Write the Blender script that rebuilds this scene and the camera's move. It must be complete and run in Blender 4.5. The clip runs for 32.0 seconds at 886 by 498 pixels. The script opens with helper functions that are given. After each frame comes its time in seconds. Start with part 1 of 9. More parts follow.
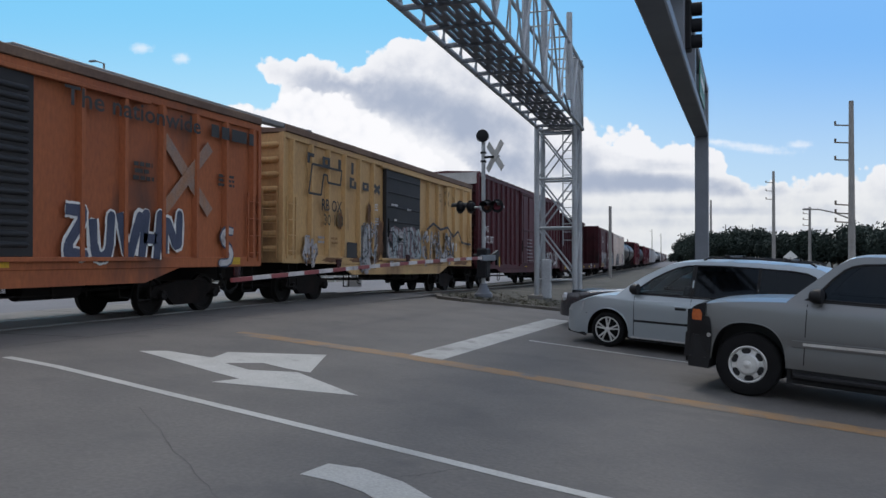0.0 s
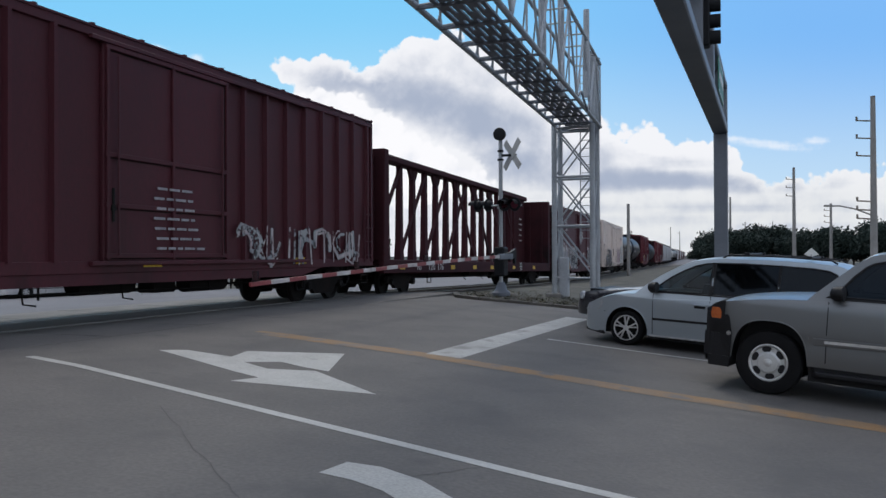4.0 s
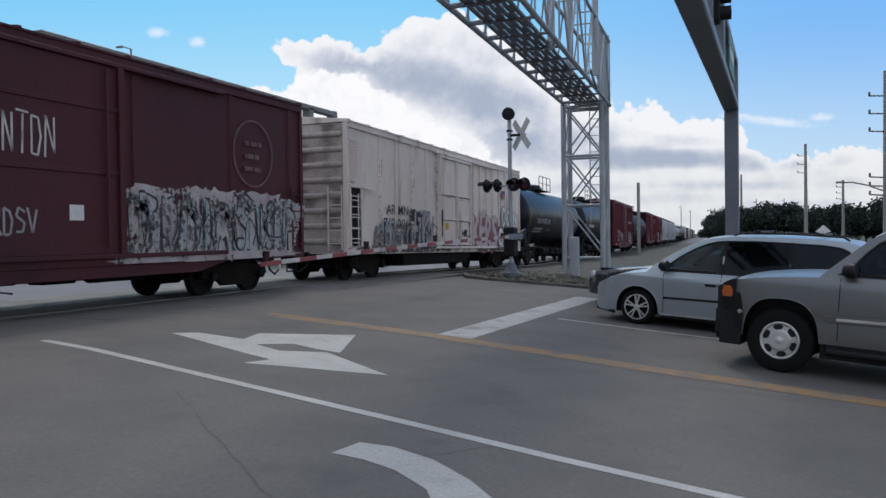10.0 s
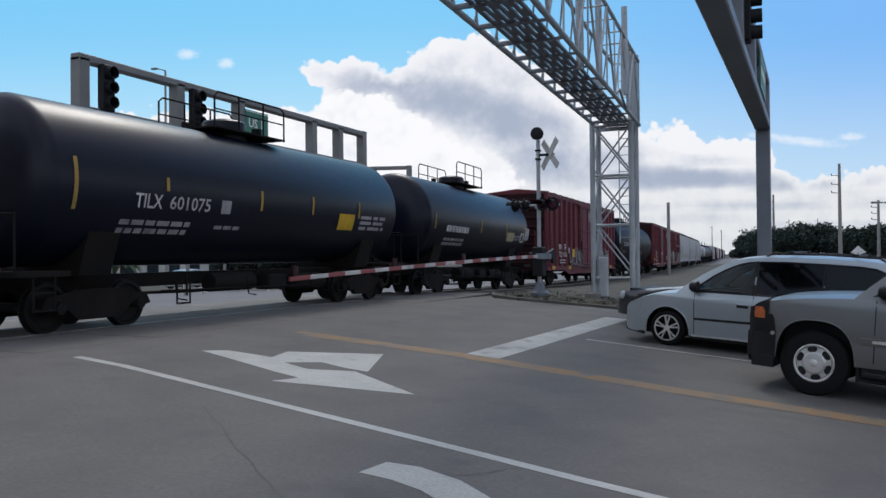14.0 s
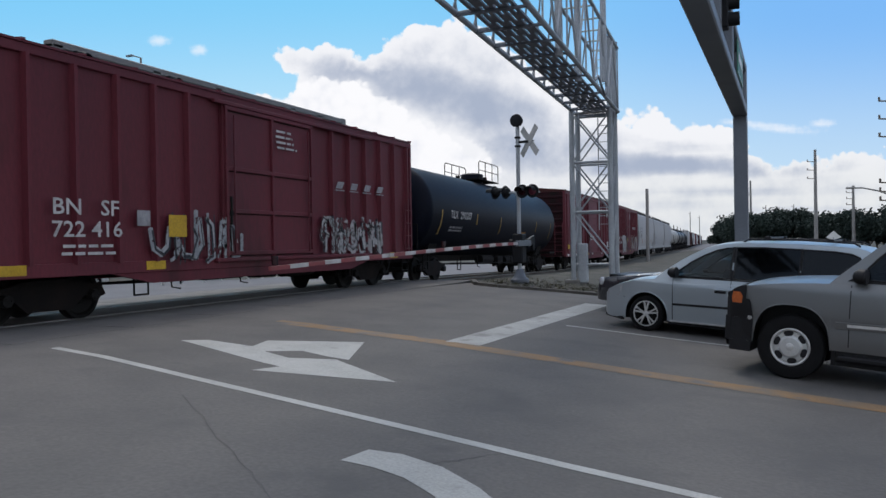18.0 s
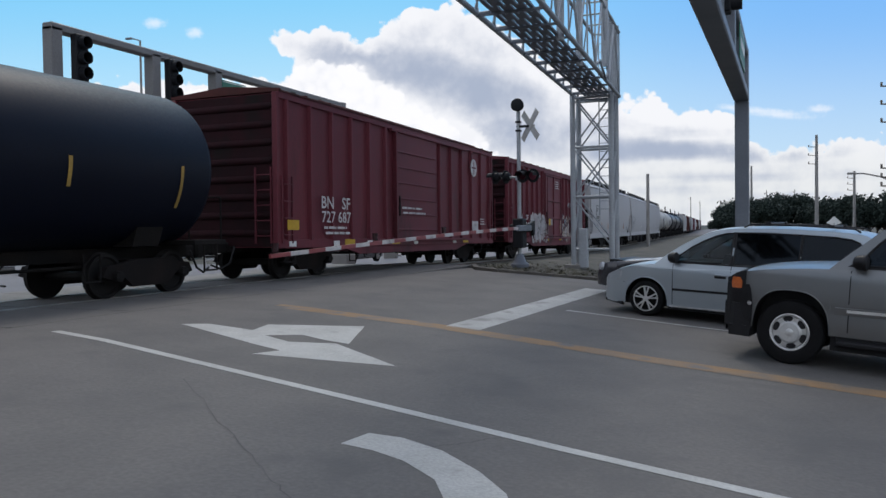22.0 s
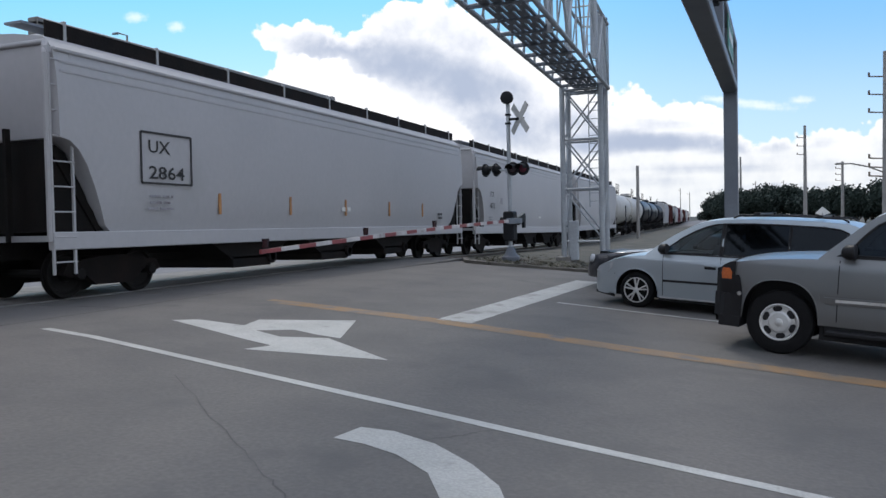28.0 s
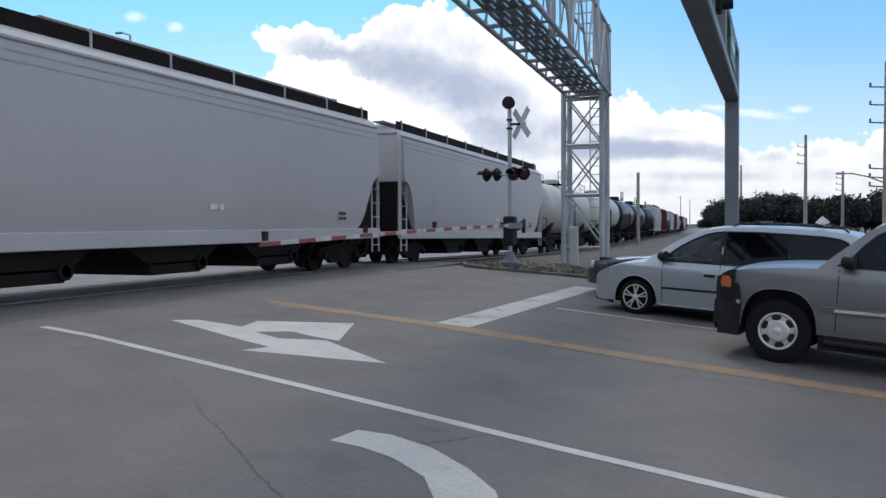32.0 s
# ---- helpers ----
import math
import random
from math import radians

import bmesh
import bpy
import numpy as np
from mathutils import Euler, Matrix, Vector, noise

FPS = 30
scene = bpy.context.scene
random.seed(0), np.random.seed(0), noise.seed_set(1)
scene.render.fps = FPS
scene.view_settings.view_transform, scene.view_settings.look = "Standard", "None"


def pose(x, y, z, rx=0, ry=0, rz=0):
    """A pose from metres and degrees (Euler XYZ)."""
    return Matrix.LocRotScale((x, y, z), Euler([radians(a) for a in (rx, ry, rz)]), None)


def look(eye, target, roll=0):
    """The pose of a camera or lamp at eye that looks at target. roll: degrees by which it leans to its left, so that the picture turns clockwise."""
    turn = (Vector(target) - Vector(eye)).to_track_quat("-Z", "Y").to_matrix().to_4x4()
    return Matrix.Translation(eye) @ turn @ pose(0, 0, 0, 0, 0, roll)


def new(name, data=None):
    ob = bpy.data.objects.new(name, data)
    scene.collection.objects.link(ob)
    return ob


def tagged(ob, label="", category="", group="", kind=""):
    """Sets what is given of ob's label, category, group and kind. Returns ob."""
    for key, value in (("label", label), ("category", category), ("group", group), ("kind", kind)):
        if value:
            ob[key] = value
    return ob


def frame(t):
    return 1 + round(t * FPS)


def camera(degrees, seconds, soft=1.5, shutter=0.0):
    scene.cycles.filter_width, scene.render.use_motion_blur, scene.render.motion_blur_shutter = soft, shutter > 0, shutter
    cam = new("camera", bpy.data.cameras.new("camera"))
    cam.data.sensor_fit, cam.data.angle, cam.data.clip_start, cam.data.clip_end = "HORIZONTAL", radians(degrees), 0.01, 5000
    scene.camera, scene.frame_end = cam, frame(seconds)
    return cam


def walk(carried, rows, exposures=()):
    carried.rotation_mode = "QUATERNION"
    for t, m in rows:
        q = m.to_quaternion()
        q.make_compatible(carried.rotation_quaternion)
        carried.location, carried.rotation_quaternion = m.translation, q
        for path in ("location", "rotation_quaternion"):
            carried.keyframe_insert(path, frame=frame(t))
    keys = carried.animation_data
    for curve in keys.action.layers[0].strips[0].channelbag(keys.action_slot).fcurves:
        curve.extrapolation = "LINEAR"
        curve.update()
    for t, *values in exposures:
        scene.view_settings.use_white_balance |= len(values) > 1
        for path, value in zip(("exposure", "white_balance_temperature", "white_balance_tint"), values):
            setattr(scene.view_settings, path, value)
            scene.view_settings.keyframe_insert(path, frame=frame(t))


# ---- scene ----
# Camera: held by hand at one spot, it only turns
cam = camera(57.8, 32.0, soft=1.5)
EYE_Z = 1.22
PATH = [
    (0, 19.80, 0.57, 0.00), (0.5, 20.02, 0.65, 0.07), (1, 20.29, 0.70, -0.07), (1.5, 20.54, 0.68, -0.12), (2, 20.75, 0.59, -0.33),
    (2.5, 20.81, 0.44, -0.15), (3, 20.76, 0.48, -0.05), (3.5, 20.91, 0.49, 0.11), (5.5, 21.33, 0.29, 0.21), (6, 21.68, 0.11, -0.09),
    (6.5, 21.48, -0.03, -0.11), (7, 21.65, 0.08, 0.02), (7.5, 21.17, -0.09, 0.07), (8, 21.26, -0.08, 0.11), (8.5, 21.33, -0.13, 0.57),
    (9, 21.21, -0.81, 0.27), (9.5, 20.81, -0.41, 0.67), (10, 21.74, -0.88, 0.82), (10.5, 22.86, -1.02, 0.10), (11, 23.58, -0.61, 0.13),
    (11.5, 22.88, 0.33, 0.64), (12, 22.98, 0.75, 0.59), (12.5, 23.22, 1.04, 0.49), (13, 23.79, 0.88, 0.44), (13.5, 23.85, 0.53, 0.43),
    (14, 23.75, 0.53, 0.59), (14.5, 23.61, 0.34, 0.48), (16.5, 23.00, -0.15, 0.80), (17, 22.46, -0.41, 1.06), (17.5, 22.50, -0.56, 0.97),
    (18, 22.34, -0.38, 0.96), (18.5, 22.48, -0.60, 0.76), (19, 22.37, -0.87, 0.79), (19.5, 22.48, -0.97, 0.71), (20, 22.34, -0.99, 0.71),
    (20.5, 22.45, -1.01, 0.70), (21, 22.51, -1.31, 0.64), (21.5, 22.54, -1.38, 0.76), (22, 22.36, -1.48, 0.81), (22.5, 22.29, -1.55, 0.78),
    (23, 22.79, -1.63, 0.76), (23.5, 22.61, -1.65, 0.80), (24, 22.45, -1.87, 0.77), (24.5, 22.52, -1.82, 0.86), (25, 22.58, -1.91, 0.90),
    (25.5, 22.42, -1.95, 0.66), (26, 21.98, -2.07, 0.93), (26.5, 21.80, -2.26, 1.22), (28.5, 21.70, -1.89, 1.30), (29, 21.83, -1.87, 1.40),
    (29.5, 21.81, -2.00, 1.35), (30, 21.81, -1.97, 1.11), (30.5, 21.88, -1.91, 0.98), (31, 21.89, -1.73, 0.86), (31.5, 22.04, -1.64, 0.80),
    (32, 21.69, -1.68, 0.47),
]
walk(cam, [(t, pose(0, 0, EYE_Z, 90 + p, r, y)) for t, y, p, r in PATH],
     [(0.0, 0.0), (21.0, 0.0), (25.5, 0.28), (32.0, 0.28)])

# World, sun and exposure
SUN_EL, SUN_AZ = 52.0, -25.0
world = bpy.data.worlds.new("world")
scene.world = world
world.use_nodes = True
wn, wl = world.node_tree.nodes, world.node_tree.links
sky = wn.new("ShaderNodeTexSky")
sky.sky_type, sky.sun_disc = "NISHITA", False
sky.sun_elevation, sky.sun_rotation = radians(SUN_EL), radians(SUN_AZ)
sky.dust_density, sky.ozone_density = 2.0, 1.0
wn["Background"].inputs["Strength"].default_value = 0.16
# broken cumulus all round, as the view shows it
wtc, wns, wmr, wmx = wn.new("ShaderNodeTexCoord"), wn.new("ShaderNodeTexNoise"), wn.new("ShaderNodeMapRange"), wn.new("ShaderNodeMix")
wns.inputs["Scale"].default_value, wns.inputs["Detail"].default_value = 2.6, 5.0
wmr.inputs["From Min"].default_value, wmr.inputs["From Max"].default_value = 0.42, 0.58
wmx.data_type = "RGBA"
wmx.inputs[7].default_value = (5.7, 6.0, 6.7, 1)
wl.new(wtc.outputs["Generated"], wns.inputs["Vector"])
wl.new(wns.outputs["Fac"], wmr.inputs["Value"])
wl.new(wmr.outputs[0], wmx.inputs[0])
wl.new(sky.outputs[0], wmx.inputs[6])
wl.new(wmx.outputs[2], wn["Background"].inputs["Color"])
sun_data = bpy.data.lights.new("sun", "SUN")
sun_data.energy, sun_data.angle, sun_data.color = 1.1, radians(14), (1.0, 0.96, 0.9)
sun = new("sun", sun_data)
_a, _e = radians(SUN_AZ), radians(SUN_EL)
SUN_DIR = Vector((math.sin(_a) * math.cos(_e), math.cos(_a) * math.cos(_e), math.sin(_e)))
sun.matrix_world = look(SUN_DIR * 100, (0, 0, 0))


# ---- materials ----
def mat(name, c, c2=None, rough=0.7, metal=0.0, scale=1.2, fine=25.0, bump=0.15, mix=0.6, dirt=None, dirt_at=0.58, dirt_scale=0.8,
        stretch=(1, 1, 1), spec=0.5, coat=0.0, vary=0.0):
    """A painted or natural surface: two colours in large patches, fine grain, a third colour as dirt or wear, and fine relief."""
    m = bpy.data.materials.new(name)
    m.use_nodes = True
    n, l = m.node_tree.nodes, m.node_tree.links
    b = n["Principled BSDF"]
    b.inputs["Roughness"].default_value, b.inputs["Metallic"].default_value = rough, metal
    b.inputs["Specular IOR Level"].default_value = spec
    b.inputs["Coat Weight"].default_value = coat
    tc, mp = n.new("ShaderNodeTexCoord"), n.new("ShaderNodeMapping")
    mp.inputs["Scale"].default_value = stretch
    l.new(tc.outputs["Object"], mp.inputs["Vector"])

    def noise_at(s, detail=4.0):
        t = n.new("ShaderNodeTexNoise")
        t.inputs["Scale"].default_value, t.inputs["Detail"].default_value = s, detail
        l.new(mp.outputs[0], t.inputs["Vector"])
        return t.outputs["Fac"]

    def ramp(src, a, z):
        r = n.new("ShaderNodeMapRange")
        r.inputs["From Min"].default_value, r.inputs["From Max"].default_value = a, z
        l.new(src, r.inputs["Value"])
        return r.outputs[0]

    def blend(fac, a, z, kind="MIX"):
        x = n.new("ShaderNodeMix")
        x.data_type, x.blend_type = "RGBA", kind
        for sock, v in ((x.inputs[0], fac), (x.inputs[6], a), (x.inputs[7], z)):
            if isinstance(v, (int, float)):
                sock.default_value = v
            elif isinstance(v, tuple):
                sock.default_value = (*v, 1)
            else:
                l.new(v, sock)
        return x.outputs[2]

    c2 = c2 or tuple(v * 0.72 for v in c)
    col = blend(ramp(noise_at(scale, 5), 0.35, 0.68), tuple(c), tuple(c2))
    g = noise_at(fine, 3)
    grain = blend(ramp(g, 0.25, 0.75), (1 - 0.35 * mix,) * 3, (1 + 0.25 * mix,) * 3)
    col = blend(1.0, col, grain, "MULTIPLY")
    if dirt:
        col = blend(ramp(noise_at(dirt_scale, 6), dirt_at, dirt_at + 0.14), col, tuple(dirt))
    if vary:
        oi = n.new("ShaderNodeObjectInfo")
        w = blend(ramp(oi.outputs["Random"], 0.0, 1.0), (1 - vary,) * 3, (1 + vary,) * 3)
        col = blend(1.0, col, w, "MULTIPLY")
    l.new(col, b.inputs["Base Color"])
    rr = n.new("ShaderNodeMapRange")
    rr.inputs["To Min"].default_value, rr.inputs["To Max"].default_value = max(0.02, rough - 0.1), min(1, rough + 0.1)
    l.new(g, rr.inputs["Value"])
    l.new(rr.outputs[0], b.inputs["Roughness"])
    if bump:
        bp = n.new("ShaderNodeBump")
        bp.inputs["Strength"].default_value, bp.inputs["Distance"].default_value = bump, 0.02
        l.new(g, bp.inputs["Height"])
        l.new(bp.outputs[0], b.inputs["Normal"])
    return m


def glow(name, c, strength):
    m = bpy.data.materials.new(name)
    m.use_nodes = True
    b = m.node_tree.nodes["Principled BSDF"]
    b.inputs["Base Color"].default_value = (*c, 1)
    b.inputs["Emission Color"].default_value, b.inputs["Emission Strength"].default_value = (*c, 1), strength
    return m


M = dict(
    asphalt=mat("asphalt", (0.134, 0.126, 0.118), (0.108, 0.103, 0.098), 0.9, 0, 0.9, 26, 0.3, 0.55, (0.1, 0.096, 0.092), 0.57, 1.4),
    street=mat("street", (0.12, 0.12, 0.118), (0.1, 0.1, 0.1), 0.9, 0, 0.3, 50, 0.3),
    far_road=mat("far_road", (0.165, 0.158, 0.165), (0.14, 0.134, 0.14), 0.85, 0, 0.2, 30, 0.2),
    concrete=mat("concrete", (0.24, 0.23, 0.215), (0.18, 0.172, 0.16), 0.9, 0, 0.8, 30, 0.3),
    verge=mat("verge", (0.075, 0.068, 0.052), (0.04, 0.04, 0.029), 0.95, 0, 0.9, 8, 0.6, 1.0, (0.105, 0.095, 0.08), 0.55, 1.1),
    ballast=mat("ballast", (0.19, 0.175, 0.16), (0.12, 0.11, 0.1), 0.95, 0, 1.5, 14, 0.9, 1.0),
    kerb=mat("kerb_concrete", (0.13, 0.12, 0.105), (0.09, 0.083, 0.072), 0.95, 0, 1.2, 25, 0.4, 0.9, (0.06, 0.055, 0.045), 0.55, 1.5),
    tie=mat("tie", (0.1, 0.08, 0.065), None, 0.9, 0, 2, 30, 0.4, 0.8, vary=0.25),
    rail=mat("rail", (0.16, 0.12, 0.1), (0.11, 0.085, 0.07), 0.6, 0.6, 2, 30, 0.2),
    rail_head=mat("rail_head", (0.3, 0.29, 0.28), None, 0.5, 0.8, 3, 30, 0.05),
    white_line=mat("white_line", (0.44, 0.44, 0.42), (0.36, 0.36, 0.34), 0.75, 0, 1.5, 40, 0.2, 0.6, (0.25, 0.245, 0.235), 0.62, 2.6),
    yellow_line=mat("yellow_line", (0.26, 0.155, 0.07), (0.2, 0.145, 0.095), 0.8, 0, 1.8, 40, 0.2, 0.6, (0.135, 0.124, 0.114), 0.53, 2.4),
    crack=mat("crack", (0.106, 0.102, 0.098), None, 0.95),
    steel_white=mat("galvanised_steel", (0.41, 0.44, 0.47), (0.34, 0.36, 0.385), 0.55, 0.25, 1.5, 20, 0.08, 0.4),
    grating=mat("grating_steel", (0.23, 0.255, 0.29), (0.18, 0.2, 0.23), 0.6, 0.3, 1.5, 20, 0.1),
    mast=mat("mast_paint", (0.165, 0.185, 0.215), (0.135, 0.15, 0.18), 0.5, 0.3, 1, 20, 0.06, 0.3),
    far_mast=mat("far_mast_steel", (0.2, 0.2, 0.2), (0.16, 0.155, 0.15), 0.6, 0.3, 1, 20, 0.1),
    signal=mat("signal_black", (0.014, 0.015, 0.018), None, 0.6, spec=0.2),
    sign_green=mat("sign_green", (0.02, 0.18, 0.11), None, 0.5, 0, 1, 20, 0.02, 0.2),
    sign_white=mat("sign_white", (0.75, 0.75, 0.73), (0.62, 0.62, 0.6), 0.5, 0, 2, 20, 0.05, 0.3),
    sign_back=mat("sign_back", (0.5, 0.5, 0.49), (0.42, 0.42, 0.41), 0.55, 0.1),
    red_paint=mat("red_paint", (0.27, 0.05, 0.055), (0.22, 0.045, 0.05), 0.55),
    red_lamp=glow("red_lamp", (0.09, 0.01, 0.025), 0.015),
    red_lens=mat("red_lens", (0.03, 0.006, 0.01), None, 0.2, spec=0.7),
    concrete_pole=mat("concrete_pole", (0.3, 0.29, 0.28), (0.24, 0.23, 0.22), 0.85, 0, 1, 20, 0.2),
    wood_pole=mat("wood_pole", (0.2, 0.17, 0.14), None, 0.9, 0, 1, 20, 0.3, stretch=(4, 4, 0.4)),
    leaf=mat("foliage", (0.05, 0.085, 0.03), (0.025, 0.05, 0.018), 0.8, 0, 0.6, 6, 0, 0.8, vary=0.2),
    leaf_dark=mat("foliage_dark", (0.024, 0.04, 0.032), (0.018, 0.031, 0.027), 0.9, 0, 0.2, 3, 0, 0.6),
    bark=mat("bark", (0.11, 0.09, 0.07), None, 0.95, 0, 2, 20, 0.5),
    wheel=mat("wheel_steel", (0.013, 0.0115, 0.011), (0.009, 0.008, 0.0075), 0.75, 0.2, 2, 20, 0.2, spec=0.3),
    truck=mat("truck_iron", (0.009, 0.008, 0.008), (0.017, 0.012, 0.0105), 0.9, 0.1, 2, 20, 0.4, 0.6, spec=0.25),
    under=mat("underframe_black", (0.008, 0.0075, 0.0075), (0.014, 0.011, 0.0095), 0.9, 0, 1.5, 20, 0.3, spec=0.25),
    dull_tag=mat("dull_yellow_tag", (0.42, 0.26, 0.05), (0.3, 0.19, 0.05), 0.7),
    yellow_tag=mat("yellow_tag", (0.65, 0.4, 0.02), None, 0.6),
    white_mark=mat("white_mark", (0.6, 0.58, 0.58), (0.42, 0.4, 0.4), 0.7, 0, 3, 40, 0.05, 0.5, (0.25, 0.2, 0.2), 0.6, 3),
    black_mark=mat("black_mark", (0.03, 0.028, 0.028), None, 0.6),
    grey_mark=mat("grey_mark", (0.36, 0.35, 0.37), (0.25, 0.24, 0.26), 0.7, 0, 3, 30, 0.05, 0.6, (0.14, 0.12, 0.13), 0.58, 2.5),
    # rolling stock
    orange=mat("orange_paint", (0.4, 0.125, 0.045), (0.29, 0.085, 0.036), 0.75, 0, 0.5, 18, 0.06, 0.6, (0.12, 0.05, 0.032), 0.55, 0.8, (1, 1, 0.35)),
    yellow=mat("yellow_paint", (0.58, 0.38, 0.17), (0.47, 0.29, 0.13), 0.7, 0, 0.5, 18, 0.06, 0.5, (0.22, 0.13, 0.07), 0.6, 0.9, (1, 1, 0.35)),
    maroon=mat("maroon_paint", (0.082, 0.0165, 0.0245), (0.06, 0.0145, 0.021), 0.6, 0, 0.5, 18, 0.05, 0.5, (0.036, 0.013, 0.0145), 0.62, 0.8, (1, 1, 0.4), spec=0.3),
    beam_maroon=mat("beam_maroon", (0.05, 0.013, 0.017), (0.034, 0.0105, 0.014), 0.75, 0, 0.8, 18, 0.08, 0.5, (0.018, 0.01, 0.011), 0.6, 0.8, spec=0.15),
    oxide=mat("oxide_paint", (0.15, 0.026, 0.038), (0.115, 0.0225, 0.033), 0.6, 0, 0.5, 18, 0.05, 0.5, (0.06, 0.0155, 0.019), 0.6, 0.8, (1, 1, 0.35), spec=0.3),
    # darker red for car ends: shade between the cars coloured in, plus dirt patches
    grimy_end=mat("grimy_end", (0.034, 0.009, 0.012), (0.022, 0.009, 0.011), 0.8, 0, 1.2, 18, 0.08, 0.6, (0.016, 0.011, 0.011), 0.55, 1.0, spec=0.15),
    brown=mat("brown_paint", (0.09, 0.026, 0.023), (0.07, 0.022, 0.02), 0.7, 0, 0.5, 18, 0.08, 0.5, (0.05, 0.02, 0.02), 0.6, 0.8, (1, 1, 0.4), spec=0.2),
    reefer=mat("reefer_white", (0.78, 0.69, 0.64), (0.68, 0.59, 0.545), 0.7, 0, 0.7, 9, 0.0, 0.22, (0.4, 0.32, 0.27), 0.6, 1.1, (1, 1, 0.3)),
    hopper=mat("hopper_grey", (0.45, 0.445, 0.455), (0.42, 0.415, 0.425), 0.65, 0, 0.3, 9, 0.0, 0.12, (0.37, 0.365, 0.365), 0.66, 0.45, (1, 1, 0.8)),
    tank_black=mat("tank_black", (0.0035, 0.0055, 0.0145), (0.005, 0.007, 0.017), 0.36, 0, 0.6, 18, 0.0, 0.4, (0.01, 0.012, 0.02), 0.68, 0.8, (1, 1, 0.4), spec=0.26),
    tank_dull=mat("tank_dull_black", (0.003, 0.005, 0.013), (0.0045, 0.0065, 0.016), 0.5, 0, 0.6, 18, 0.0, spec=0.13),
    tank_white=mat("tank_white", (0.48, 0.47, 0.45), (0.4, 0.39, 0.37), 0.6, 0, 0.6, 18, 0.06),
    door_black=mat("door_black", (0.016, 0.016, 0.0184), (0.028, 0.0264, 0.028), 0.7, 0, 1, 18, 0.1),
    silver=mat("roof_silver", (0.5, 0.5, 0.5), None, 0.5, 0.3),
    # road vehicles
    van_silver=mat("van_silver", (0.4, 0.445, 0.48), (0.38, 0.425, 0.46), 0.36, 0.6, 0.5, 3, 0.0, 0.05, coat=0.25),
    suv_pewter=mat("suv_pewter", (0.2, 0.207, 0.212), (0.19, 0.196, 0.2), 0.38, 0.65, 0.5, 3, 0.0, 0.05, coat=0.2),
    trim_black=mat("trim_black", (0.012, 0.012, 0.014), None, 0.5, spec=0.3),
    tyre=mat("tyre", (0.009, 0.009, 0.01), None, 0.9, 0, 5, 40, 0.2, spec=0.25),
    alloy=mat("alloy", (0.66, 0.66, 0.65), None, 0.4, 0.5, 3, 40, 0.02, 0.2),
    chrome=mat("chrome", (0.7, 0.7, 0.7), None, 0.15, 1.0, 3, 40, 0.0, 0.1),
    amber=mat("amber_lens", (0.6, 0.14, 0.03), None, 0.2, spec=0.8),
    head_lamp=mat("head_lamp", (0.5, 0.52, 0.55), None, 0.1, spec=0.8),
    tint=mat("tinted_glass", (0.024, 0.036, 0.042), (0.016, 0.026, 0.032), 0.05, 0, 0.8, 10, 0, 0.1, spec=0.25),
    cabin=mat("cabin_glass", (0.02, 0.026, 0.032), None, 0.06, 0, 1, 10, 0, 0.1, spec=0.7),
    white_car=mat("white_car", (0.6, 0.6, 0.6), None, 0.35, 0, coat=0.5),
    dark_car=mat("dark_car", (0.02, 0.022, 0.03), None, 0.3, 0, coat=0.6),
    roof_rust=mat("roof_rust", (0.2, 0.13, 0.09), (0.13, 0.08, 0.06), 0.8, 0.1, 1, 15, 0.1),
    wall_white=mat("wall_white", (0.55, 0.53, 0.5), (0.48, 0.46, 0.43), 0.85, 0, 0.5, 10, 0.1),
    wall_tan=mat("wall_tan", (0.33, 0.28, 0.23), None, 0.85),
    red_tank=mat("container_red", (0.3, 0.06, 0.04), None, 0.7),
)


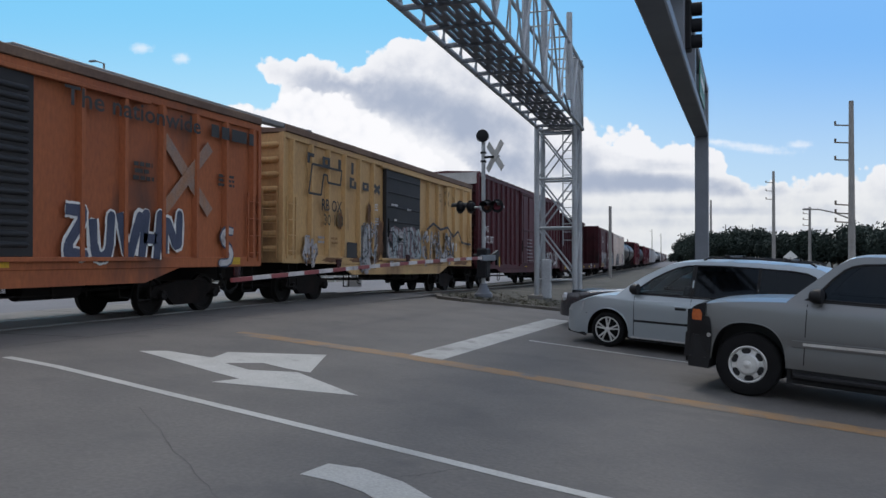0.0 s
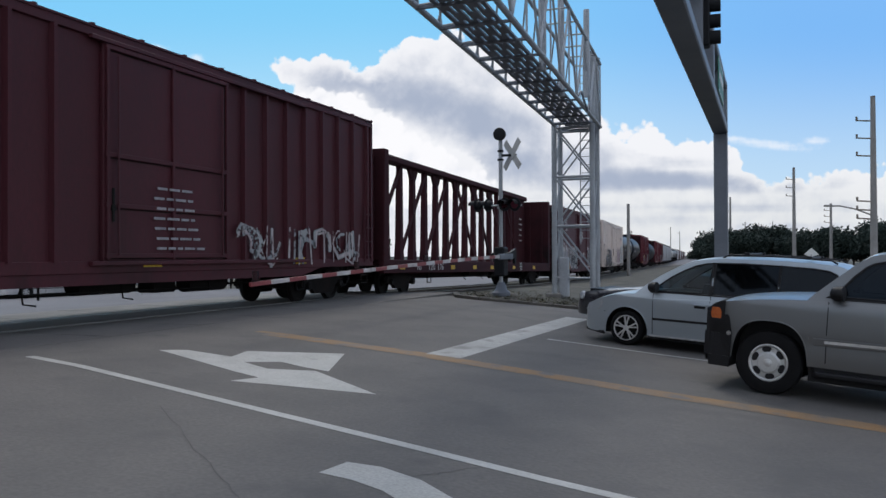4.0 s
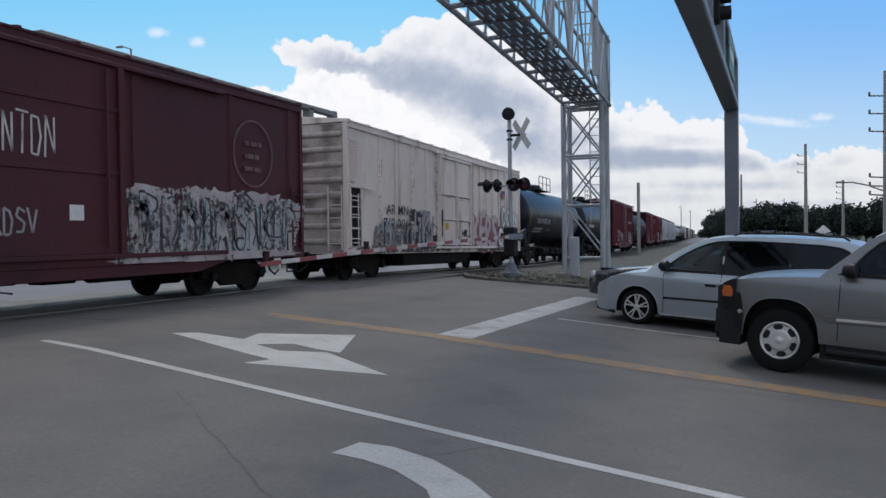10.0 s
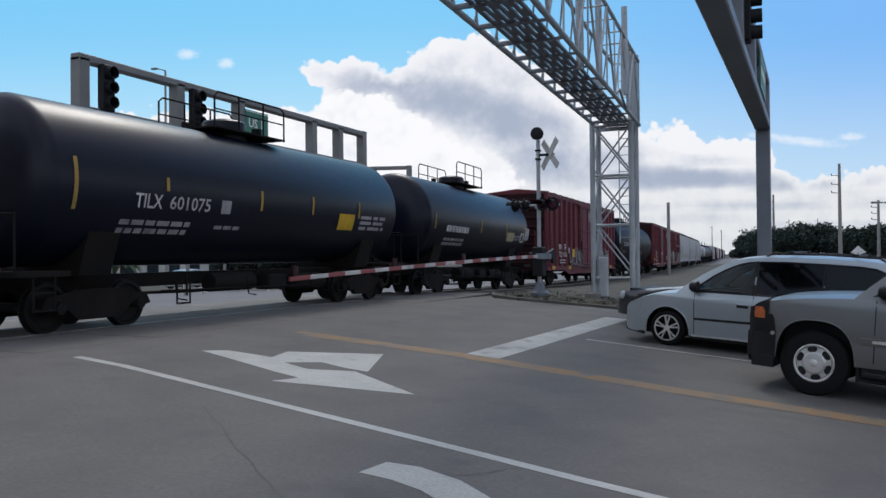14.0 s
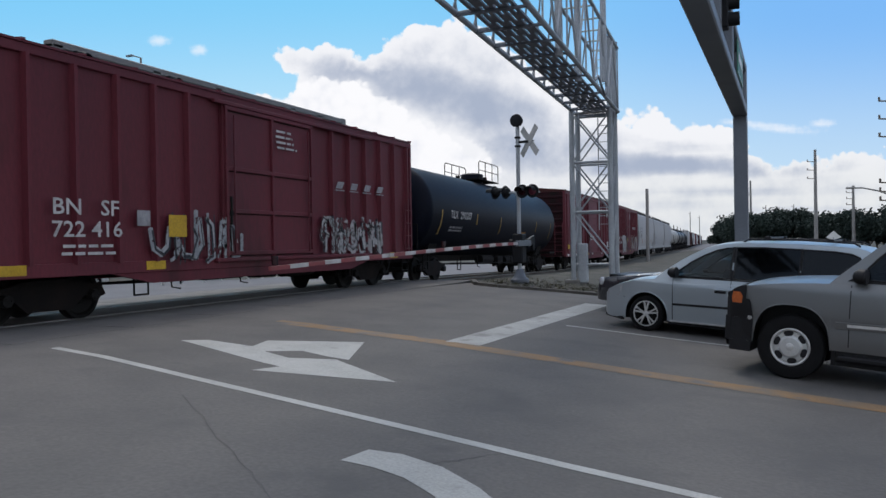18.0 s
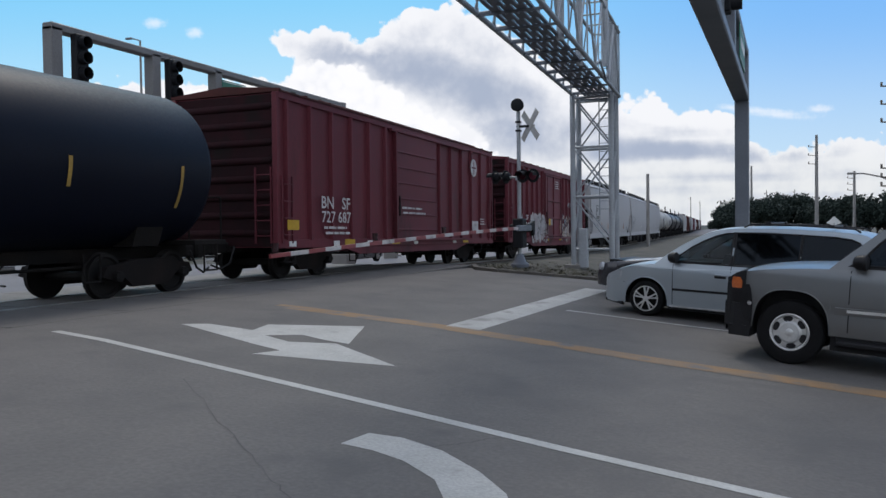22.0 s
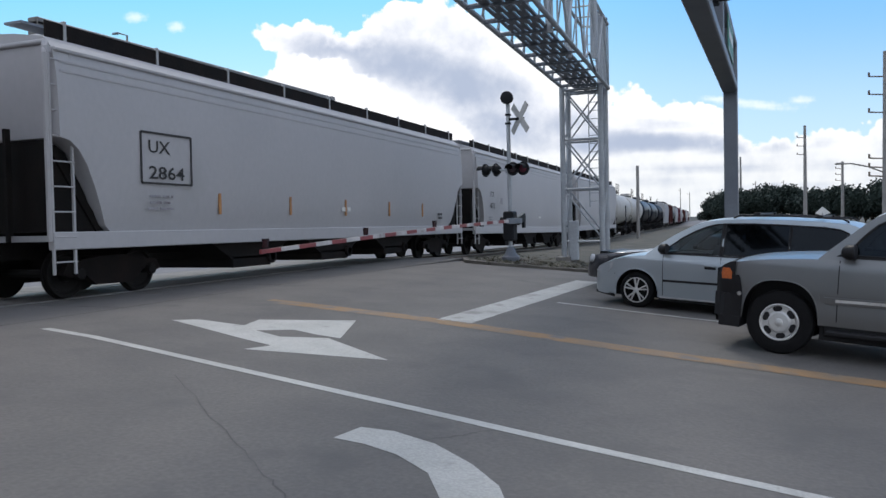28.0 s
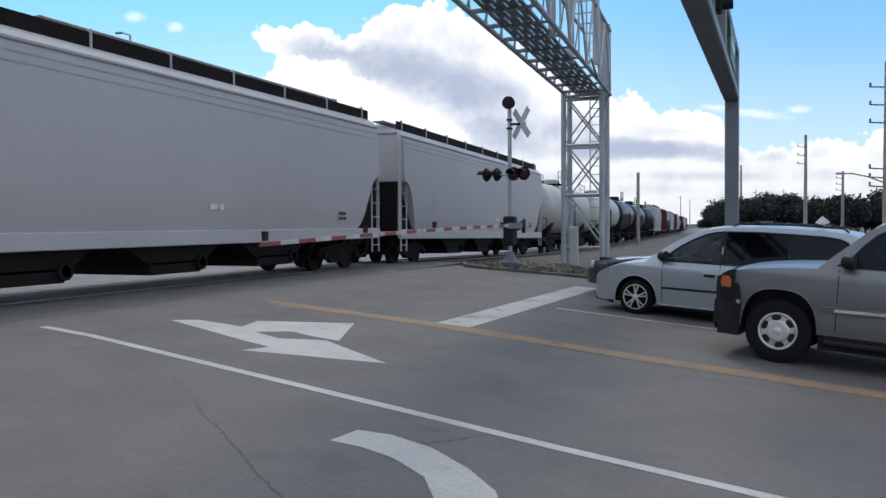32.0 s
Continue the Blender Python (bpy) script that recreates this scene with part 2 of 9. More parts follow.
# ---- geometry helpers ----
class G:
    """Gathers simple closed forms into one mesh."""

    def __init__(self):
        self.v, self.f = [], []

    def add(self, verts, faces):
        o = len(self.v)
        self.v += [tuple(p) for p in verts]
        self.f += [[i + o for i in q] for q in faces]
        return self

    def box(self, x0, x1, y0, y1, z0, z1, c=0.0):
        cx, cy, cz = (x0 + x1) / 2, (y0 + y1) / 2, (z0 + z1) / 2
        hx, hy, hz = abs(x1 - x0) / 2, abs(y1 - y0) / 2, abs(z1 - z0) / 2
        c = min(c, hx * 0.9, hy * 0.9, hz * 0.9)
        if c <= 0:
            vs = [(cx + a * hx, cy + b * hy, cz + d * hz) for a in (-1, 1) for b in (-1, 1) for d in (-1, 1)]
            return self.add(vs, [(0, 1, 3, 2), (4, 6, 7, 5), (0, 4, 5, 1), (2, 3, 7, 6), (0, 2, 6, 4), (1, 5, 7, 3)])
        vs, ix = [], {}
        for a in (-1, 1):
            for b in (-1, 1):
                for d in (-1, 1):
                    for k in range(3):
                        e = [hx - c, hy - c, hz - c]
                        e[k] += c
                        ix[a, b, d, k] = len(vs)
                        vs.append((cx + a * e[0], cy + b * e[1], cz + d * e[2]))
        s = (-1, 1)
        fs = []
        for a in s:
            fs.append([ix[a, b, d, 0] for b, d in ((-1, -1), (-1, 1), (1, 1), (1, -1))])
            fs.append([ix[b, a, d, 1] for b, d in ((-1, -1), (-1, 1), (1, 1), (1, -1))])
            fs.append([ix[b, d, a, 2] for b, d in ((-1, -1), (-1, 1), (1, 1), (1, -1))])
            for b in s:
                fs.append([ix[a, b, -1, 0], ix[a, b, 1, 0], ix[a, b, 1, 1], ix[a, b, -1, 1]])
                fs.append([ix[a, -1, b, 0], ix[a, 1, b, 0], ix[a, 1, b, 2], ix[a, -1, b, 2]])
                fs.append([ix[-1, a, b, 1], ix[1, a, b, 1], ix[1, a, b, 2], ix[-1, a, b, 2]])
                for d in s:
                    fs.append([ix[a, b, d, 0], ix[a, b, d, 1], ix[a, b, d, 2]])
        return self.add(vs, fs)

    def cyl(self, p0, p1, r0, r1=None, n=12, cap=True):
        r1 = r0 if r1 is None else r1
        p0, p1 = Vector(p0), Vector(p1)
        w = (p1 - p0).normalized()
        u = w.orthogonal().normalized()
        k = w.cross(u)
        vs = [p + (u * math.cos(2 * math.pi * i / n) + k * math.sin(2 * math.pi * i / n)) * r for p, r in ((p0, r0), (p1, r1)) for i in range(n)]
        fs = [(i, (i + 1) % n, n + (i + 1) % n, n + i) for i in range(n)]
        if cap:
            fs += [tuple(range(n))[::-1], tuple(range(n, 2 * n))]
        return self.add(vs, fs)

    def lathe(self, axis0, direction, prof, n=24):
        """Rings of (distance along, radius)."""
        w = Vector(direction).normalized()
        u = w.orthogonal().normalized()
        k = w.cross(u)
        o = Vector(axis0)
        vs, fs = [], []
        for a, r in prof:
            vs += [o + w * a + (u * math.cos(2 * math.pi * i / n) + k * math.sin(2 * math.pi * i / n)) * r for i in range(n)]
        for j in range(len(prof) - 1):
            fs += [(j * n + i, j * n + (i + 1) % n, (j + 1) * n + (i + 1) % n, (j + 1) * n + i) for i in range(n)]
        fs += [tuple(range(n))[::-1], tuple(range((len(prof) - 1) * n, len(prof) * n))]
        return self.add(vs, fs)

    def beam(self, p0, p1, w, h=None):
        """A square bar between two points."""
        h = h or w
        p0, p1 = Vector(p0), Vector(p1)
        d = (p1 - p0).normalized()
        u = d.cross(Vector((0, 0, 1)))
        u = u.normalized() if u.length > 1e-4 else Vector((1, 0, 0))
        k = d.cross(u)
        vs = [p + u * a * w / 2 + k * b * h / 2 for p in (p0, p1) for a, b in ((-1, -1), (1, -1), (1, 1), (-1, 1))]
        return self.add(vs, [(0, 1, 2, 3), (7, 6, 5, 4), (0, 4, 5, 1), (1, 5, 6, 2), (2, 6, 7, 3), (3, 7, 4, 0)])

    def prism(self, pts, axis, a, b):
        """A polygon (two coordinates in axis order) drawn out along axis from a to b."""
        def at(p, v):
            q = list(p)
            q.insert(axis, v)
            return tuple(q)
        n = len(pts)
        vs = [at(p, a) for p in pts] + [at(p, b) for p in pts]
        return self.add(vs, [tuple(range(n)), tuple(range(n, 2 * n))[::-1]] + [(i, (i + 1) % n, n + (i + 1) % n, n + i) for i in range(n)])

    def grid(self, rows):
        """A sheet from equal rows of points."""
        n = len(rows[0])
        return self.add([p for r in rows for p in r],
                        [(j * n + i, j * n + i + 1, (j + 1) * n + i + 1, (j + 1) * n + i) for j in range(len(rows) - 1) for i in range(n - 1)])

    def mesh(self, name, material, smooth=None, fix=True):
        me = bpy.data.meshes.new(name)
        me.from_pydata(self.v, [], self.f)
        if fix:
            bm = bmesh.new()
            bm.from_mesh(me)
            bmesh.ops.recalc_face_normals(bm, faces=bm.faces)
            bm.to_mesh(me)
            bm.free()
        me.materials.append(material)
        if smooth:
            me.polygons.foreach_set("use_smooth", [True] * len(me.polygons))
            me.set_sharp_from_angle(angle=radians(smooth))
        return me


def tube_line(pts, r, n=8, closed=False):
    """One bent tube through the points."""
    pts = [Vector(p) for p in pts]
    m, g, rings = len(pts), G(), []
    u = None
    for i, p in enumerate(pts):
        a, b = (pts[i - 1], pts[(i + 1) % m]) if closed else (pts[max(i - 1, 0)], pts[min(i + 1, m - 1)])
        d = (b - a).normalized()
        u = d.orthogonal().normalized() if u is None else (u - d * u.dot(d)).normalized()
        k = d.cross(u)
        rings.append([p + (u * math.cos(2 * math.pi * q / n) + k * math.sin(2 * math.pi * q / n)) * r for q in range(n)])
    fs = [(e * n + q, e * n + (q + 1) % n, (e + 1) % m * n + (q + 1) % n, (e + 1) % m * n + q) for e in range(m if closed else m - 1) for q in range(n)]
    if not closed:
        fs += [tuple(range(n))[::-1], tuple(range((m - 1) * n, m * n))]
    return g.add([v for ring in rings for v in ring], fs)


def part(name, g, material, parent, label="", at=None, smooth=35, fix=True):
    """Links a gathered form, or a ready mesh, as one mesh object under a thing or part."""
    me = g if isinstance(g, bpy.types.Mesh) else g.mesh(name, material, smooth, fix)
    ob = new(name, me)
    ob.parent = parent
    if at:
        ob.location = at
    if label:
        ob["label"] = label
    return ob


def thing(name, label, category, m=None, group="", kind=""):
    e = new(name)
    e.empty_display_size = 0.2
    if m is not None:
        e.matrix_world = m
    return tagged(e, label, category, group, kind)


_text_cache = {}


def text_mesh(s, size, material, bold=0.0, shear=0.0, width=1.0):
    key = (s, size, material.name, bold, shear, width)
    if key not in _text_cache:
        cu = bpy.data.curves.new("lettering", "FONT")
        cu.body, cu.size, cu.offset, cu.shear = s, size, bold, shear
        cu.resolution_u = 2
        ob = new("lettering", cu)
        bpy.context.view_layer.update()
        me = bpy.data.meshes.new_from_object(ob.evaluated_get(bpy.context.evaluated_depsgraph_get()))
        bpy.data.objects.remove(ob)
        for v in me.vertices:
            v.co = Vector((0, v.co.x * width, v.co.y))
        me.materials.clear()
        me.materials.append(material)
        _text_cache[key] = me
    return _text_cache[key]


# ---- the plan ----
TRACK_X = -12.25
KNOTS_X = (-2500, -40, -26, -20, -18, -14.5, -9.0, -7.5, -6.0, -4.5, -3.0, -1.5, 0.0, 3.0, 8.0, 30, 2500)
KNOTS_Z = (-1.0, -1.0, -0.75, -0.5, -0.33, -0.03, -0.015, -0.08, -0.19, -0.295, -0.4, -0.51, -0.605, -0.8, -0.9, -0.95, -0.95)
SKEW = -0.224


def gz(x):
    return float(np.interp(x, KNOTS_X, KNOTS_Z))


def grade(s):
    """Height of the railway: level over the crossing, then falling gently."""
    return float(np.interp(s, (20, 45, 66, 110, 190, 400, 900), (0, -0.4, -0.5, -0.65, -1.0, -1.6, -2.2)))


def dip(x, y):
    """How far the ground beside the railway falls with it."""
    return grade(y) * float(np.interp(x, (-27, -18, -8, 1), (0, 1, 1, 0)))


def road_y(y0, x):
    return y0 + SKEW * x


# train's way: straight past the crossing, a short bend to the left, then straight again
_S = np.arange(-300.0, 900.0, 1.0)
_H = np.radians(3.45) * np.clip((_S - 40) / 35, 0, 1)
_PX = TRACK_X - np.concatenate([[0], np.cumsum(np.sin(_H[:-1]))])
_PY = -300.0 + np.concatenate([[0], np.cumsum(np.cos(_H[:-1]))])


def on_track(s):
    return float(np.interp(s, _S, _PX)), float(np.interp(s, _S, _PY)), float(np.interp(s, _S, np.degrees(_H)))


def travelled(t):
    return 7.785 * t - 0.0393 * t * t / 2


# ---- setting ----
def sheet(name, xs, y_lo, y_hi, lift, material, ny=1, at_y=None):
    g = G()
    rows = []
    for x in xs:
        a, b = y_lo(x), y_hi(x)
        ys = [a + (b - a) * j / ny for j in range(ny + 1)] if at_y is None else at_y
        rows.append([(x, y, gz(x) + dip(x, y) + lift) for y in ys])
    g.grid(rows)
    return new(name, g.mesh(name, material, 40, fix=False))


def spread(a, b, n):
    return [a + (b - a) * i / n for i in range(n + 1)]


XS_ALL = sorted(set(list(KNOTS_X) + spread(-14, 3, 34) + [-1200, -400, -120, -60, 60, 120, 400, 1200]))
ground = tagged(sheet("ground", XS_ALL, lambda x: -2400, lambda x: 2400, -0.06, M["verge"], at_y=[-2400, -1200, -500, -200, -100, -50, -20, 0, 10] + list(range(20, 120, 4)) + [120, 135, 150, 170, 190, 230, 280, 340, 400, 550, 700, 900, 1500, 2400]), "dry grass and sandy verge reaching the horizon", "ground", kind="structure")

XS_ROAD = spread(-9.3, 3, 26) + [4, 6, 8, 12, 20, 30, 45]
road = tagged(sheet("road", XS_ROAD, lambda x: -16, lambda x: road_y(21.4, x) + (1.6 if x < -7 else 0.0), 0.0, M["asphalt"], 12), "worn grey asphalt road rising to a level crossing", "road", kind="structure")
street = tagged(sheet("street", [5, 6, 8, 12, 16], lambda x: road_y(21.0, x), lambda x: 600, -0.004, M["street"], 40), "asphalt street running beside the railway", "road", kind="structure")
far_road = tagged(sheet("far_road", spread(-75, -26, 10) + spread(-24.5, -15.1, 10), lambda x: -260, lambda x: 42.0 if x < -28 else 420, 0.0, M["far_road"], 170), "pale concrete road and yard beyond the tracks", "road", kind="structure")

# crossing panels between and beside the rails
crossing = thing("crossing", "grey concrete level crossing panels with steel rails", "level crossing", kind="structure")
for x0, x1 in ((-15.1, -13.06), (-12.88, -11.62), (-11.44, -9.3)):
    for i in range(16):
        y = -10 + i * 2.2
        part("panel", G().box(x0, x1, y + 0.01, y + 2.19, -0.25, -0.012, 0.015), M["concrete"] if x0 < -13 else M["asphalt"], crossing)

railway = thing("railway_track", "steel rails on timber ties in grey ballast", "railway track", kind="structure")
for side in (-0.7175, 0.7175):
    g, gh = G(), G()
    ss = [-150, 10, 20, 26, 32, 40, 46, 52, 58, 64, 70, 76, 90, 110, 130, 150, 175, 200, 240, 300, 400, 550, 700]
    for a, b in zip(ss, ss[1:]):
        (xa, ya, ha), (xb, yb, hb) = on_track(a), on_track(b)
        za_, zb_ = grade(a), grade(b)
        g.beam((xa + side, ya, za_ - 0.11), (xb + side, yb, zb_ - 0.11), 0.06, 0.16)
        gh.beam((xa + side, ya, za_ - 0.02), (xb + side, yb, zb_ - 0.02), 0.073, 0.04)
    part("rail", g, M["rail"], railway)
    part("rail_head", gh, M["rail_head"], railway, "bright worn rail head")
g = G()
rows = []
for s in [24.5, 30, 35, 40, 45, 50, 55, 60, 66, 80, 100, 130, 160, 200, 250, 320, 450, 700]:
    x, y, h = on_track(s)
    z = grade(s)
    rows.append([(x - 3.6, y, z - 0.5), (x - 1.7, y, z - 0.16), (x + 1.7, y, z - 0.16), (x + 3.6, y, z - 0.3)])
g.grid(rows)
part("ballast", g, M["ballast"], railway, "grey crushed stone ballast", fix=False)
tie_mesh = G().box(-1.3, 1.3, -0.11, 0.11, -0.28, -0.125, 0.012).mesh("tie", M["tie"], 35)
for i in range(150):
    x, y, h = on_track(25 + i * 0.52)
    o = part("tie", tie_mesh, None, railway, at=(x, y, grade(25 + i * 0.52)))
    o.rotation_euler.z = radians(h)

# road markings
def stripe(name, pts, width, material, label, lift=0.004):
    """A painted stripe over the road along plan points."""
    g, rows = G(), []
    pts = [Vector(p) for p in pts]
    fine = []
    for a, b in zip(pts, pts[1:]):
        k = max(1, int((b - a).length / 0.5))
        fine += [a.lerp(b, i / k) for i in range(k)]
    fine.append(pts[-1])
    for i, p in enumerate(fine):
        d = (fine[min(i + 1, len(fine) - 1)] - fine[max(i - 1, 0)]).normalized()
        q = Vector((-d.y, d.x)) * width / 2
        rows.append([(p.x + s * q.x, p.y + s * q.y, gz(p.x + s * q.x) + lift) for s in (-1, 1)])
    return tagged(new(name, g.grid(rows).mesh(name, material, fix=False)), label, "road marking", kind="structure")


def paint(name, pts, material, label, lift=0.004):
    """A painted figure on the road from its plan outline."""
    bm = bmesh.new()
    f = bm.faces.new([bm.verts.new((*p, 0)) for p in pts])
    bmesh.ops.triangulate(bm, faces=[f])
    for x in spread(-9, 3, 24):
        bmesh.ops.bisect_plane(bm, geom=bm.verts[:] + bm.edges[:] + bm.faces[:], plane_co=(x, 0, 0), plane_no=(1, 0, 0))
    for v in bm.verts:
        v.co.z = gz(v.co.x) + lift
    bm.normal_update()
    for f in bm.faces:
        if f.normal.z < 0:
            f.normal_flip()
    me = bpy.data.meshes.new(name)
    bm.to_mesh(me)
    bm.free()
    me.materials.append(material)
    return tagged(new(name, me), label, "road marking", kind="structure")


stripe("lane_line", [(-8.55, 7.62), (-6.5, road_y(5.73, -6.5)), (6, road_y(5.73, 6))], 0.13, M["white_line"], "solid white lane line worn at its end")
stripe("centre_line", [(-7.9, 11.7), (-6.6, 11.56), (-5, road_y(10.31, -5)), (9, road_y(10.31, 9))], 0.21, M["yellow_line"], "faded double yellow centre line")
stripe("centre_line", [(-7.6, 11.45), (-6.6, 11.35), (-5, road_y(10.1, -5)), (9, road_y(10.1, 9))], 0.21, M["yellow_line"], "faded double yellow centre line")
stripe("lane_line", [(-3.6, road_y(14.0, -3.6)), (9, road_y(14.0, 9))], 0.1, M["white_line"], "thin white lane line beside the queue of cars")
stripe("stop_line", [(-4.38, 11.35), (-4.0, 19.6)], 0.58, mat("worn_white_line", (0.4, 0.4, 0.385), (0.31, 0.31, 0.295), 0.8, 0, 1.2, 40, 0.2, 0.8, (0.2, 0.195, 0.185), 0.57, 2.2), "broad white stop line before the crossing")
paint("lane_arrow", [(-7.67, 8.96), (-7.4, 9.22), (-6.62, 9.17), (-6.75, 9.72), (-5.6, 10.51), (-5.06, 9.06), (-5.45, 9.12), (-5.9, 9.28), (-6.25, 8.93), (-5.75, 8.72), (-5.2, 8.98), (-3.94, 8.14), (-5.63, 7.78), (-5.5, 8.15), (-5.95, 8.3)],
      M["white_line"], "white combined straight and turn arrow")
paint("lane_arrow", [(-3.03, 5.27), (-2.98, 5.63), (-2.7, 5.66), (-2.3, 5.52), (-1.9, 5.22), (-1.6, 4.9), (-1.4, 4.5), (-1.3, 4.0), (-0.95, 4.0), (-1.45, 3.2), (-2.15, 3.95), (-1.75, 4.0), (-1.85, 4.5), (-2.1, 4.9), (-2.45, 5.15), (-2.75, 5.25)],
      M["white_line"], "white curved turn arrow")
rng = random.Random(4)
for pts in ([(-5.37, 6.32), (-4.3, 5.4), (-3.54, 4.78), (-3.0, 4.34), (-2.67, 4.06), (-1.9, 3.4)], [(-2.6, 5.35), (-2.35, 5.64), (-2.16, 5.9), (-1.99, 6.16)]):
    wob = []
    for a, b in zip(pts, pts[1:]):
        for i in range(5):
            wob.append((a[0] + (b[0] - a[0]) * i / 5 + rng.uniform(-0.02, 0.02), a[1] + (b[1] - a[1]) * i / 5 + rng.uniform(-0.02, 0.02)))
    stripe("crack", wob, 0.01, M["crack"], "thin crack in the asphalt", 0.003)

# kerb and verge on the far side of the road
kerb = thing("kerb", "low concrete kerb round the crossing corner", "kerb", kind="structure")
kp = [(-9.2, 25.0), (-8.6, 23.6), (-7.6, 22.9), (-6.2, 22.85), (-4.6, 22.75), (-2, 22.15), (1, 21.5), (3.5, 21.1), (4.6, 22.0), (4.9, 26), (4.9, 60), (4.9, 160)]
for a, b in zip(kp, kp[1:]):
    part("kerb_stone", G().beam((*a, gz(a[0]) - 0.045), (*b, gz(b[0]) - 0.045), 0.16, 0.17), M["kerb"], kerb)
g = G()
rows = []
for x in spread(-9.0, 4.8, 24):
    ye = float(np.interp(x, [p[0] for p in kp[:9]], [p[1] for p in kp[:9]]))
    rows.append([(x, ye + (y - 22.5) * (1 if y > 23 else 0), gz(x) * (0.9 if y > 24 else 1) + dip(x, y) + 0.045 + 0.03 * noise.noise((x, y, 0))) for y in (22.5, 23.5, 25, 28, 31, 35, 40, 45, 52, 60, 66, 80, 100, 130, 200, 400)])
g.grid(rows)
verge = tagged(new("verge", g.mesh("verge", M["verge"], 60, fix=False)), "trodden grass and dirt verge beside the track", "verge", kind="structure")

def verge_stuff(name, label, count, seed, blade, material):
    r, g = random.Random(seed), G()
    for _ in range(count):
        x = r.uniform(-9.0, 3.5)
        ye = float(np.interp(x, [p[0] for p in kp[:9]], [p[1] for p in kp[:9]]))
        y = ye + 0.15 + abs(r.gauss(0, 2.4))
        z = gz(x) + dip(x, y) + 0.045
        if blade:
            for _k in range(7):
                a, hh = r.uniform(0, 6.28), r.uniform(0.03, 0.1)
                dx, dy = math.cos(a) * 0.14, math.sin(a) * 0.14
                g.add([(x - dy * 0.12, y + dx * 0.12, z), (x + dy * 0.12, y - dx * 0.12, z), (x + dx, y + dy, z + hh)], [(0, 1, 2)])
        else:
            q = r.uniform(0.015, 0.06)
            g.add([(x - q, y, z), (x, y - q, z), (x + q * 1.2, y, z), (x, y + q, z), (x + q * 0.2, y, z + q * 1.1)], [(0, 1, 4), (1, 2, 4), (2, 3, 4), (3, 0, 4)])
    tagged(new(name, g.mesh(name, material, None, fix=False)), label, "grass" if blade else "gravel", kind="stuff")


verge_stuff("grass_tufts", "dry grass tufts on the verge by the kerb", 900, 5, True, mat("dry_grass", (0.075, 0.07, 0.042), (0.045, 0.05, 0.026), 0.9))
verge_stuff("verge_gravel", "loose stones on the dirt verge", 1600, 6, False, M["ballast"])

# ---- sky backdrop: drifting cumulus ----
def inside(px, py, poly):
    """Signed distance to a closed outline, positive inside."""
    best, odd = np.full(px.shape, 1e9), np.zeros(px.shape, bool)
    for (ax, ay), (bx, by) in zip(poly, poly[1:] + poly[:1]):
        dx, dy = bx - ax, by - ay
        t = np.clip(((px - ax) * dx + (py - ay) * dy) / (dx * dx + dy * dy), 0, 1)
        best = np.minimum(best, np.hypot(px - ax - t * dx, py - ay - t * dy))
        odd ^= ((ay > py) != (by > py)) & (px < dx * (py - ay) / (dy if dy else 1e-9) + ax)
    return np.where(odd, best, -best)


def blob(u, v, cx, cy, rx, ry, tilt=0.0):
    c, s = math.cos(tilt), math.sin(tilt)
    a, b = (u - cx) * c + (v - cy) * s, -(u - cx) * s + (v - cy) * c
    return 1 - np.sqrt((a / rx) ** 2 + (b / ry) ** 2)


FRONT = [(-900, 330), (200, 215), (430, 186), (500, 170), (558, 153), (610, 173), (650, 198), (706, 227), (760, 258), (805, 286), (838, 308), (850, 330), (800, 360), (700, 380), (300, 400), (-900, 420)]
BANK = [(-900, 150), (-300, 178), (200, 186), (372, 184), (430, 176), (480, 180), (500, 168), (458, 144), (436, 122), (470, 97), (545, 90), (600, 99), (640, 116), (646, 80), (690, 69), (740, 58), (800, 60), (860, 88),
        (930, 150), (1000, 192), (1060, 222), (1130, 224), (1200, 247), (1272, 264), (1296, 302), (1340, 322), (1400, 316), (1450, 304), (1568, 298), (1800, 292), (2400, 285), (2400, 520), (-900, 520)]


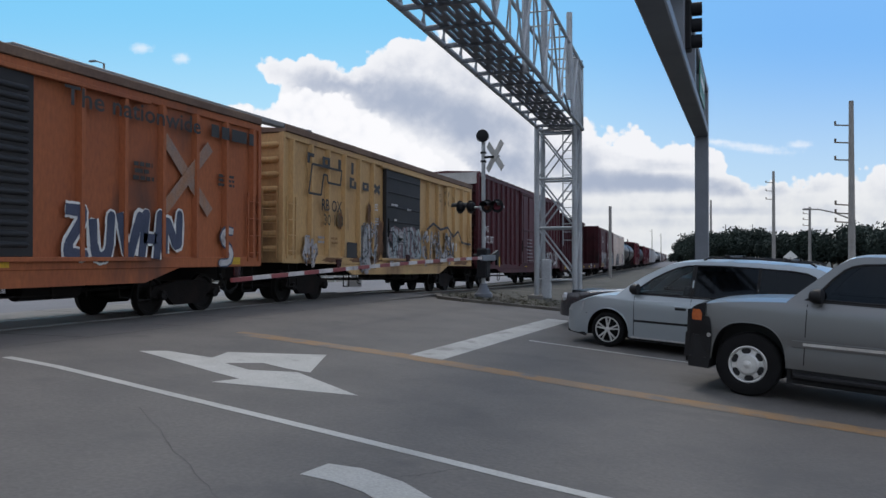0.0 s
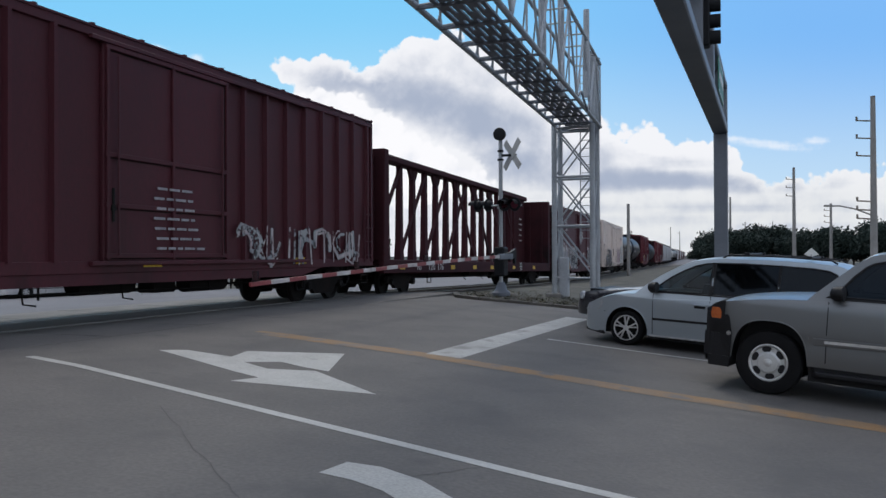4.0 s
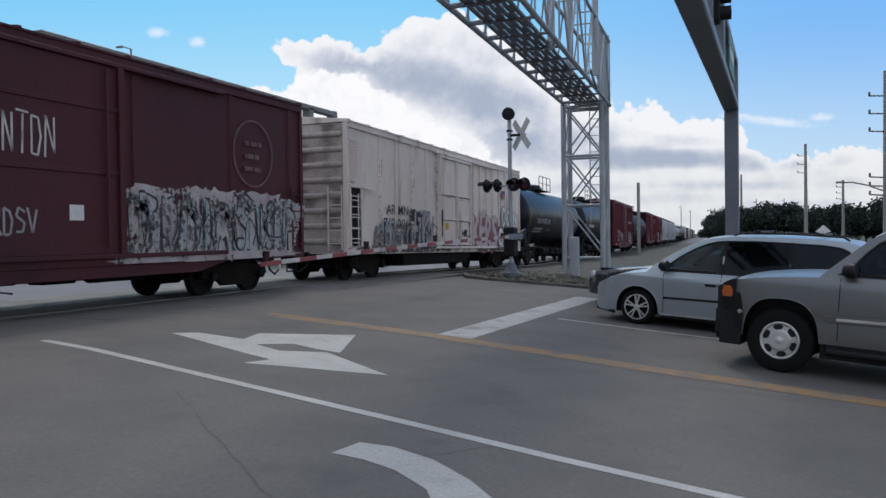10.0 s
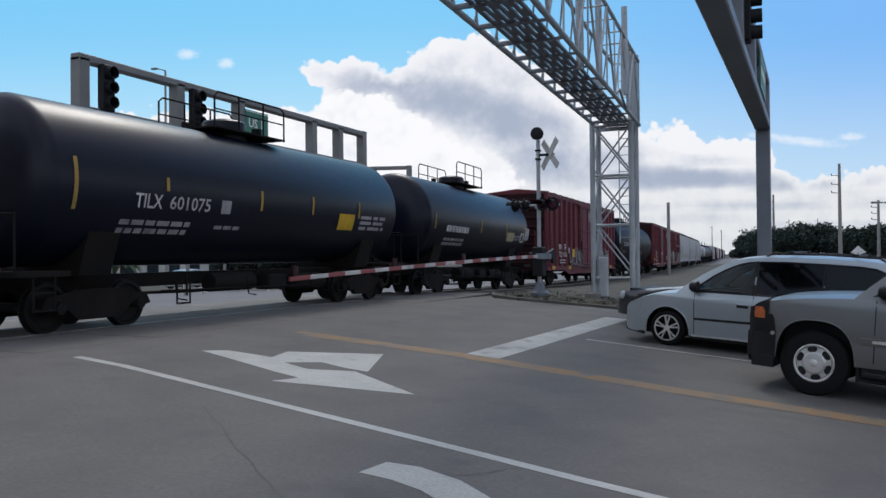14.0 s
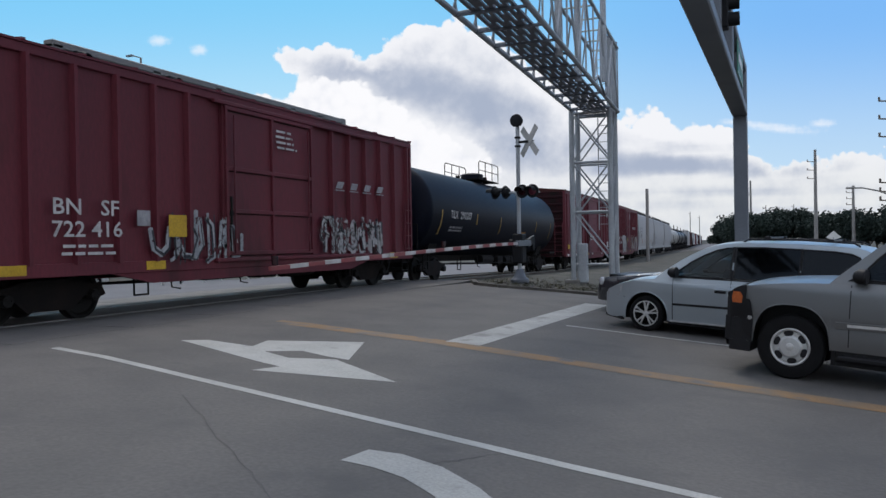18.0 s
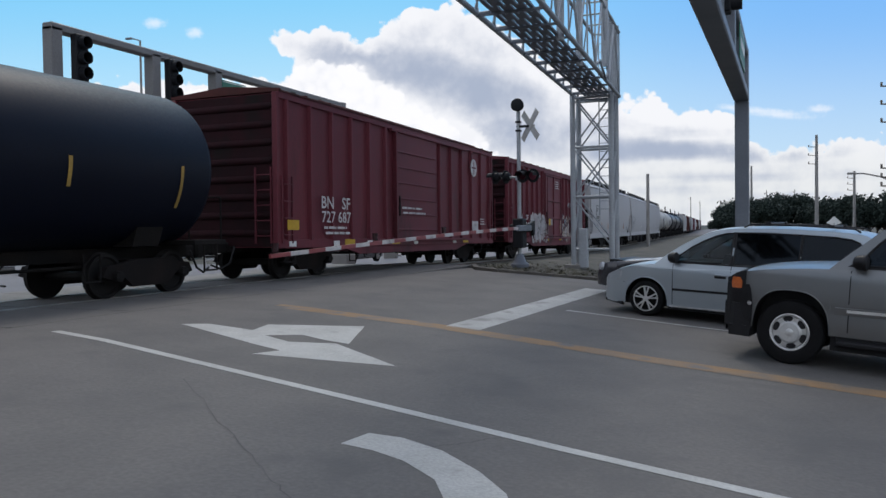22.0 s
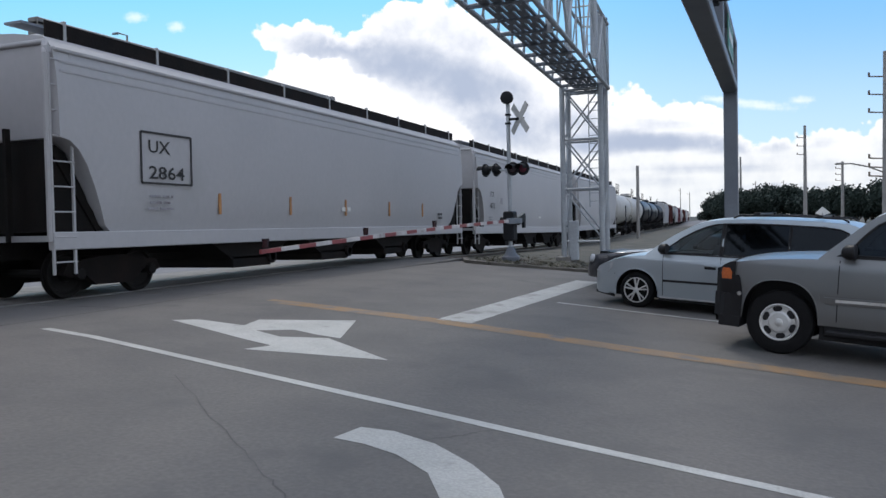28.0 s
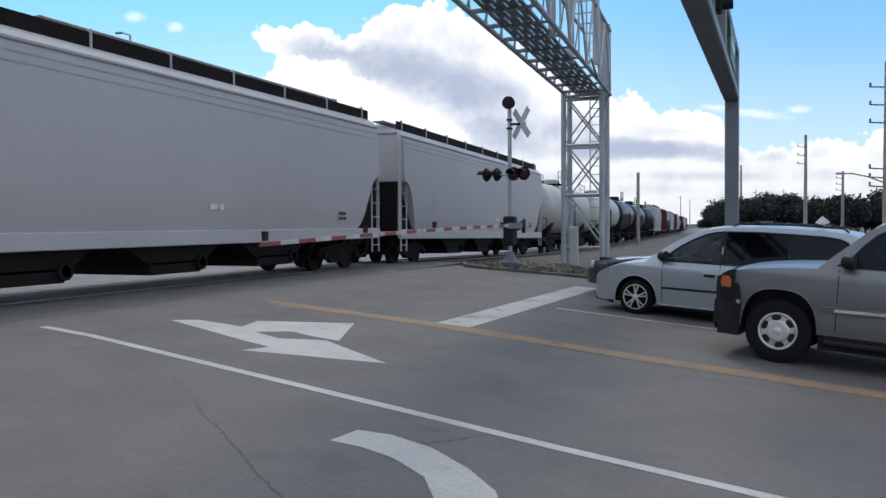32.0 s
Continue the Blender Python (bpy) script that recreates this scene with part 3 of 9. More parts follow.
def sky_backdrop():
    far, nu, nv = 2500.0, 420, 200
    U, V = np.meshgrid(np.linspace(-1150, 1050, nu), np.linspace(-30, 900, nv))   # thousandths of the distance, from the middle
    A, E = 784 + U * 1.42, 441 - V * 1.42
    cov = np.clip(inside(A, E, BANK) / 40, -3, 6)
    wisp = np.zeros_like(U) - 0.3
    for b in ((250, 86, 30, 14), (321, 104, 24, 15), (1330, 262, 110, 12, 0.12), (1270, 252, 50, 9, 0.1), (1415, 256, 36, 11)):
        wisp = np.maximum(wisp, blob(A, E, *b))
    shade = np.zeros_like(U)
    for cx, cy, rx, ry, k, w in ((620, 150, 150, 34, 0.1, 1.15), (720, 178, 150, 55, 0.25, 1.35), (830, 220, 150, 62, 0.3, 1.3), (900, 290, 110, 50, 0.2, 1.2), (700, 120, 70, 36, 0, 0.55), (820, 140, 80, 50, 0.4, 0.5), (985, 290, 80, 40, 0, 0.8),
                                 (1150, 324, 190, 20, 0.03, 1.45), (1060, 322, 110, 26, 0, 1.3), (1330, 335, 110, 16, -0.05, 1.1), (1430, 330, 60, 12, 0, 0.8), (1200, 288, 90, 16, 0, 0.45), (1120, 395, 160, 12, 0, 0.4), (1480, 372, 90, 12, 0, 0.35),
                                 (900, 400, 260, 16, 0, 0.4), (1250, 372, 150, 10, 0.02, 0.7), (1380, 408, 160, 9, 0, 0.6), (1010, 372, 120, 10, 0, 0.6), (1420, 300, 120, 24, 0, 0.45), (200, 300, 500, 22, 0, 0.22)):
        shade = np.maximum(shade, np.clip(blob(A, E, cx, cy, rx, ry, k), 0, 1) ** 0.6 * w)
    for cx, cy, rx, ry, k, w in ((560, 212, 130, 26, 0.2, 1.5), (690, 258, 110, 24, 0.4, 1.6), (780, 292, 60, 22, 0.3, 1.5), (640, 203, 30, 9, 0.2, 1.4), (716, 246, 22, 8, 0.3, 1.4), (470, 195, 70, 24, 0.0, 0.9), (1150, 255, 130, 28, 0.2, 0.8)):
        shade -= np.clip(blob(A, E, cx, cy, rx, ry, k), 0, 1) ** 0.5 * w
    g = G()
    yaw = pose(0, 0, 0, 0, 0, PATH[0][1])
    pitch = pose(0, 0, 0, PATH[0][2], 0, 0)
    vs = [tuple(yaw @ pitch @ Vector((u * far / 1000, far, v * far / 1000))) for u, v in zip(U.ravel(), V.ravel())]
    g.v = vs
    g.f = [(j * nu + i, j * nu + i + 1, (j + 1) * nu + i + 1, (j + 1) * nu + i) for j in range(nv - 1) for i in range(nu - 1)]
    m = bpy.data.materials.new("sky_and_cloud")
    m.use_nodes = True
    n, l = m.node_tree.nodes, m.node_tree.links
    n.clear()
    out, em = n.new("ShaderNodeOutputMaterial"), n.new("ShaderNodeEmission")
    l.new(em.outputs[0], out.inputs[0])
    tc = n.new("ShaderNodeTexCoord")

    def val(src, op, b):
        q = n.new("ShaderNodeMath")
        q.operation = op
        for sock, v in zip(q.inputs, (src, b)):
            if isinstance(v, (int, float)):
                sock.default_value = v
            else:
                l.new(v, sock)
        return q.outputs[0]

    def ns(scale, detail, rough=0.55, off=0.0):
        t, mp = n.new("ShaderNodeTexNoise"), n.new("ShaderNodeMapping")
        mp.inputs["Location"].default_value = (off, off, off)
        t.inputs["Scale"].default_value, t.inputs["Detail"].default_value, t.inputs["Roughness"].default_value = scale, detail, rough
        l.new(tc.outputs["Object"], mp.inputs[0])
        l.new(mp.outputs[0], t.inputs["Vector"])
        return val(t.outputs["Fac"], "SUBTRACT", 0.5)

    def rng_(src, a, z, lo=0.0, hi=1.0):
        q = n.new("ShaderNodeMapRange")
        q.interpolation_type = "SMOOTHSTEP"
        for k, v in (("From Min", a), ("From Max", z), ("To Min", lo), ("To Max", hi)):
            q.inputs[k].default_value = v
        l.new(src, q.inputs["Value"])
        return q.outputs[0]

    def mixc(fac, a, b):
        x = n.new("ShaderNodeMix")
        x.data_type = "RGBA"
        l.new(fac, x.inputs[0])
        for sock, v in ((x.inputs[6], a), (x.inputs[7], b)):
            if isinstance(v, tuple):
                sock.default_value = (*v, 1)
            else:
                l.new(v, sock)
        return x.outputs[2]

    def attr(name):
        a = n.new("ShaderNodeAttribute")
        a.attribute_name = name
        return a.outputs["Fac"]

    big, small, soft = ns(0.012, 6, 0.62), ns(0.045, 5, 0.62, 900), ns(0.0075, 7, 0.6, 300)
    def puffs(scale, off):
        t, mp = n.new("ShaderNodeTexVoronoi"), n.new("ShaderNodeMapping")
        mp.inputs["Location"].default_value = (off, off * 0.7, off)
        t.feature = "SMOOTH_F1"
        t.inputs["Scale"].default_value, t.inputs["Smoothness"].default_value = scale, 0.25
        l.new(tc.outputs["Object"], mp.inputs[0])
        l.new(mp.outputs[0], t.inputs["Vector"])
        return val(0.45, "SUBTRACT", t.outputs["Distance"])

    puff = val(val(puffs(0.012, 40), "MULTIPLY", 0.9), "ADD", val(puffs(0.036, 7), "MULTIPLY", 0.45))
    edge = val(val(attr("cover"), "ADD", puff), "ADD", val(val(big, "MULTIPLY", 0.8), "ADD", val(small, "MULTIPLY", 0.4)))
    alpha = rng_(edge, -0.02, 0.2)
    dark = val(val(val(attr("shade"), "ADD", val(soft, "MULTIPLY", 1.5)), "ADD", val(small, "MULTIPLY", 0.22)), "SUBTRACT", val(puff, "MULTIPLY", 0.35))
    rim = rng_(edge, 0.05, 1.1)
    dark = val(rng_(dark, -0.25, 1.35), "MULTIPLY", rim)
    low = mixc(rng_(attr("across"), 0.3, 0.62), (0.84, 0.84, 0.93), (0.8, 0.82, 0.84))
    white = mixc(rng_(attr("height"), 0.03, 0.13), low, (0.9, 0.91, 0.95))
    cloud = mixc(dark, white, (0.4, 0.46, 0.59))
    fore = val(val(attr("front"), "ADD", val(puff, "MULTIPLY", 1.1)), "ADD", val(val(big, "MULTIPLY", 0.9), "ADD", val(small, "MULTIPLY", 0.5)))
    lit = mixc(rng_(val(val(soft, "MULTIPLY", 1.6), "SUBTRACT", val(puff, "MULTIPLY", 0.5)), -0.1, 0.9), (0.97, 0.97, 1.0), (0.68, 0.72, 0.82))
    cloud = mixc(rng_(fore, -0.05, 0.32), cloud, lit)
    h = attr("height")
    blue = mixc(rng_(h, 0.06, 0.32), (0.58, 0.83, 0.97), (0.22, 0.61, 0.95))
    blue = mixc(rng_(attr("across"), 0.4, 0.8), blue, mixc(rng_(h, 0.03, 0.28), (0.55, 0.74, 0.92), (0.21, 0.49, 0.93)))
    thin = val(rng_(val(attr("wisp"), "ADD", val(small, "MULTIPLY", 0.8)), 0.1, 0.9), "MULTIPLY", 0.6)
    blue = mixc(thin, blue, (0.93, 0.95, 1.0))
    l.new(mixc(alpha, blue, cloud), em.inputs["Color"])
    em.inputs["Strength"].default_value = 1.0
    me = g.mesh("sky_backdrop", m, 60, fix=False)
    for key, arr in (("cover", cov), ("front", np.clip(inside(A, E, FRONT) / 30, -3, 2)), ("shade", shade), ("wisp", wisp), ("height", V / 1000), ("across", (U + 800) / 1600)):
        at = me.attributes.new(key, "FLOAT", "POINT")
        at.data.foreach_set("value", arr.ravel().astype(np.float32))
    return tagged(new("sky_backdrop", me), "blue sky with drifting grey and white cumulus", "sky", kind="structure")


sky_sheet = sky_backdrop()


# ---- rolling stock ----
WHEEL_R = 0.42


def truck(car, y, name="truck"):
    """A two-axle freight truck with side frames, springs, bearing caps and wheelsets."""
    fr = G()
    for s in (-1, 1):
        x = s * 1.0
        fr.prism([(-1.2, 0.42), (-1.1, 0.6), (-0.75, 0.64), (-0.35, 0.72), (0.35, 0.72), (0.75, 0.64), (1.1, 0.6), (1.2, 0.42), (1.0, 0.36), (0.75, 0.44), (0.45, 0.2), (-0.45, 0.2), (-0.75, 0.44), (-1.0, 0.36)], 0, x - 0.07, x + 0.07)
    fr.box(-1.05, 1.05, -0.2, 0.2, 0.45, 0.7, 0.02)
    tr = part(name, fr, M["truck"], car, at=(0, y, 0))
    for s in (-1, 1):
        spring = G()
        for k in (-0.16, 0, 0.16):
            spring.cyl((s * 1.0, k, 0.24), (s * 1.0, k, 0.46), 0.06, n=8)
        part("spring_nest", spring, M["wheel"], tr)
    for a in (-0.88, 0.88):
        w = G()
        w.cyl((-1.12, 0, 0), (1.12, 0, 0), 0.085, n=10)
        for s in (-1, 1):
            w.lathe((s * 0.68, 0, 0), (s, 0, 0), [(0, 0.45), (0.03, 0.45), (0.035, WHEEL_R), (0.13, WHEEL_R), (0.135, 0.36), (0.09, 0.33), (0.07, 0.15), (0.14, 0.13), (0.14, 0.02)], 28)
            w.cyl((s * 1.08, 0, 0), (s * 1.17, 0, 0), 0.11, 0.1, n=10)
            for k in range(3):
                an = k * 2.094
                w.cyl((s * 1.17, 0.06 * math.cos(an), 0.06 * math.sin(an)), (s * 1.185, 0.06 * math.cos(an), 0.06 * math.sin(an)), 0.02, n=6)
        part("wheelset", w, M["wheel"], tr, at=(0, a, WHEEL_R))
    return tr


_truck = {}


def trucks(car, half, inset):
    for y in (-half + inset, half - inset):
        if "t" not in _truck:
            _truck["t"] = truck(car, y)
        else:
            src = _truck["t"]
            t = new("truck", src.data)
            t.parent, t.location = car, (0, y, 0)
            for c in src.children:
                o = new(c.name.split(".")[0], c.data)
                o.parent, o.location = t, c.location


def running_gear(car, half, inset, sill=0.9, mid=True):
    trucks(car, half, inset)
    part("centre_sill", G().box(-0.25, 0.25, -half - 0.1, half + 0.1, 0.68, sill + 0.05), M["under"], car)
    for s in (-1, 1):
        g = G().box(-0.12, 0.12, 0.0, 0.55, 0.66, 0.92, 0.03).box(-0.2, 0.2, 0.5, 0.78, 0.62, 0.97, 0.05)
        me = g.mesh("coupler", M["wheel"], 35)
        o = part("coupler", me, None, car, at=(0, s * half, 0))
        if s < 0:
            o.rotation_euler.z = math.pi
        hose = G()
        pts = [Vector((0.35, s * (half + 0.1), 0.8)), Vector((0.36, s * (half + 0.3), 0.42)), Vector((0.3, s * (half + 0.6), 0.3)), Vector((0.25, s * (half + 0.85), 0.4))]
        for a, b in zip(pts, pts[1:]):
            hose.cyl(a, b, 0.025, n=6)
        part("brake_hose", hose, M["trim_black"], car)
    if mid:
        g = G().cyl((0.85, -1.6, 0.72), (0.85, -0.2, 0.72), 0.2, n=14).box(0.7, 1.1, 0.2, 0.9, 0.5, 0.85, 0.03)
        part("brake_gear", g, M["under"], car)
        g = G()
        for y in (-2.6, 1.9, 2.7):
            g.cyl((1.15, y, 0.95), (1.15, y, 0.5), 0.02, n=6)
        g.cyl((1.15, -half + inset + 1.4, 0.62), (1.15, 2.0, 0.55), 0.018, n=6)
        for y in (-half + inset + 1.75, half - inset - 1.75):
            for k in (-0.18, 0.18):
                g.cyl((1.38, y + k, 0.85), (1.38, y + k, 0.36), 0.018, n=6)
            g.cyl((1.38, y - 0.18, 0.37), (1.38, y + 0.18, 0.37), 0.018, n=6)
        part("brake_rod", g, M["under"], car)
        part("air_reservoir", G().cyl((0.95, 1.3, 0.66), (0.95, 2.6, 0.66), 0.19, n=14), M["under"], car)
        part("train_pipe", tube_line([Vector((0.5, -half + 1.0, 0.62)), Vector((0.62, -2.0, 0.55)), Vector((0.62, 2.5, 0.58)), Vector((0.5, half - 1.0, 0.62))], 0.03, 6), M["under"], car)
        for y in (-3.1, -0.9, 3.3):
            part("rod_hanger", tube_line([Vector((1.3, y, 0.85)), Vector((1.32, y + 0.05, 0.46)), Vector((1.32, y + 0.3, 0.42))], 0.016, 6), M["under"], car)


def ladder(car, x, y, z0, z1, material, width=0.45, along="y", n=6):
    g = G()
    if along == "y":
        for k in (0, width):
            g.box(x, x + 0.04, y + k - 0.02, y + k + 0.02, z0, z1)
        for i in range(n):
            z = z0 + (z1 - z0) * (i + 0.5) / n
            g.cyl((x + 0.06, y, z), (x + 0.06, y + width, z), 0.014, n=6)
    else:
        for k in (0, width):
            g.box(x + k - 0.02, x + k + 0.02, y, y + 0.04, z0, z1)
        for i in range(n):
            z = z0 + (z1 - z0) * (i + 0.5) / n
            g.cyl((x, y - 0.03, z), (x + width, y - 0.03, z), 0.014, n=6)
    return part("ladder", g, material, car)


def lettering(car, s, y, z, size, material, x, bold=0.0, width=1.0, shear=0.0, label=""):
    o = part("lettering", text_mesh(s, size, material, bold, shear, width), None, car, label, at=(x, y, z))
    return o


def bars(car, y, z, w, rows, material, x, h=0.05, gap=0.09, seed=1):
    """Small lettering too fine to read, as plain bars."""
    g, r = G(), random.Random(seed)
    for i in range(rows):
        a = y
        while a < y + w:
            b = min(y + w, a + r.uniform(0.12, 0.4))
            g.box(x, x + 0.004, a, b, z - i * gap, z - i * gap + h)
            a = b + 0.05
    return tagged(part("fine_print", g, material, car), kind="stuff")


STROKES = {
    "K": [[(0, 0), (0, 1)], [(0.8, 1), (0.1, 0.45), (0.85, 0)]], "E": [[(0.8, 1), (0, 1), (0, 0), (0.8, 0)], [(0, 0.5), (0.65, 0.5)]],
    "R": [[(0, 0), (0, 1), (0.6, 0.95), (0.7, 0.65), (0.1, 0.45), (0.8, 0)]], "S": [[(0.8, 0.9), (0.3, 1), (0.05, 0.75), (0.7, 0.4), (0.6, 0.05), (0, 0.08)]],
    "A": [[(0, 0), (0.4, 1), (0.8, 0)], [(0.2, 0.4), (0.6, 0.4)]], "U": [[(0, 1), (0.05, 0.15), (0.4, 0), (0.7, 0.15), (0.75, 1)]],
    "N": [[(0, 0), (0.05, 1), (0.7, 0.05), (0.75, 1)]], "O": [[(0.1, 0.2), (0.05, 0.8), (0.4, 1), (0.75, 0.8), (0.7, 0.2), (0.4, 0), (0.1, 0.2)]],
    "W": [[(0, 1), (0.2, 0), (0.42, 0.6), (0.62, 0), (0.85, 1)]], "C": [[(0.75, 0.85), (0.35, 1), (0.02, 0.5), (0.35, 0), (0.75, 0.15)]],
    "Z": [[(0, 0.95), (0.8, 1), (0.05, 0.05), (0.8, 0)]], "H": [[(0, 0), (0.05, 1)], [(0.7, 0), (0.75, 1)], [(0, 0.5), (0.75, 0.5)]],
    "D": [[(0, 0), (0, 1), (0.55, 0.9), (0.75, 0.5), (0.5, 0.05), (0, 0)]], "I": [[(0.3, 0), (0.35, 1)]], "Y": [[(0, 1), (0.35, 0.5), (0.75, 1)], [(0.35, 0.5), (0.3, 0)]],
    "T": [[(0, 1), (0.85, 0.98)], [(0.42, 1), (0.4, 0)]], "V": [[(0, 1), (0.4, 0), (0.8, 1)]],
    "L": [[(0, 1), (0.02, 0.02), (0.75, 0)]], "F": [[(0.75, 1), (0, 1), (0, 0)], [(0, 0.5), (0.6, 0.5)]], "M": [[(0, 0), (0.1, 1), (0.42, 0.3), (0.75, 1), (0.82, 0)]],
}


STROKES["G"] = [[(0.75, 0.85), (0.35, 1), (0.02, 0.5), (0.35, 0), (0.75, 0.12), (0.75, 0.45), (0.45, 0.45)]]


def fit_text(car, s, y0, y1, z0, z1, material, x, bold=0.012):
    """Lettering stretched to the box that it fills on a car's side."""
    me = text_mesh(s, 1.0, material, bold).copy()
    ys, zs = [v.co.y for v in me.vertices], [v.co.z for v in me.vertices]
    for v in me.vertices:
        v.co = Vector((0, y0 + (v.co.y - min(ys)) / (max(ys) - min(ys)) * (y1 - y0), z0 + (v.co.z - min(zs)) / (max(zs) - min(zs)) * (z1 - z0)))
    return part("lettering", me, None, car, at=(x, 0, 0))


def print_rows(car, y0, y1, z0, z1, rows, material, x, seed=1, fill=0.62, word=0.3):
    """Lettering too small to read, as rows of plain bars."""
    g, r = G(), random.Random(seed)
    p = (z1 - z0) / rows
    for i in range(rows):
        a = y0 + r.uniform(0, 0.1) * (y1 - y0)
        end = y1 - r.uniform(0, 0.25) * (y1 - y0) * (i > 0)
        while a < end - 0.02:
            b = min(end, a + word * r.uniform(0.5, 1.3))
            g.box(x, x + 0.004, a, b, z0 + i * p, z0 + i * p + p * fill)
            a = b + word * 0.2
    return tagged(part("fine_print", g, material, car), kind="stuff")


def patch(car, y0, y1, z0, z1, material, x, name="placard", label=""):
    return part(name, G().box(x, x + 0.005, y0, y1, z0, z1), material, car, label)


def blot(car, y0, y1, z0, z1, material, x, seed=1, rough_=0.25, spikes=0.0, name="graffiti_base", label="", n=40):
    """An uneven sprayed or stained area with lobed edges."""
    r = random.Random(seed)
    cy, cz, a, b = (y0 + y1) / 2, (z0 + z1) / 2, (y1 - y0) / 2, (z1 - z0) / 2
    ph = [r.uniform(0, 6.3) for _ in range(4)]
    pts = [(x, cy, cz)]
    for i in range(n):
        t = 2 * math.pi * i / n
        c, s_ = math.cos(t), math.sin(t)
        q = 1 / (abs(c) ** 4 + abs(s_) ** 4) ** 0.25
        k = 1 - rough_ * (0.5 + 0.25 * math.sin(5 * t + ph[0]) + 0.25 * math.sin(11 * t + ph[1])) * 0.6 + r.uniform(-1, 1) * rough_ * 0.18
        k += spikes * r.uniform(0, 1) * (s_ > 0.2)
        pts.append((x, cy + a * c * q * k, cz + b * s_ * q * k))
    g = G().add(pts, [(0, i, i % n + 1) for i in range(1, n + 1)])
    return tagged(part(name, g, material, car, label, fix=False), kind="stuff")


def spray(name, c, c2=None, wear=0.42, scale=2.4):
    """Sprayed paint, mottled, thin and flaked through to the surface beneath."""
    m = mat(name, c, c2, 0.7, 0, scale, 30, 0.03, 0.7)
    n, l = m.node_tree.nodes, m.node_tree.links
    tc, a, b, add, mr = n.new("ShaderNodeTexCoord"), n.new("ShaderNodeTexNoise"), n.new("ShaderNodeTexNoise"), n.new("ShaderNodeMath"), n.new("ShaderNodeMapRange")
    a.inputs["Scale"].default_value, a.inputs["Detail"].default_value = 1.7, 4
    b.inputs["Scale"].default_value, b.inputs["Detail"].default_value = 9.0, 5
    l.new(tc.outputs["Object"], a.inputs["Vector"])
    l.new(tc.outputs["Object"], b.inputs["Vector"])
    l.new(a.outputs["Fac"], add.inputs[0])
    l.new(b.outputs["Fac"], add.inputs[1])
    l.new(add.outputs[0], mr.inputs["Value"])
    mr.inputs["From Min"].default_value, mr.inputs["From Max"].default_value = 2 * wear - 0.05, 2 * wear + 0.14
    l.new(mr.outputs[0], n["Principled BSDF"].inputs["Alpha"])
    return m


def tag_wall(car, y0, y1, z0, z1, layers, x, seed=1, label="dense overlapping sprayed graffiti", letters=6):
    """Overlapping sprayed curves, letter by letter: broad pale fills first, thinner dark edges over them."""
    r = random.Random(seed)
    w = (y1 - y0) / letters
    forms = []
    for i in range(letters):
        cy = y0 + (i + 0.5) * w
        for _ in range(3):
            a0, turn = r.uniform(0, 6.28), r.choice((-1, 1)) * r.uniform(1.6, 3.8)
            ry, rz = w * r.uniform(0.25, 0.62), (z1 - z0) * r.uniform(0.25, 0.5)
            oy, oz = cy + r.uniform(-0.2, 0.2) * w, (z0 + z1) / 2 + r.uniform(-0.15, 0.15) * (z1 - z0)
            forms.append([(min(y1, max(y0, oy + ry * math.cos(a0 + turn * k / 4) + r.uniform(-0.1, 0.1) * w)), min(z1, max(z0, oz + rz * math.sin(a0 + turn * k / 4) + r.uniform(-0.08, 0.08) * (z1 - z0)))) for k in range(5)])
        for _ in range(3):
            oy = cy + r.uniform(-0.45, 0.45) * w
            forms.append([(oy, z0 + r.uniform(0, 0.2) * (z1 - z0)), (oy + r.uniform(-0.15, 0.15) * w, z1 - r.uniform(0, 0.15) * (z1 - z0))])
    for q, (material, width, share, dx) in enumerate(layers):
        g = G()
        for f in forms:
            if r.random() > share:
                continue
            oy, oz = r.uniform(-1, 1) * dx, r.uniform(-1, 1) * dx
            wd = width * r.uniform(0.6, 1.4)
            for k, (a, b) in enumerate(zip(f, f[1:])):
                a, b = Vector((a[0] + oy, a[1] + oz)), Vector((b[0] + oy, b[1] + oz))
                d = (b - a)
                if d.length < 0.01:
                    continue
                d = d.normalized()
                p, e = Vector((-d.y, d.x)) * wd / 2, d * wd * 0.3
                o = len(g.v)
                xx = x + 0.003 * q + 0.0002 * (k % 9)
                g.v += [(xx, v.x, v.y) for v in (a - e * 0.5 - p * 0.8, b + e * 0.5 - p * 0.8, b + e, b + e * 0.5 + p * 0.8, a - e * 0.5 + p * 0.8, a - e)]
                g.f += [[o, o + 1, o + 2, o + 3, o + 4, o + 5]]
        tagged(part("graffiti", g, material, car, label, fix=False), kind="stuff")


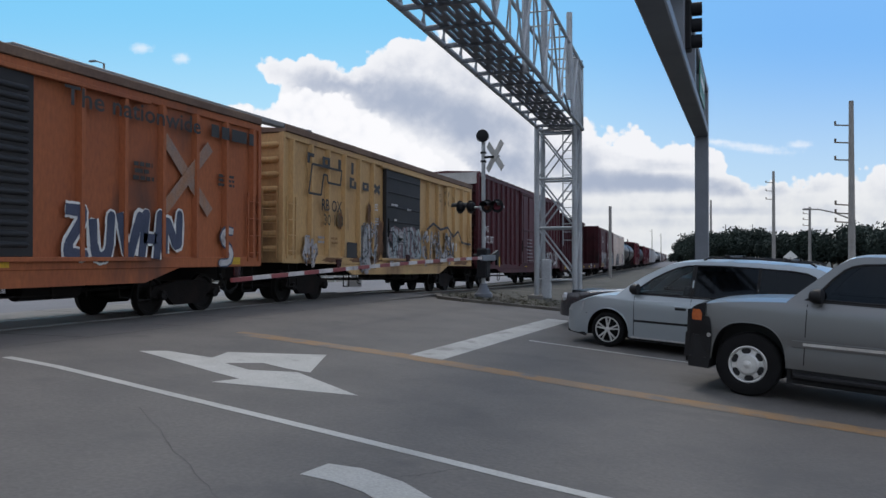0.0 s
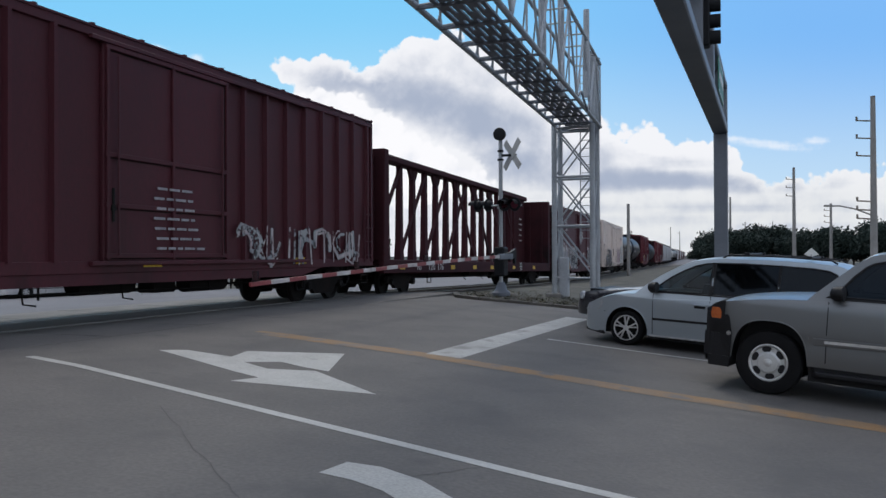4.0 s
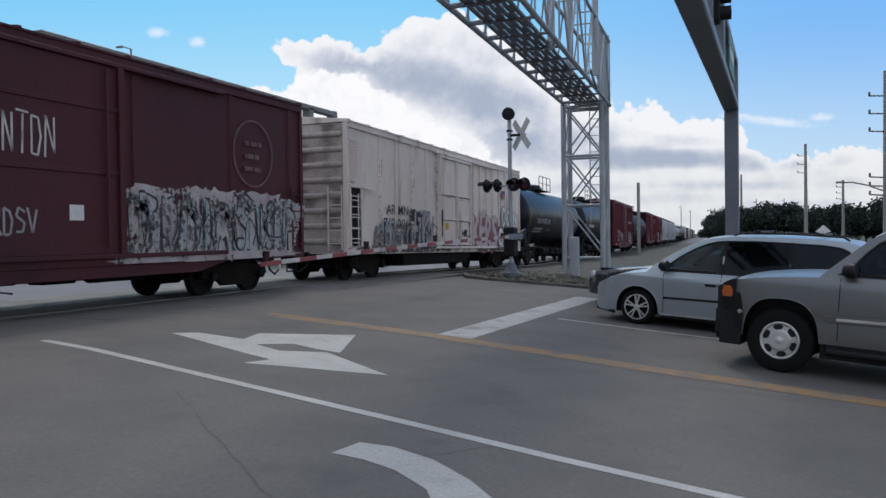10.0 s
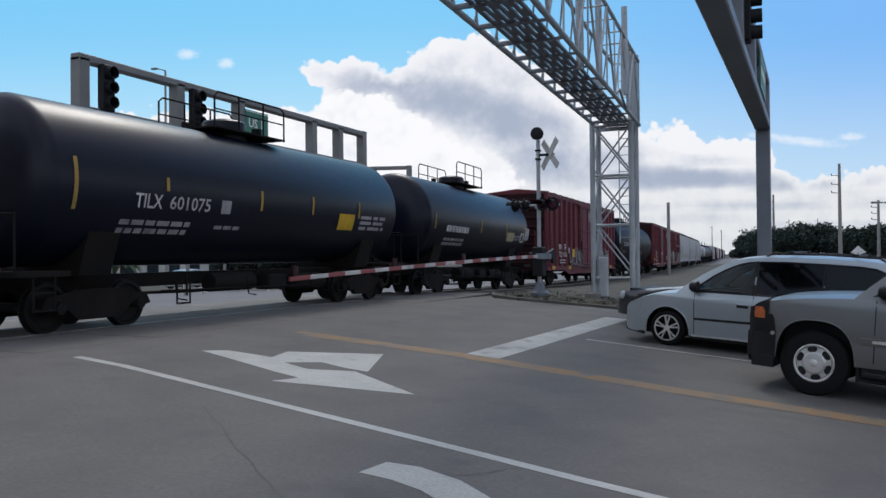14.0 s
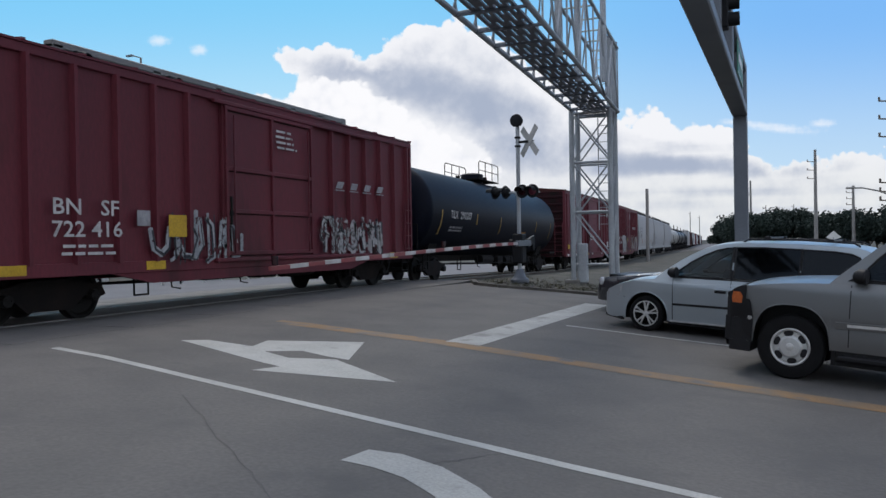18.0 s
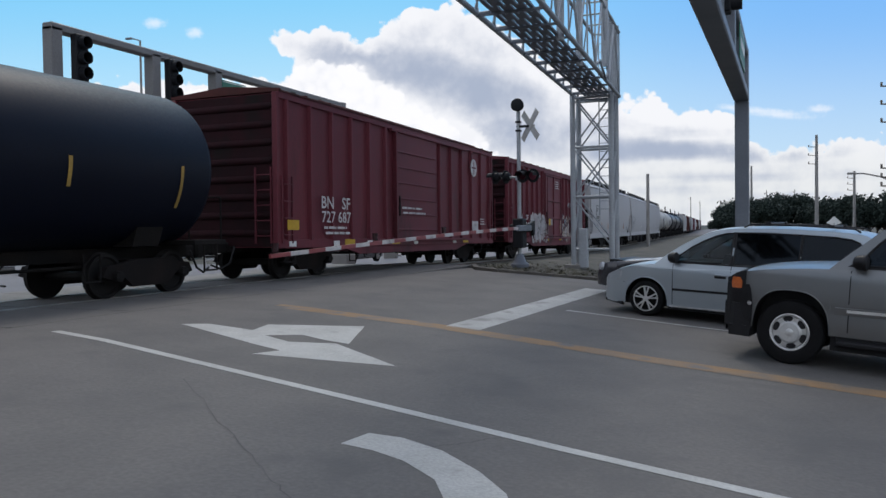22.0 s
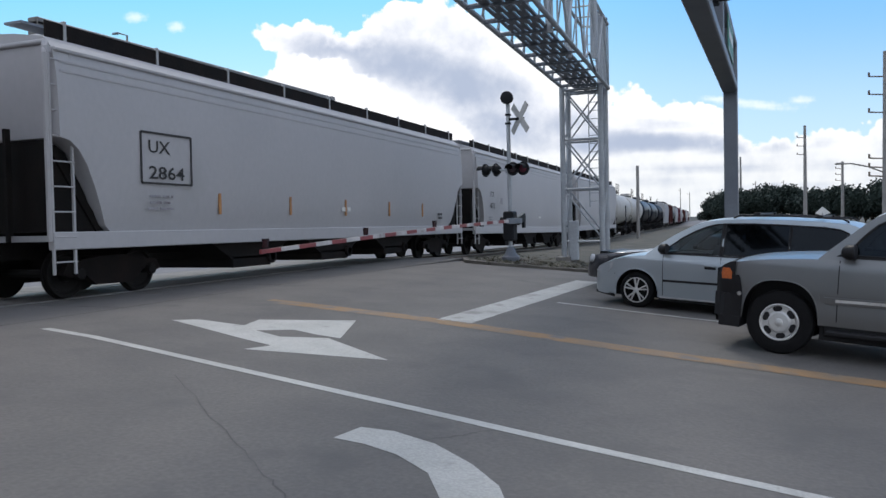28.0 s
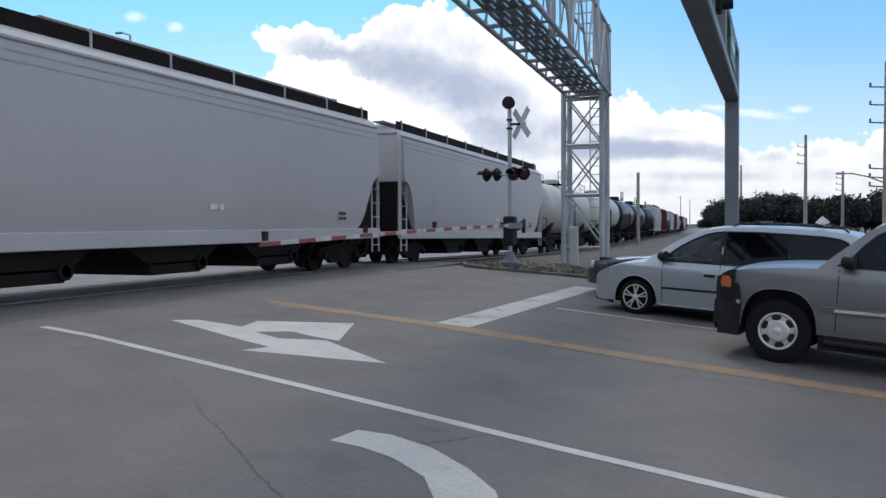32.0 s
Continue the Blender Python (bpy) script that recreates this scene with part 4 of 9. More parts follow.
def graffiti(car, y0, y1, z0, z1, letters, fill, edge, x, weight=0.2, seed=1, back=None, label="sprayed graffiti letters", jitter=0.06, shade=None, edge_w=1.5):
    """Sprayed lettering: fat rounded strokes over a wider dark edge, on an uneven patch of base colour."""
    r = random.Random(seed)
    n = len(letters)
    w = (y1 - y0) / n

    def ribbon(g, pts, width, xx):
        pts = [Vector(p) for p in pts]
        if len(pts) > 2:
            cut = [pts[0]]
            for a, b in zip(pts, pts[1:]):
                cut += [a.lerp(b, 0.22), a.lerp(b, 0.78)]
            pts = cut + [pts[-1]]
        for k, (a, b) in enumerate(zip(pts, pts[1:])):
            d = (b - a).normalized()
            q = Vector((-d.y, d.x)) * width / 2
            wb = r.uniform(0.85, 1.15)
            o = len(g.v)
            xo = xx + 0.0003 * (k % 9)
            poly = [a - q, b - q * wb, b + q * wb, a + q]
            g.v += [(xo, p.x, p.y) for p in poly]
            g.f += [[o, o + 1, o + 2, o + 3]]
            o = len(g.v)
            m = 7
            g.v += [(xo + 0.00015, b.x + width * 0.5 * wb * math.cos(6.2832 * i / m), b.y + width * 0.5 * wb * math.sin(6.2832 * i / m)) for i in range(m)]
            g.f += [list(range(o, o + m))]

    if back:
        blot(car, y0 - 0.2, y1 + 0.2, z0 - 0.08, z1 + 0.2, back, x + 0.003, seed + 50, 0.28, 0.16, n=24 + 16 * n)
    ge, gf, gs = G(), G(), G()
    for i, ch in enumerate(letters):
        h = (z1 - z0) * r.uniform(0.84, 1.0)
        zb = z0 + r.uniform(0, 0.1) * (z1 - z0)
        lean = r.uniform(-0.12, 0.12)
        for k, st in enumerate(STROKES[ch]):
            pts = [(y0 + (i + 0.12) * w + (px + lean * pz) * w * 0.92 + r.uniform(-jitter, jitter) * w, zb + pz * h + r.uniform(-jitter, jitter) * h) for px, pz in st]
            if shade:
                ribbon(gs, [(a + weight * 0.45, b - weight * 0.35) for a, b in pts], weight * 1.4, x + 0.005)
            ribbon(ge, pts, weight * edge_w, x + 0.009 + 0.001 * (i % 2))
            ribbon(gf, pts, weight, x + 0.015 + 0.001 * (i % 2))
    if shade:
        tagged(part("graffiti_shade", gs, shade, car, fix=False), kind="stuff")
    tagged(part("graffiti_outline", ge, edge, car, fix=False), kind="stuff")
    tagged(part("graffiti", gf, fill, car, label, fix=False), kind="stuff")


def scrawl(car, y0, y1, z0, z1, letters, material, x, width=0.03, seed=1):
    """A thin handwritten scrawl."""
    r = random.Random(seed)
    g = G()
    w = (y1 - y0) / len(letters)
    for i, ch in enumerate(letters):
        for st in STROKES[ch]:
            pts = [(y0 + (i + px * 0.95) * w + r.uniform(-0.06, 0.06) * w, z0 + pz * (z1 - z0) + r.uniform(-0.05, 0.05) * (z1 - z0)) for px, pz in st]
            for a, b in zip(pts, pts[1:]):
                g.beam((x, a[0], a[1]), (x, b[0], b[1]), 0.008, width)
    return tagged(part("scrawl", g, material, car, "thin white sprayed scrawl"), kind="stuff")


def box_car(name, label, lead, trail, paint_, roof=None, sill=0.8, eave=4.36, crown=0.22, posts=(), post_w=0.09, post_d=0.05, door=None, door_paint=None,
            door_kind="plain", ends="ribs", end_top=None, drop_sill=True, low_sill=None, inset=2.1, end_paint=None):
    """A freight box car: shell, roof sheets, side posts, doors with tracks, ribbed ends, ladders, underframe and trucks."""
    L = trail - lead
    half, W = L / 2, 1.5
    car = thing(name, label, "rail car", group="freight train")
    car["mid"] = (lead + trail) / 2
    X = W + 0.05
    g = G().box(-W, W, -half + 0.05, half - 0.05, sill, eave)
    part("body", g, paint_, car)
    # top and bottom side rails
    for z0, z1, nm in ((eave - 0.14, eave + 0.02, "top_rail"), (sill - 0.02, sill + 0.2, "side_sill")):
        for x0, x1 in ((W - 0.02, X + 0.01), (-X - 0.01, -W + 0.02)):
            part(nm, G().box(x0, x1, -half, half, z0, z1, 0.012), paint_, car)
    if drop_sill:
        zl = low_sill or sill - 0.22
        g = G()
        for s in (-1, 1):
            g.prism([(-half + 2.9, sill), (-half + 4.0, zl), (half - 4.0, zl), (half - 2.9, sill)], 0, s * (W - 0.03), s * (X - 0.015))
        part("drop_sill", g, paint_, car)
    # roof with standing seams
    g = G().prism([(-X - 0.03, eave + 0.02), (-X - 0.03, eave + 0.06), (0, eave + crown), (X + 0.03, eave + 0.06), (X + 0.03, eave + 0.02)], 1, -half, half)
    rf = part("roof", g, roof or paint_, car)
    seam = G().prism([(-X - 0.04, eave + 0.05), (0, eave + crown - 0.01), (X + 0.04, eave + 0.05), (X + 0.04, eave + 0.09), (0, eave + crown + 0.03), (-X - 0.04, eave + 0.09)], 1, -0.035, 0.035).mesh("roof_seam", roof or paint_)
    k = int(L / 1.15)
    for i in range(k + 1):
        part("roof_seam", seam, None, rf, at=(0, -half + 0.04 + (L - 0.08) * i / k, 0))
    # posts
    pm = G().prism([(W - 0.01, -post_w), (X + post_d - 0.03, -post_w * 0.6), (X + post_d - 0.03, post_w * 0.6), (W - 0.01, post_w)], 2, sill + 0.18, eave - 0.13).mesh("side_post", paint_)
    pm2 = G().prism([(-W + 0.01, -post_w), (-X - post_d + 0.03, -post_w * 0.6), (-X - post_d + 0.03, post_w * 0.6), (-W + 0.01, post_w)], 2, sill + 0.18, eave - 0.13).mesh("side_post", paint_)
    for y in posts:
        part("side_post", pm, None, car, at=(0, y - half, 0))
        part("side_post", pm2, None, car, at=(0, y - half, 0))
    # ends
    for s in (-1, 1):
        if ends == "ribs":
            em = G()
            em.lathe((-W + 0.12, 0, 0), (1, 0, 0), [(0, 0.02), (0.1, 0.085), (2 * W - 0.34, 0.085), (2 * W - 0.24, 0.02)], 10)
            me = em.mesh("end_rib", end_paint or paint_, 40)
            nr = 8
            for i in range(nr):
                o = part("end_rib", me, None, car, at=(0, s * (half - 0.05), sill + 0.35 + (eave - sill - 0.65) * i / (nr - 1)))
        # end sheet in its own darker colour; on red cars it includes painted shade
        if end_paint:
            part("end_sheet", G().box(-W + 0.01, W - 0.01, min(s * (half - 0.05), s * (half - 0.04)), max(s * (half - 0.05), s * (half - 0.04)), sill + 0.02, eave - 0.02), end_paint, car, "end sheet painted darker than the sides")
        for xe in (-X, X - 0.14):
            part("end_post", G().box(xe, xe + 0.14, s * half - 0.06, s * half + 0.06, sill, eave, 0.01), paint_, car)
        if end_top:
            part("end_panel", G().box(-W + 0.05, W - 0.05, s * half - 0.06, s * half + 0.05, eave - 0.45, eave + 0.05), end_top, car, "bare silver panel at the car end")
        step = G()
        yy = s * (half - 0.5)
        for k in (-0.2, 0.2):
            step.cyl((X - 0.03, yy + k, sill), (X - 0.03, yy + k, 0.42), 0.018, n=6)
        for z in (0.43, 0.66):
            step.cyl((X - 0.03, yy - 0.2, z), (X - 0.03, yy + 0.2, z), 0.018, n=6)
        part("sill_step", step, M["under"], car)
        ladder(car, X + 0.0, s * (half - 0.32) - 0.22, sill + 0.1, sill + 1.7, paint_, 0.44, "y", 4)
        ladder(car, X - 0.62, s * (half + 0.03) - (0.04 if s < 0 else 0), sill + 0.1, sill + 1.9, paint_, 0.44, "x", 5)
    # door
    if door:
        d0, d1 = door[0] - half, door[1] - half
        dp = door_paint or paint_
        dr = part("door", G().box(W, X + 0.035, d0, d1, sill + 0.2, eave - 0.2, 0.01), dp, car)
        if door_kind == "ribs":
            n = 16
            m2 = G().lathe((X + 0.03, d0 + 0.08, 0), (0, 1, 0), [(0, 0.01), (0.06, 0.055), (d1 - d0 - 0.22, 0.055), (d1 - d0 - 0.16, 0.01)], 8).mesh("door_rib", dp, 40)
            for i in range(n):
                part("door_rib", m2, None, dr, at=(0, 0, sill + 0.4 + (eave - sill - 0.85) * i / (n - 1)))
        elif door_kind == "panel":
            for z in (sill + 0.25, sill + 1.15, sill + 2.05, eave - 0.3):
                part("door_bar", G().box(X + 0.03, X + 0.085, d0 + 0.04, d1 - 0.04, z, z + 0.09, 0.01), dp, dr)
            for y in (d0 + 0.05, (d0 + d1) / 2 - 0.04, d1 - 0.13):
                part("door_stile", G().box(X + 0.03, X + 0.09, y, y + 0.08, sill + 0.22, eave - 0.22, 0.01), dp, dr)
            # thin dark strips draw the shadow lines under the bars and beside the stiles
            gap = G()
            for z in (sill + 0.25, sill + 1.15, sill + 2.05, eave - 0.3):
                gap.box(X + 0.034, X + 0.039, d0 + 0.13, d1 - 0.13, z - 0.022, z)
            for y in (d0 + 0.13, d1 - 0.15, (d0 + d1) / 2 + 0.04):
                gap.box(X + 0.0345, X + 0.0395, y, y + 0.02, sill + 0.22, eave - 0.22)
            tagged(part("door_gap", gap, M["truck"], dr, "thin dark lines for the shade beside the door bars"), kind="stuff")
            for y in (d0 + 0.3, d1 - 0.3):
                part("lock_rod", G().cyl((X + 0.11, y, sill + 0.3), (X + 0.11, y, eave - 0.4), 0.022, n=6), dp, dr)
        elif door_kind == "flat":
            for i in range(6):
                z = sill + 0.45 + i * 0.48
                part("door_bar", G().box(X + 0.03, X + 0.065, d0 + 0.06, d1 - 0.06, z, z + 0.05, 0.01), dp, dr)
            part("door_stile", G().box(X + 0.03, X + 0.1, d0 - 0.02, d0 + 0.1, sill + 0.2, eave - 0.2, 0.01), dp, dr)
        part("door_handle", G().cyl((X + 0.1, d0 + 0.18, sill + 0.9), (X + 0.1, d0 + 0.18, sill + 1.5), 0.025, n=6).box(X + 0.03, X + 0.12, d0 + 0.14, d0 + 0.22, sill + 1.1, sill + 1.2), M["wheel"], dr)
        for zt0, xt in ((sill + 0.12, 0.1), (eave - 0.2, 0.09)):
            part("door_track", G().box(X, X + xt, d0 - 0.3, d1 + (d1 - d0) * 0.9, zt0, zt0 + 0.08, 0.01), paint_, car)
    running_gear(car, half, inset, sill)
    return car, half, X


def tags(car, half, X, sill, ys, z=None, w=0.4, h=0.16):
    for y in ys:
        part("reflector", G().box(X + 0.011, X + 0.02, y - half, y - half + w, (z or sill + 0.03), (z or sill + 0.03) + h), M["yellow_tag"], car, "yellow reflective plate")


def tank_car(name, label, lead, trail, paint_, r=1.48, zc=2.58, detail=True, inset=1.9, bands=True):
    L = trail - lead
    half = L / 2
    car = thing(name, label, "rail car", group="freight train")
    car["mid"] = (lead + trail) / 2
    b0, b1 = -half + 0.15, half - 0.15
    hd = 0.62
    prof = []
    for i in range(9):
        a = math.pi / 2 * i / 8
        prof.append((hd - hd * math.cos(a), max(0.03, r * math.sin(a))))
    Lb = b1 - b0
    full = prof + [(Lb - a, q) for a, q in prof[::-1]]
    part("tank_shell", G().lathe((0, b0, zc), (0, 1, 0), full, 56), paint_, car)
    if detail and bands:
        for y in spread(b0 + hd + 0.1, b1 - hd - 0.1, 5):
            part("weld_band", G().lathe((0, y - 0.03, zc), (0, 1, 0), [(0, r + 0.002), (0.01, r + 0.009), (0.05, r + 0.009), (0.06, r + 0.002)], 48), paint_, car)
    part("dome", G().lathe((0, 0, zc + r - 0.1), (0, 0, 1), [(0, 0.5), (0.42, 0.5), (0.46, 0.46), (0.5, 0.3)], 20), paint_, car)
    part("walkway", G().box(-0.8, 0.8, -1.3, 1.3, zc + r + 0.02, zc + r + 0.055), M["under"], car)
    for x in (-0.78, 0.78):
        g = tube_line([Vector((x, -1.28, zc + r)), Vector((x, -1.28, zc + r + 0.7)), Vector((x, -1.16, zc + r + 0.8)), Vector((x, 1.16, zc + r + 0.8)), Vector((x, 1.28, zc + r + 0.7)), Vector((x, 1.28, zc + r))], 0.022, 6)
        for y in (-0.45, 0.45):
            g.cyl((x, y, zc + r + 0.05), (x, y, zc + r + 0.8), 0.02, n=6)
        g.cyl((x, -1.28, zc + r + 0.42), (x, 1.28, zc + r + 0.42), 0.018, n=6)
        part("hand_rail", g, M["under"], car)
    part("valve", G().cyl((0.25, 0.9, zc + r), (0.25, 0.9, zc + r + 0.3), 0.12, n=10).cyl((-0.3, -0.95, zc + r), (-0.3, -0.95, zc + r + 0.24), 0.1, n=10), M["under"], car)
    for s in (-1, 1):
        y = s * (half - inset)
        part("saddle", G().prism([(-1.25, zc - 0.7), (-0.95, 0.95), (0.95, 0.95), (1.25, zc - 0.7)], 1, y - 0.35, y + 0.35), M["under"], car)
        part("end_platform", G().box(-1.4, 1.4, min(s * half, s * (half - 1.0)), max(s * half, s * (half - 1.0)), 0.95, 1.05, 0.01), M["under"], car)
        g = G()
        ye = s * (half - 0.04)
        for x in (-1.3, -0.45, 0.45, 1.3):
            g.cyl((x, ye, 1.05), (x, ye, 1.95), 0.02, n=6)
        g.cyl((-1.3, ye, 1.95), (1.3, ye, 1.95), 0.02, n=6)
        part("end_rail", g, M["under"], car)
        st = G()
        for k in (0, 0.4):
            st.cyl((1.38, s * (half - 0.3) - s * k, 1.0), (1.38, s * (half - 0.3) - s * k, 0.4), 0.02, n=6)
        for z in (0.42, 0.7):
            st.cyl((1.38, s * (half - 0.3), z), (1.38, s * (half - 0.7), z), 0.02, n=6)
        part("sill_step", st, M["under"], car)
    if bands:
        ladder(car, r + 0.02, -0.25, 0.75, zc + 0.3, M["tank_black"], 0.45, "y", 6)
    running_gear(car, half, inset, 0.9, detail)
    return car, half, r, zc


def tank_plate(car, r, zc, y0, y1, a0, a1, material, name="reflector", label="yellow reflective strip"):
    """A thin plate that lies on the tank's round side between two heights in degrees over the middle."""
    g = G()
    n = 6
    rows = []
    for i in range(n + 1):
        a = radians(a0 + (a1 - a0) * i / n)
        rows.append([((r + 0.012) * math.cos(a), y, zc + (r + 0.012) * math.sin(a)) for y in (y0, y1)])
    part(name, g.grid(rows), material, car, label, fix=False)


def tank_box(car, r, zc, y0, y1, z0, z1, material, name="reflector", label=""):
    """A thin plate on the tank's side between two heights."""
    a0, a1 = math.degrees(math.asin((z0 - zc) / r)), math.degrees(math.asin((z1 - zc) / r))
    tank_plate(car, r, zc, y0, y1, a0, a1, material, name, label)


def tank_print(car, r, zc, y0, y1, z0, z1, rows, material, seed=1, word=0.25):
    """Rows of small bars on the tank's round side."""
    rd, g = random.Random(seed), G()
    p = (z1 - z0) / rows
    for i in range(rows):
        za = z0 + i * p
        a = y0
        while a < y1 - 0.03:
            b = min(y1, a + word * rd.uniform(0.5, 1.3))
            q = [((r + 0.012) * math.cos(math.asin((z - zc) / r)), y, z) for z in (za, za + p * 0.6) for y in (a, b)]
            g.add(q, [(0, 1, 3, 2)])
            a = b + word * 0.22
    tagged(part("fine_print", g, material, car, fix=False), kind="stuff")


def tank_fit(car, r, zc, s, y0, y1, z0, z1, material):
    me = text_mesh(s, 1.0, material, 0.012).copy()
    ys, zs = [v.co.y for v in me.vertices], [v.co.z for v in me.vertices]
    for v in me.vertices:
        z = z0 + (v.co.z - min(zs)) / (max(zs) - min(zs)) * (z1 - z0)
        v.co = Vector(((r + 0.012) * math.cos(math.asin((z - zc) / r)), y0 + (v.co.y - min(ys)) / (max(ys) - min(ys)) * (y1 - y0), z))
    part("lettering", me, None, car)


def hopper_car(name, label, lead, trail, paint_=None, detail=True, end_dark=True):
    """A covered hopper with bulging sides, open end frames, roof walk, hatches and outlet gates."""
    paint_ = paint_ or M["hopper"]
    L = trail - lead
    half = L / 2
    car = thing(name, label, "rail car", group="freight train")
    car["mid"] = (lead + trail) / 2
    # barrel: a rounded section drawn along, its lower corners cut away under the end slopes
    sec_z = (1.12, 1.5, 2.1, 2.7, 3.3, 3.75, 4.05, 4.25, 4.4, 4.5, 4.55)
    sec_x = (1.40, 1.50, 1.555, 1.57, 1.56, 1.53, 1.49, 1.42, 1.25, 0.6, 0.0)
    cut = ((0.12, 2.72), (0.32, 2.68), (0.5, 2.55), (0.68, 2.3), (0.85, 1.95), (1.02, 1.55), (1.15, 1.28), (1.35, 1.12))
    rows = []
    for d, zl in cut:
        rows.append((-half + d, zl))
    rows += [(half - d, zl) for d, zl in cut[::-1]]
    g, grid = G(), []
    for y, zl in rows:
        lowz = [zl + (3.3 - zl) * k / 8 for k in range(9)] + [3.55, 3.75, 3.95, 4.1, 4.2, 4.3, 4.4, 4.5]
        side = [(float(np.interp(z, sec_z, sec_x)), y, z) for z in lowz]
        grid.append(side + [(0, y, 4.55)] + [(-x, y, z) for x, y, z in side[::-1]])
    g.grid(grid)
    ns = len(grid[0])
    g.f.append(list(range(ns)))
    g.f.append(list(range((len(rows) - 1) * ns, len(rows) * ns))[::-1])
    for a in range(len(rows) - 1):
        g.f.append([a * ns, (a + 1) * ns, (a + 1) * ns + ns - 1, a * ns + ns - 1])
    part("barrel", g, paint_, car, smooth=40)
    rib = G()
    for z in (3.82, 3.98):
        for s_ in (-1, 1):
            xr = float(np.interp(z, sec_z, sec_x))
            rib.box(s_ * xr - 0.012, s_ * xr + 0.012, -half + 0.2, half - 0.2, z - 0.02, z + 0.02)
    part("eave_rib", rib, paint_, car)
    for x in (-1.43, 1.43):
        part("side_sill", G().box(x - 0.07, x + 0.07, -half, half, 0.86, 1.16, 0.015), paint_, car)
    for x in (-1.45, 1.45):
        part("eave_rail", G().box(x - 0.05, x + 0.05, -half + 0.12, half - 0.12, 4.14, 4.22, 0.02), paint_, car)
    for s in (-1, 1):
        y1 = s * (half - 0.12)
        # slope sheet and struts coloured black to carry the shade of the end hollow
        part("slope_sheet", G().prism([(s * (half - 1.35), 1.1), (s * (half - 0.14), 2.7), (s * (half - 0.14), 2.55), (s * (half - 1.15), 1.1)], 0, -1.3, 1.3), M["under"] if end_dark else paint_, car, "end slope sheet coloured dark for the shade on it")
        fr = G()
        inner = G()
        for x in (-0.5, 0.5):
            inner.box(x - 0.035, x + 0.035, s * half - 0.05, s * half + 0.05, 1.0, 2.9)
        part("end_strut", inner, M["under"], car)
        for x in (-1.42, 1.42):
            fr.cyl((x, s * half, 1.0), (x, s * half, 4.08), 0.05, n=10).cyl((x, s * half, 4.06), (x * 0.93, s * (half - 0.1), 4.3), 0.05, n=10)
        fr.cyl((-1.33, s * (half - 0.1), 4.3), (1.33, s * (half - 0.1), 4.3), 0.045, n=10).box(-1.42, 1.42, min(s * half, y1), max(s * half, y1), 1.0, 1.1)
        for x in (-1.4, 1.4):
            fr.box(x - 0.04, x + 0.04, min(s * half, y1), max(s * half, y1), 4.1, 4.2)
        part("end_frame", fr, paint_, car)
        ladder(car, 1.44, s * (half - 0.02) - (0.44 if s > 0 else 0), 0.45, 4.2, paint_, 0.44, "y", 9)
        # solid black block fills the hollow and stands in for its shade
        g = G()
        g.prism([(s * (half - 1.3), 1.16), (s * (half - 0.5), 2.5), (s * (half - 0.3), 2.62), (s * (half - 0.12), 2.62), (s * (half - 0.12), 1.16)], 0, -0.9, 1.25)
        part("end_opening", g, M["under"], car, "solid dark block for the shade under the end slope")
        part("brake_box" if s < 0 else "end_tank", G().cyl((-0.6, s * (half - 0.5), 1.5), (0.6, s * (half - 0.5), 1.5), 0.25, n=12), M["under"], car)
    # roof walk, brackets and hatches
    for x in (-0.62, 0.62):
        part("roof_walk", G().box(x - 0.2, x + 0.2, -half + 0.1, half - 0.1, 4.66, 4.7), M["grating"], car)
    wm = G().box(1.2, 1.23, -half + 0.2, half - 0.2, 4.4, 4.68)
    part("roof_rail", wm, M["truck"], car)
    n = 9
    bm_ = G().box(1.17, 1.25, -0.03, 0.03, 4.3, 4.74, 0.008).mesh("rail_bracket", M["silver"])
    for i in range(n):
        part("rail_bracket", bm_, None, car, at=(0, -half + 0.6 + (L - 1.2) * i / (n - 1), 0))
    part("hatch_cover", G().box(-0.35, 0.35, -half + 0.9, half - 0.9, 4.5, 4.72, 0.05), paint_, car)
    # outlets
    for i in range(3):
        y = -half + L * (0.3 + 0.2 * i)
        part("outlet_bay", G().prism([(y - L * 0.1, 1.1), (y + L * 0.1, 1.1), (y + 0.8, 0.5), (y - 0.8, 0.5)], 0, -1.3, 1.3), M["under"], car)
        part("outlet_gate", G().box(-0.9, 1.3, y - 0.75, y + 0.75, 0.3, 0.56, 0.02), M["under"], car)
        g = G().cyl((0.9, y + 0.7, 0.5), (1.38, y + 0.7, 0.5), 0.1, n=10).cyl((1.3, y + 0.7, 0.5), (1.38, y + 0.7, 0.5), 0.16, n=10)
        part("gate_capstan", g, M["truck"], car)
    running_gear(car, half, 1.75, 0.95, False)
    return car, half


CARS = []


def pitch_posts(L, n, skip=None):
    ys = spread(0.35, L - 0.35, n)
    return [y for y in ys if not skip or y < skip[0] - 0.12 or y > skip[1] + 0.12]


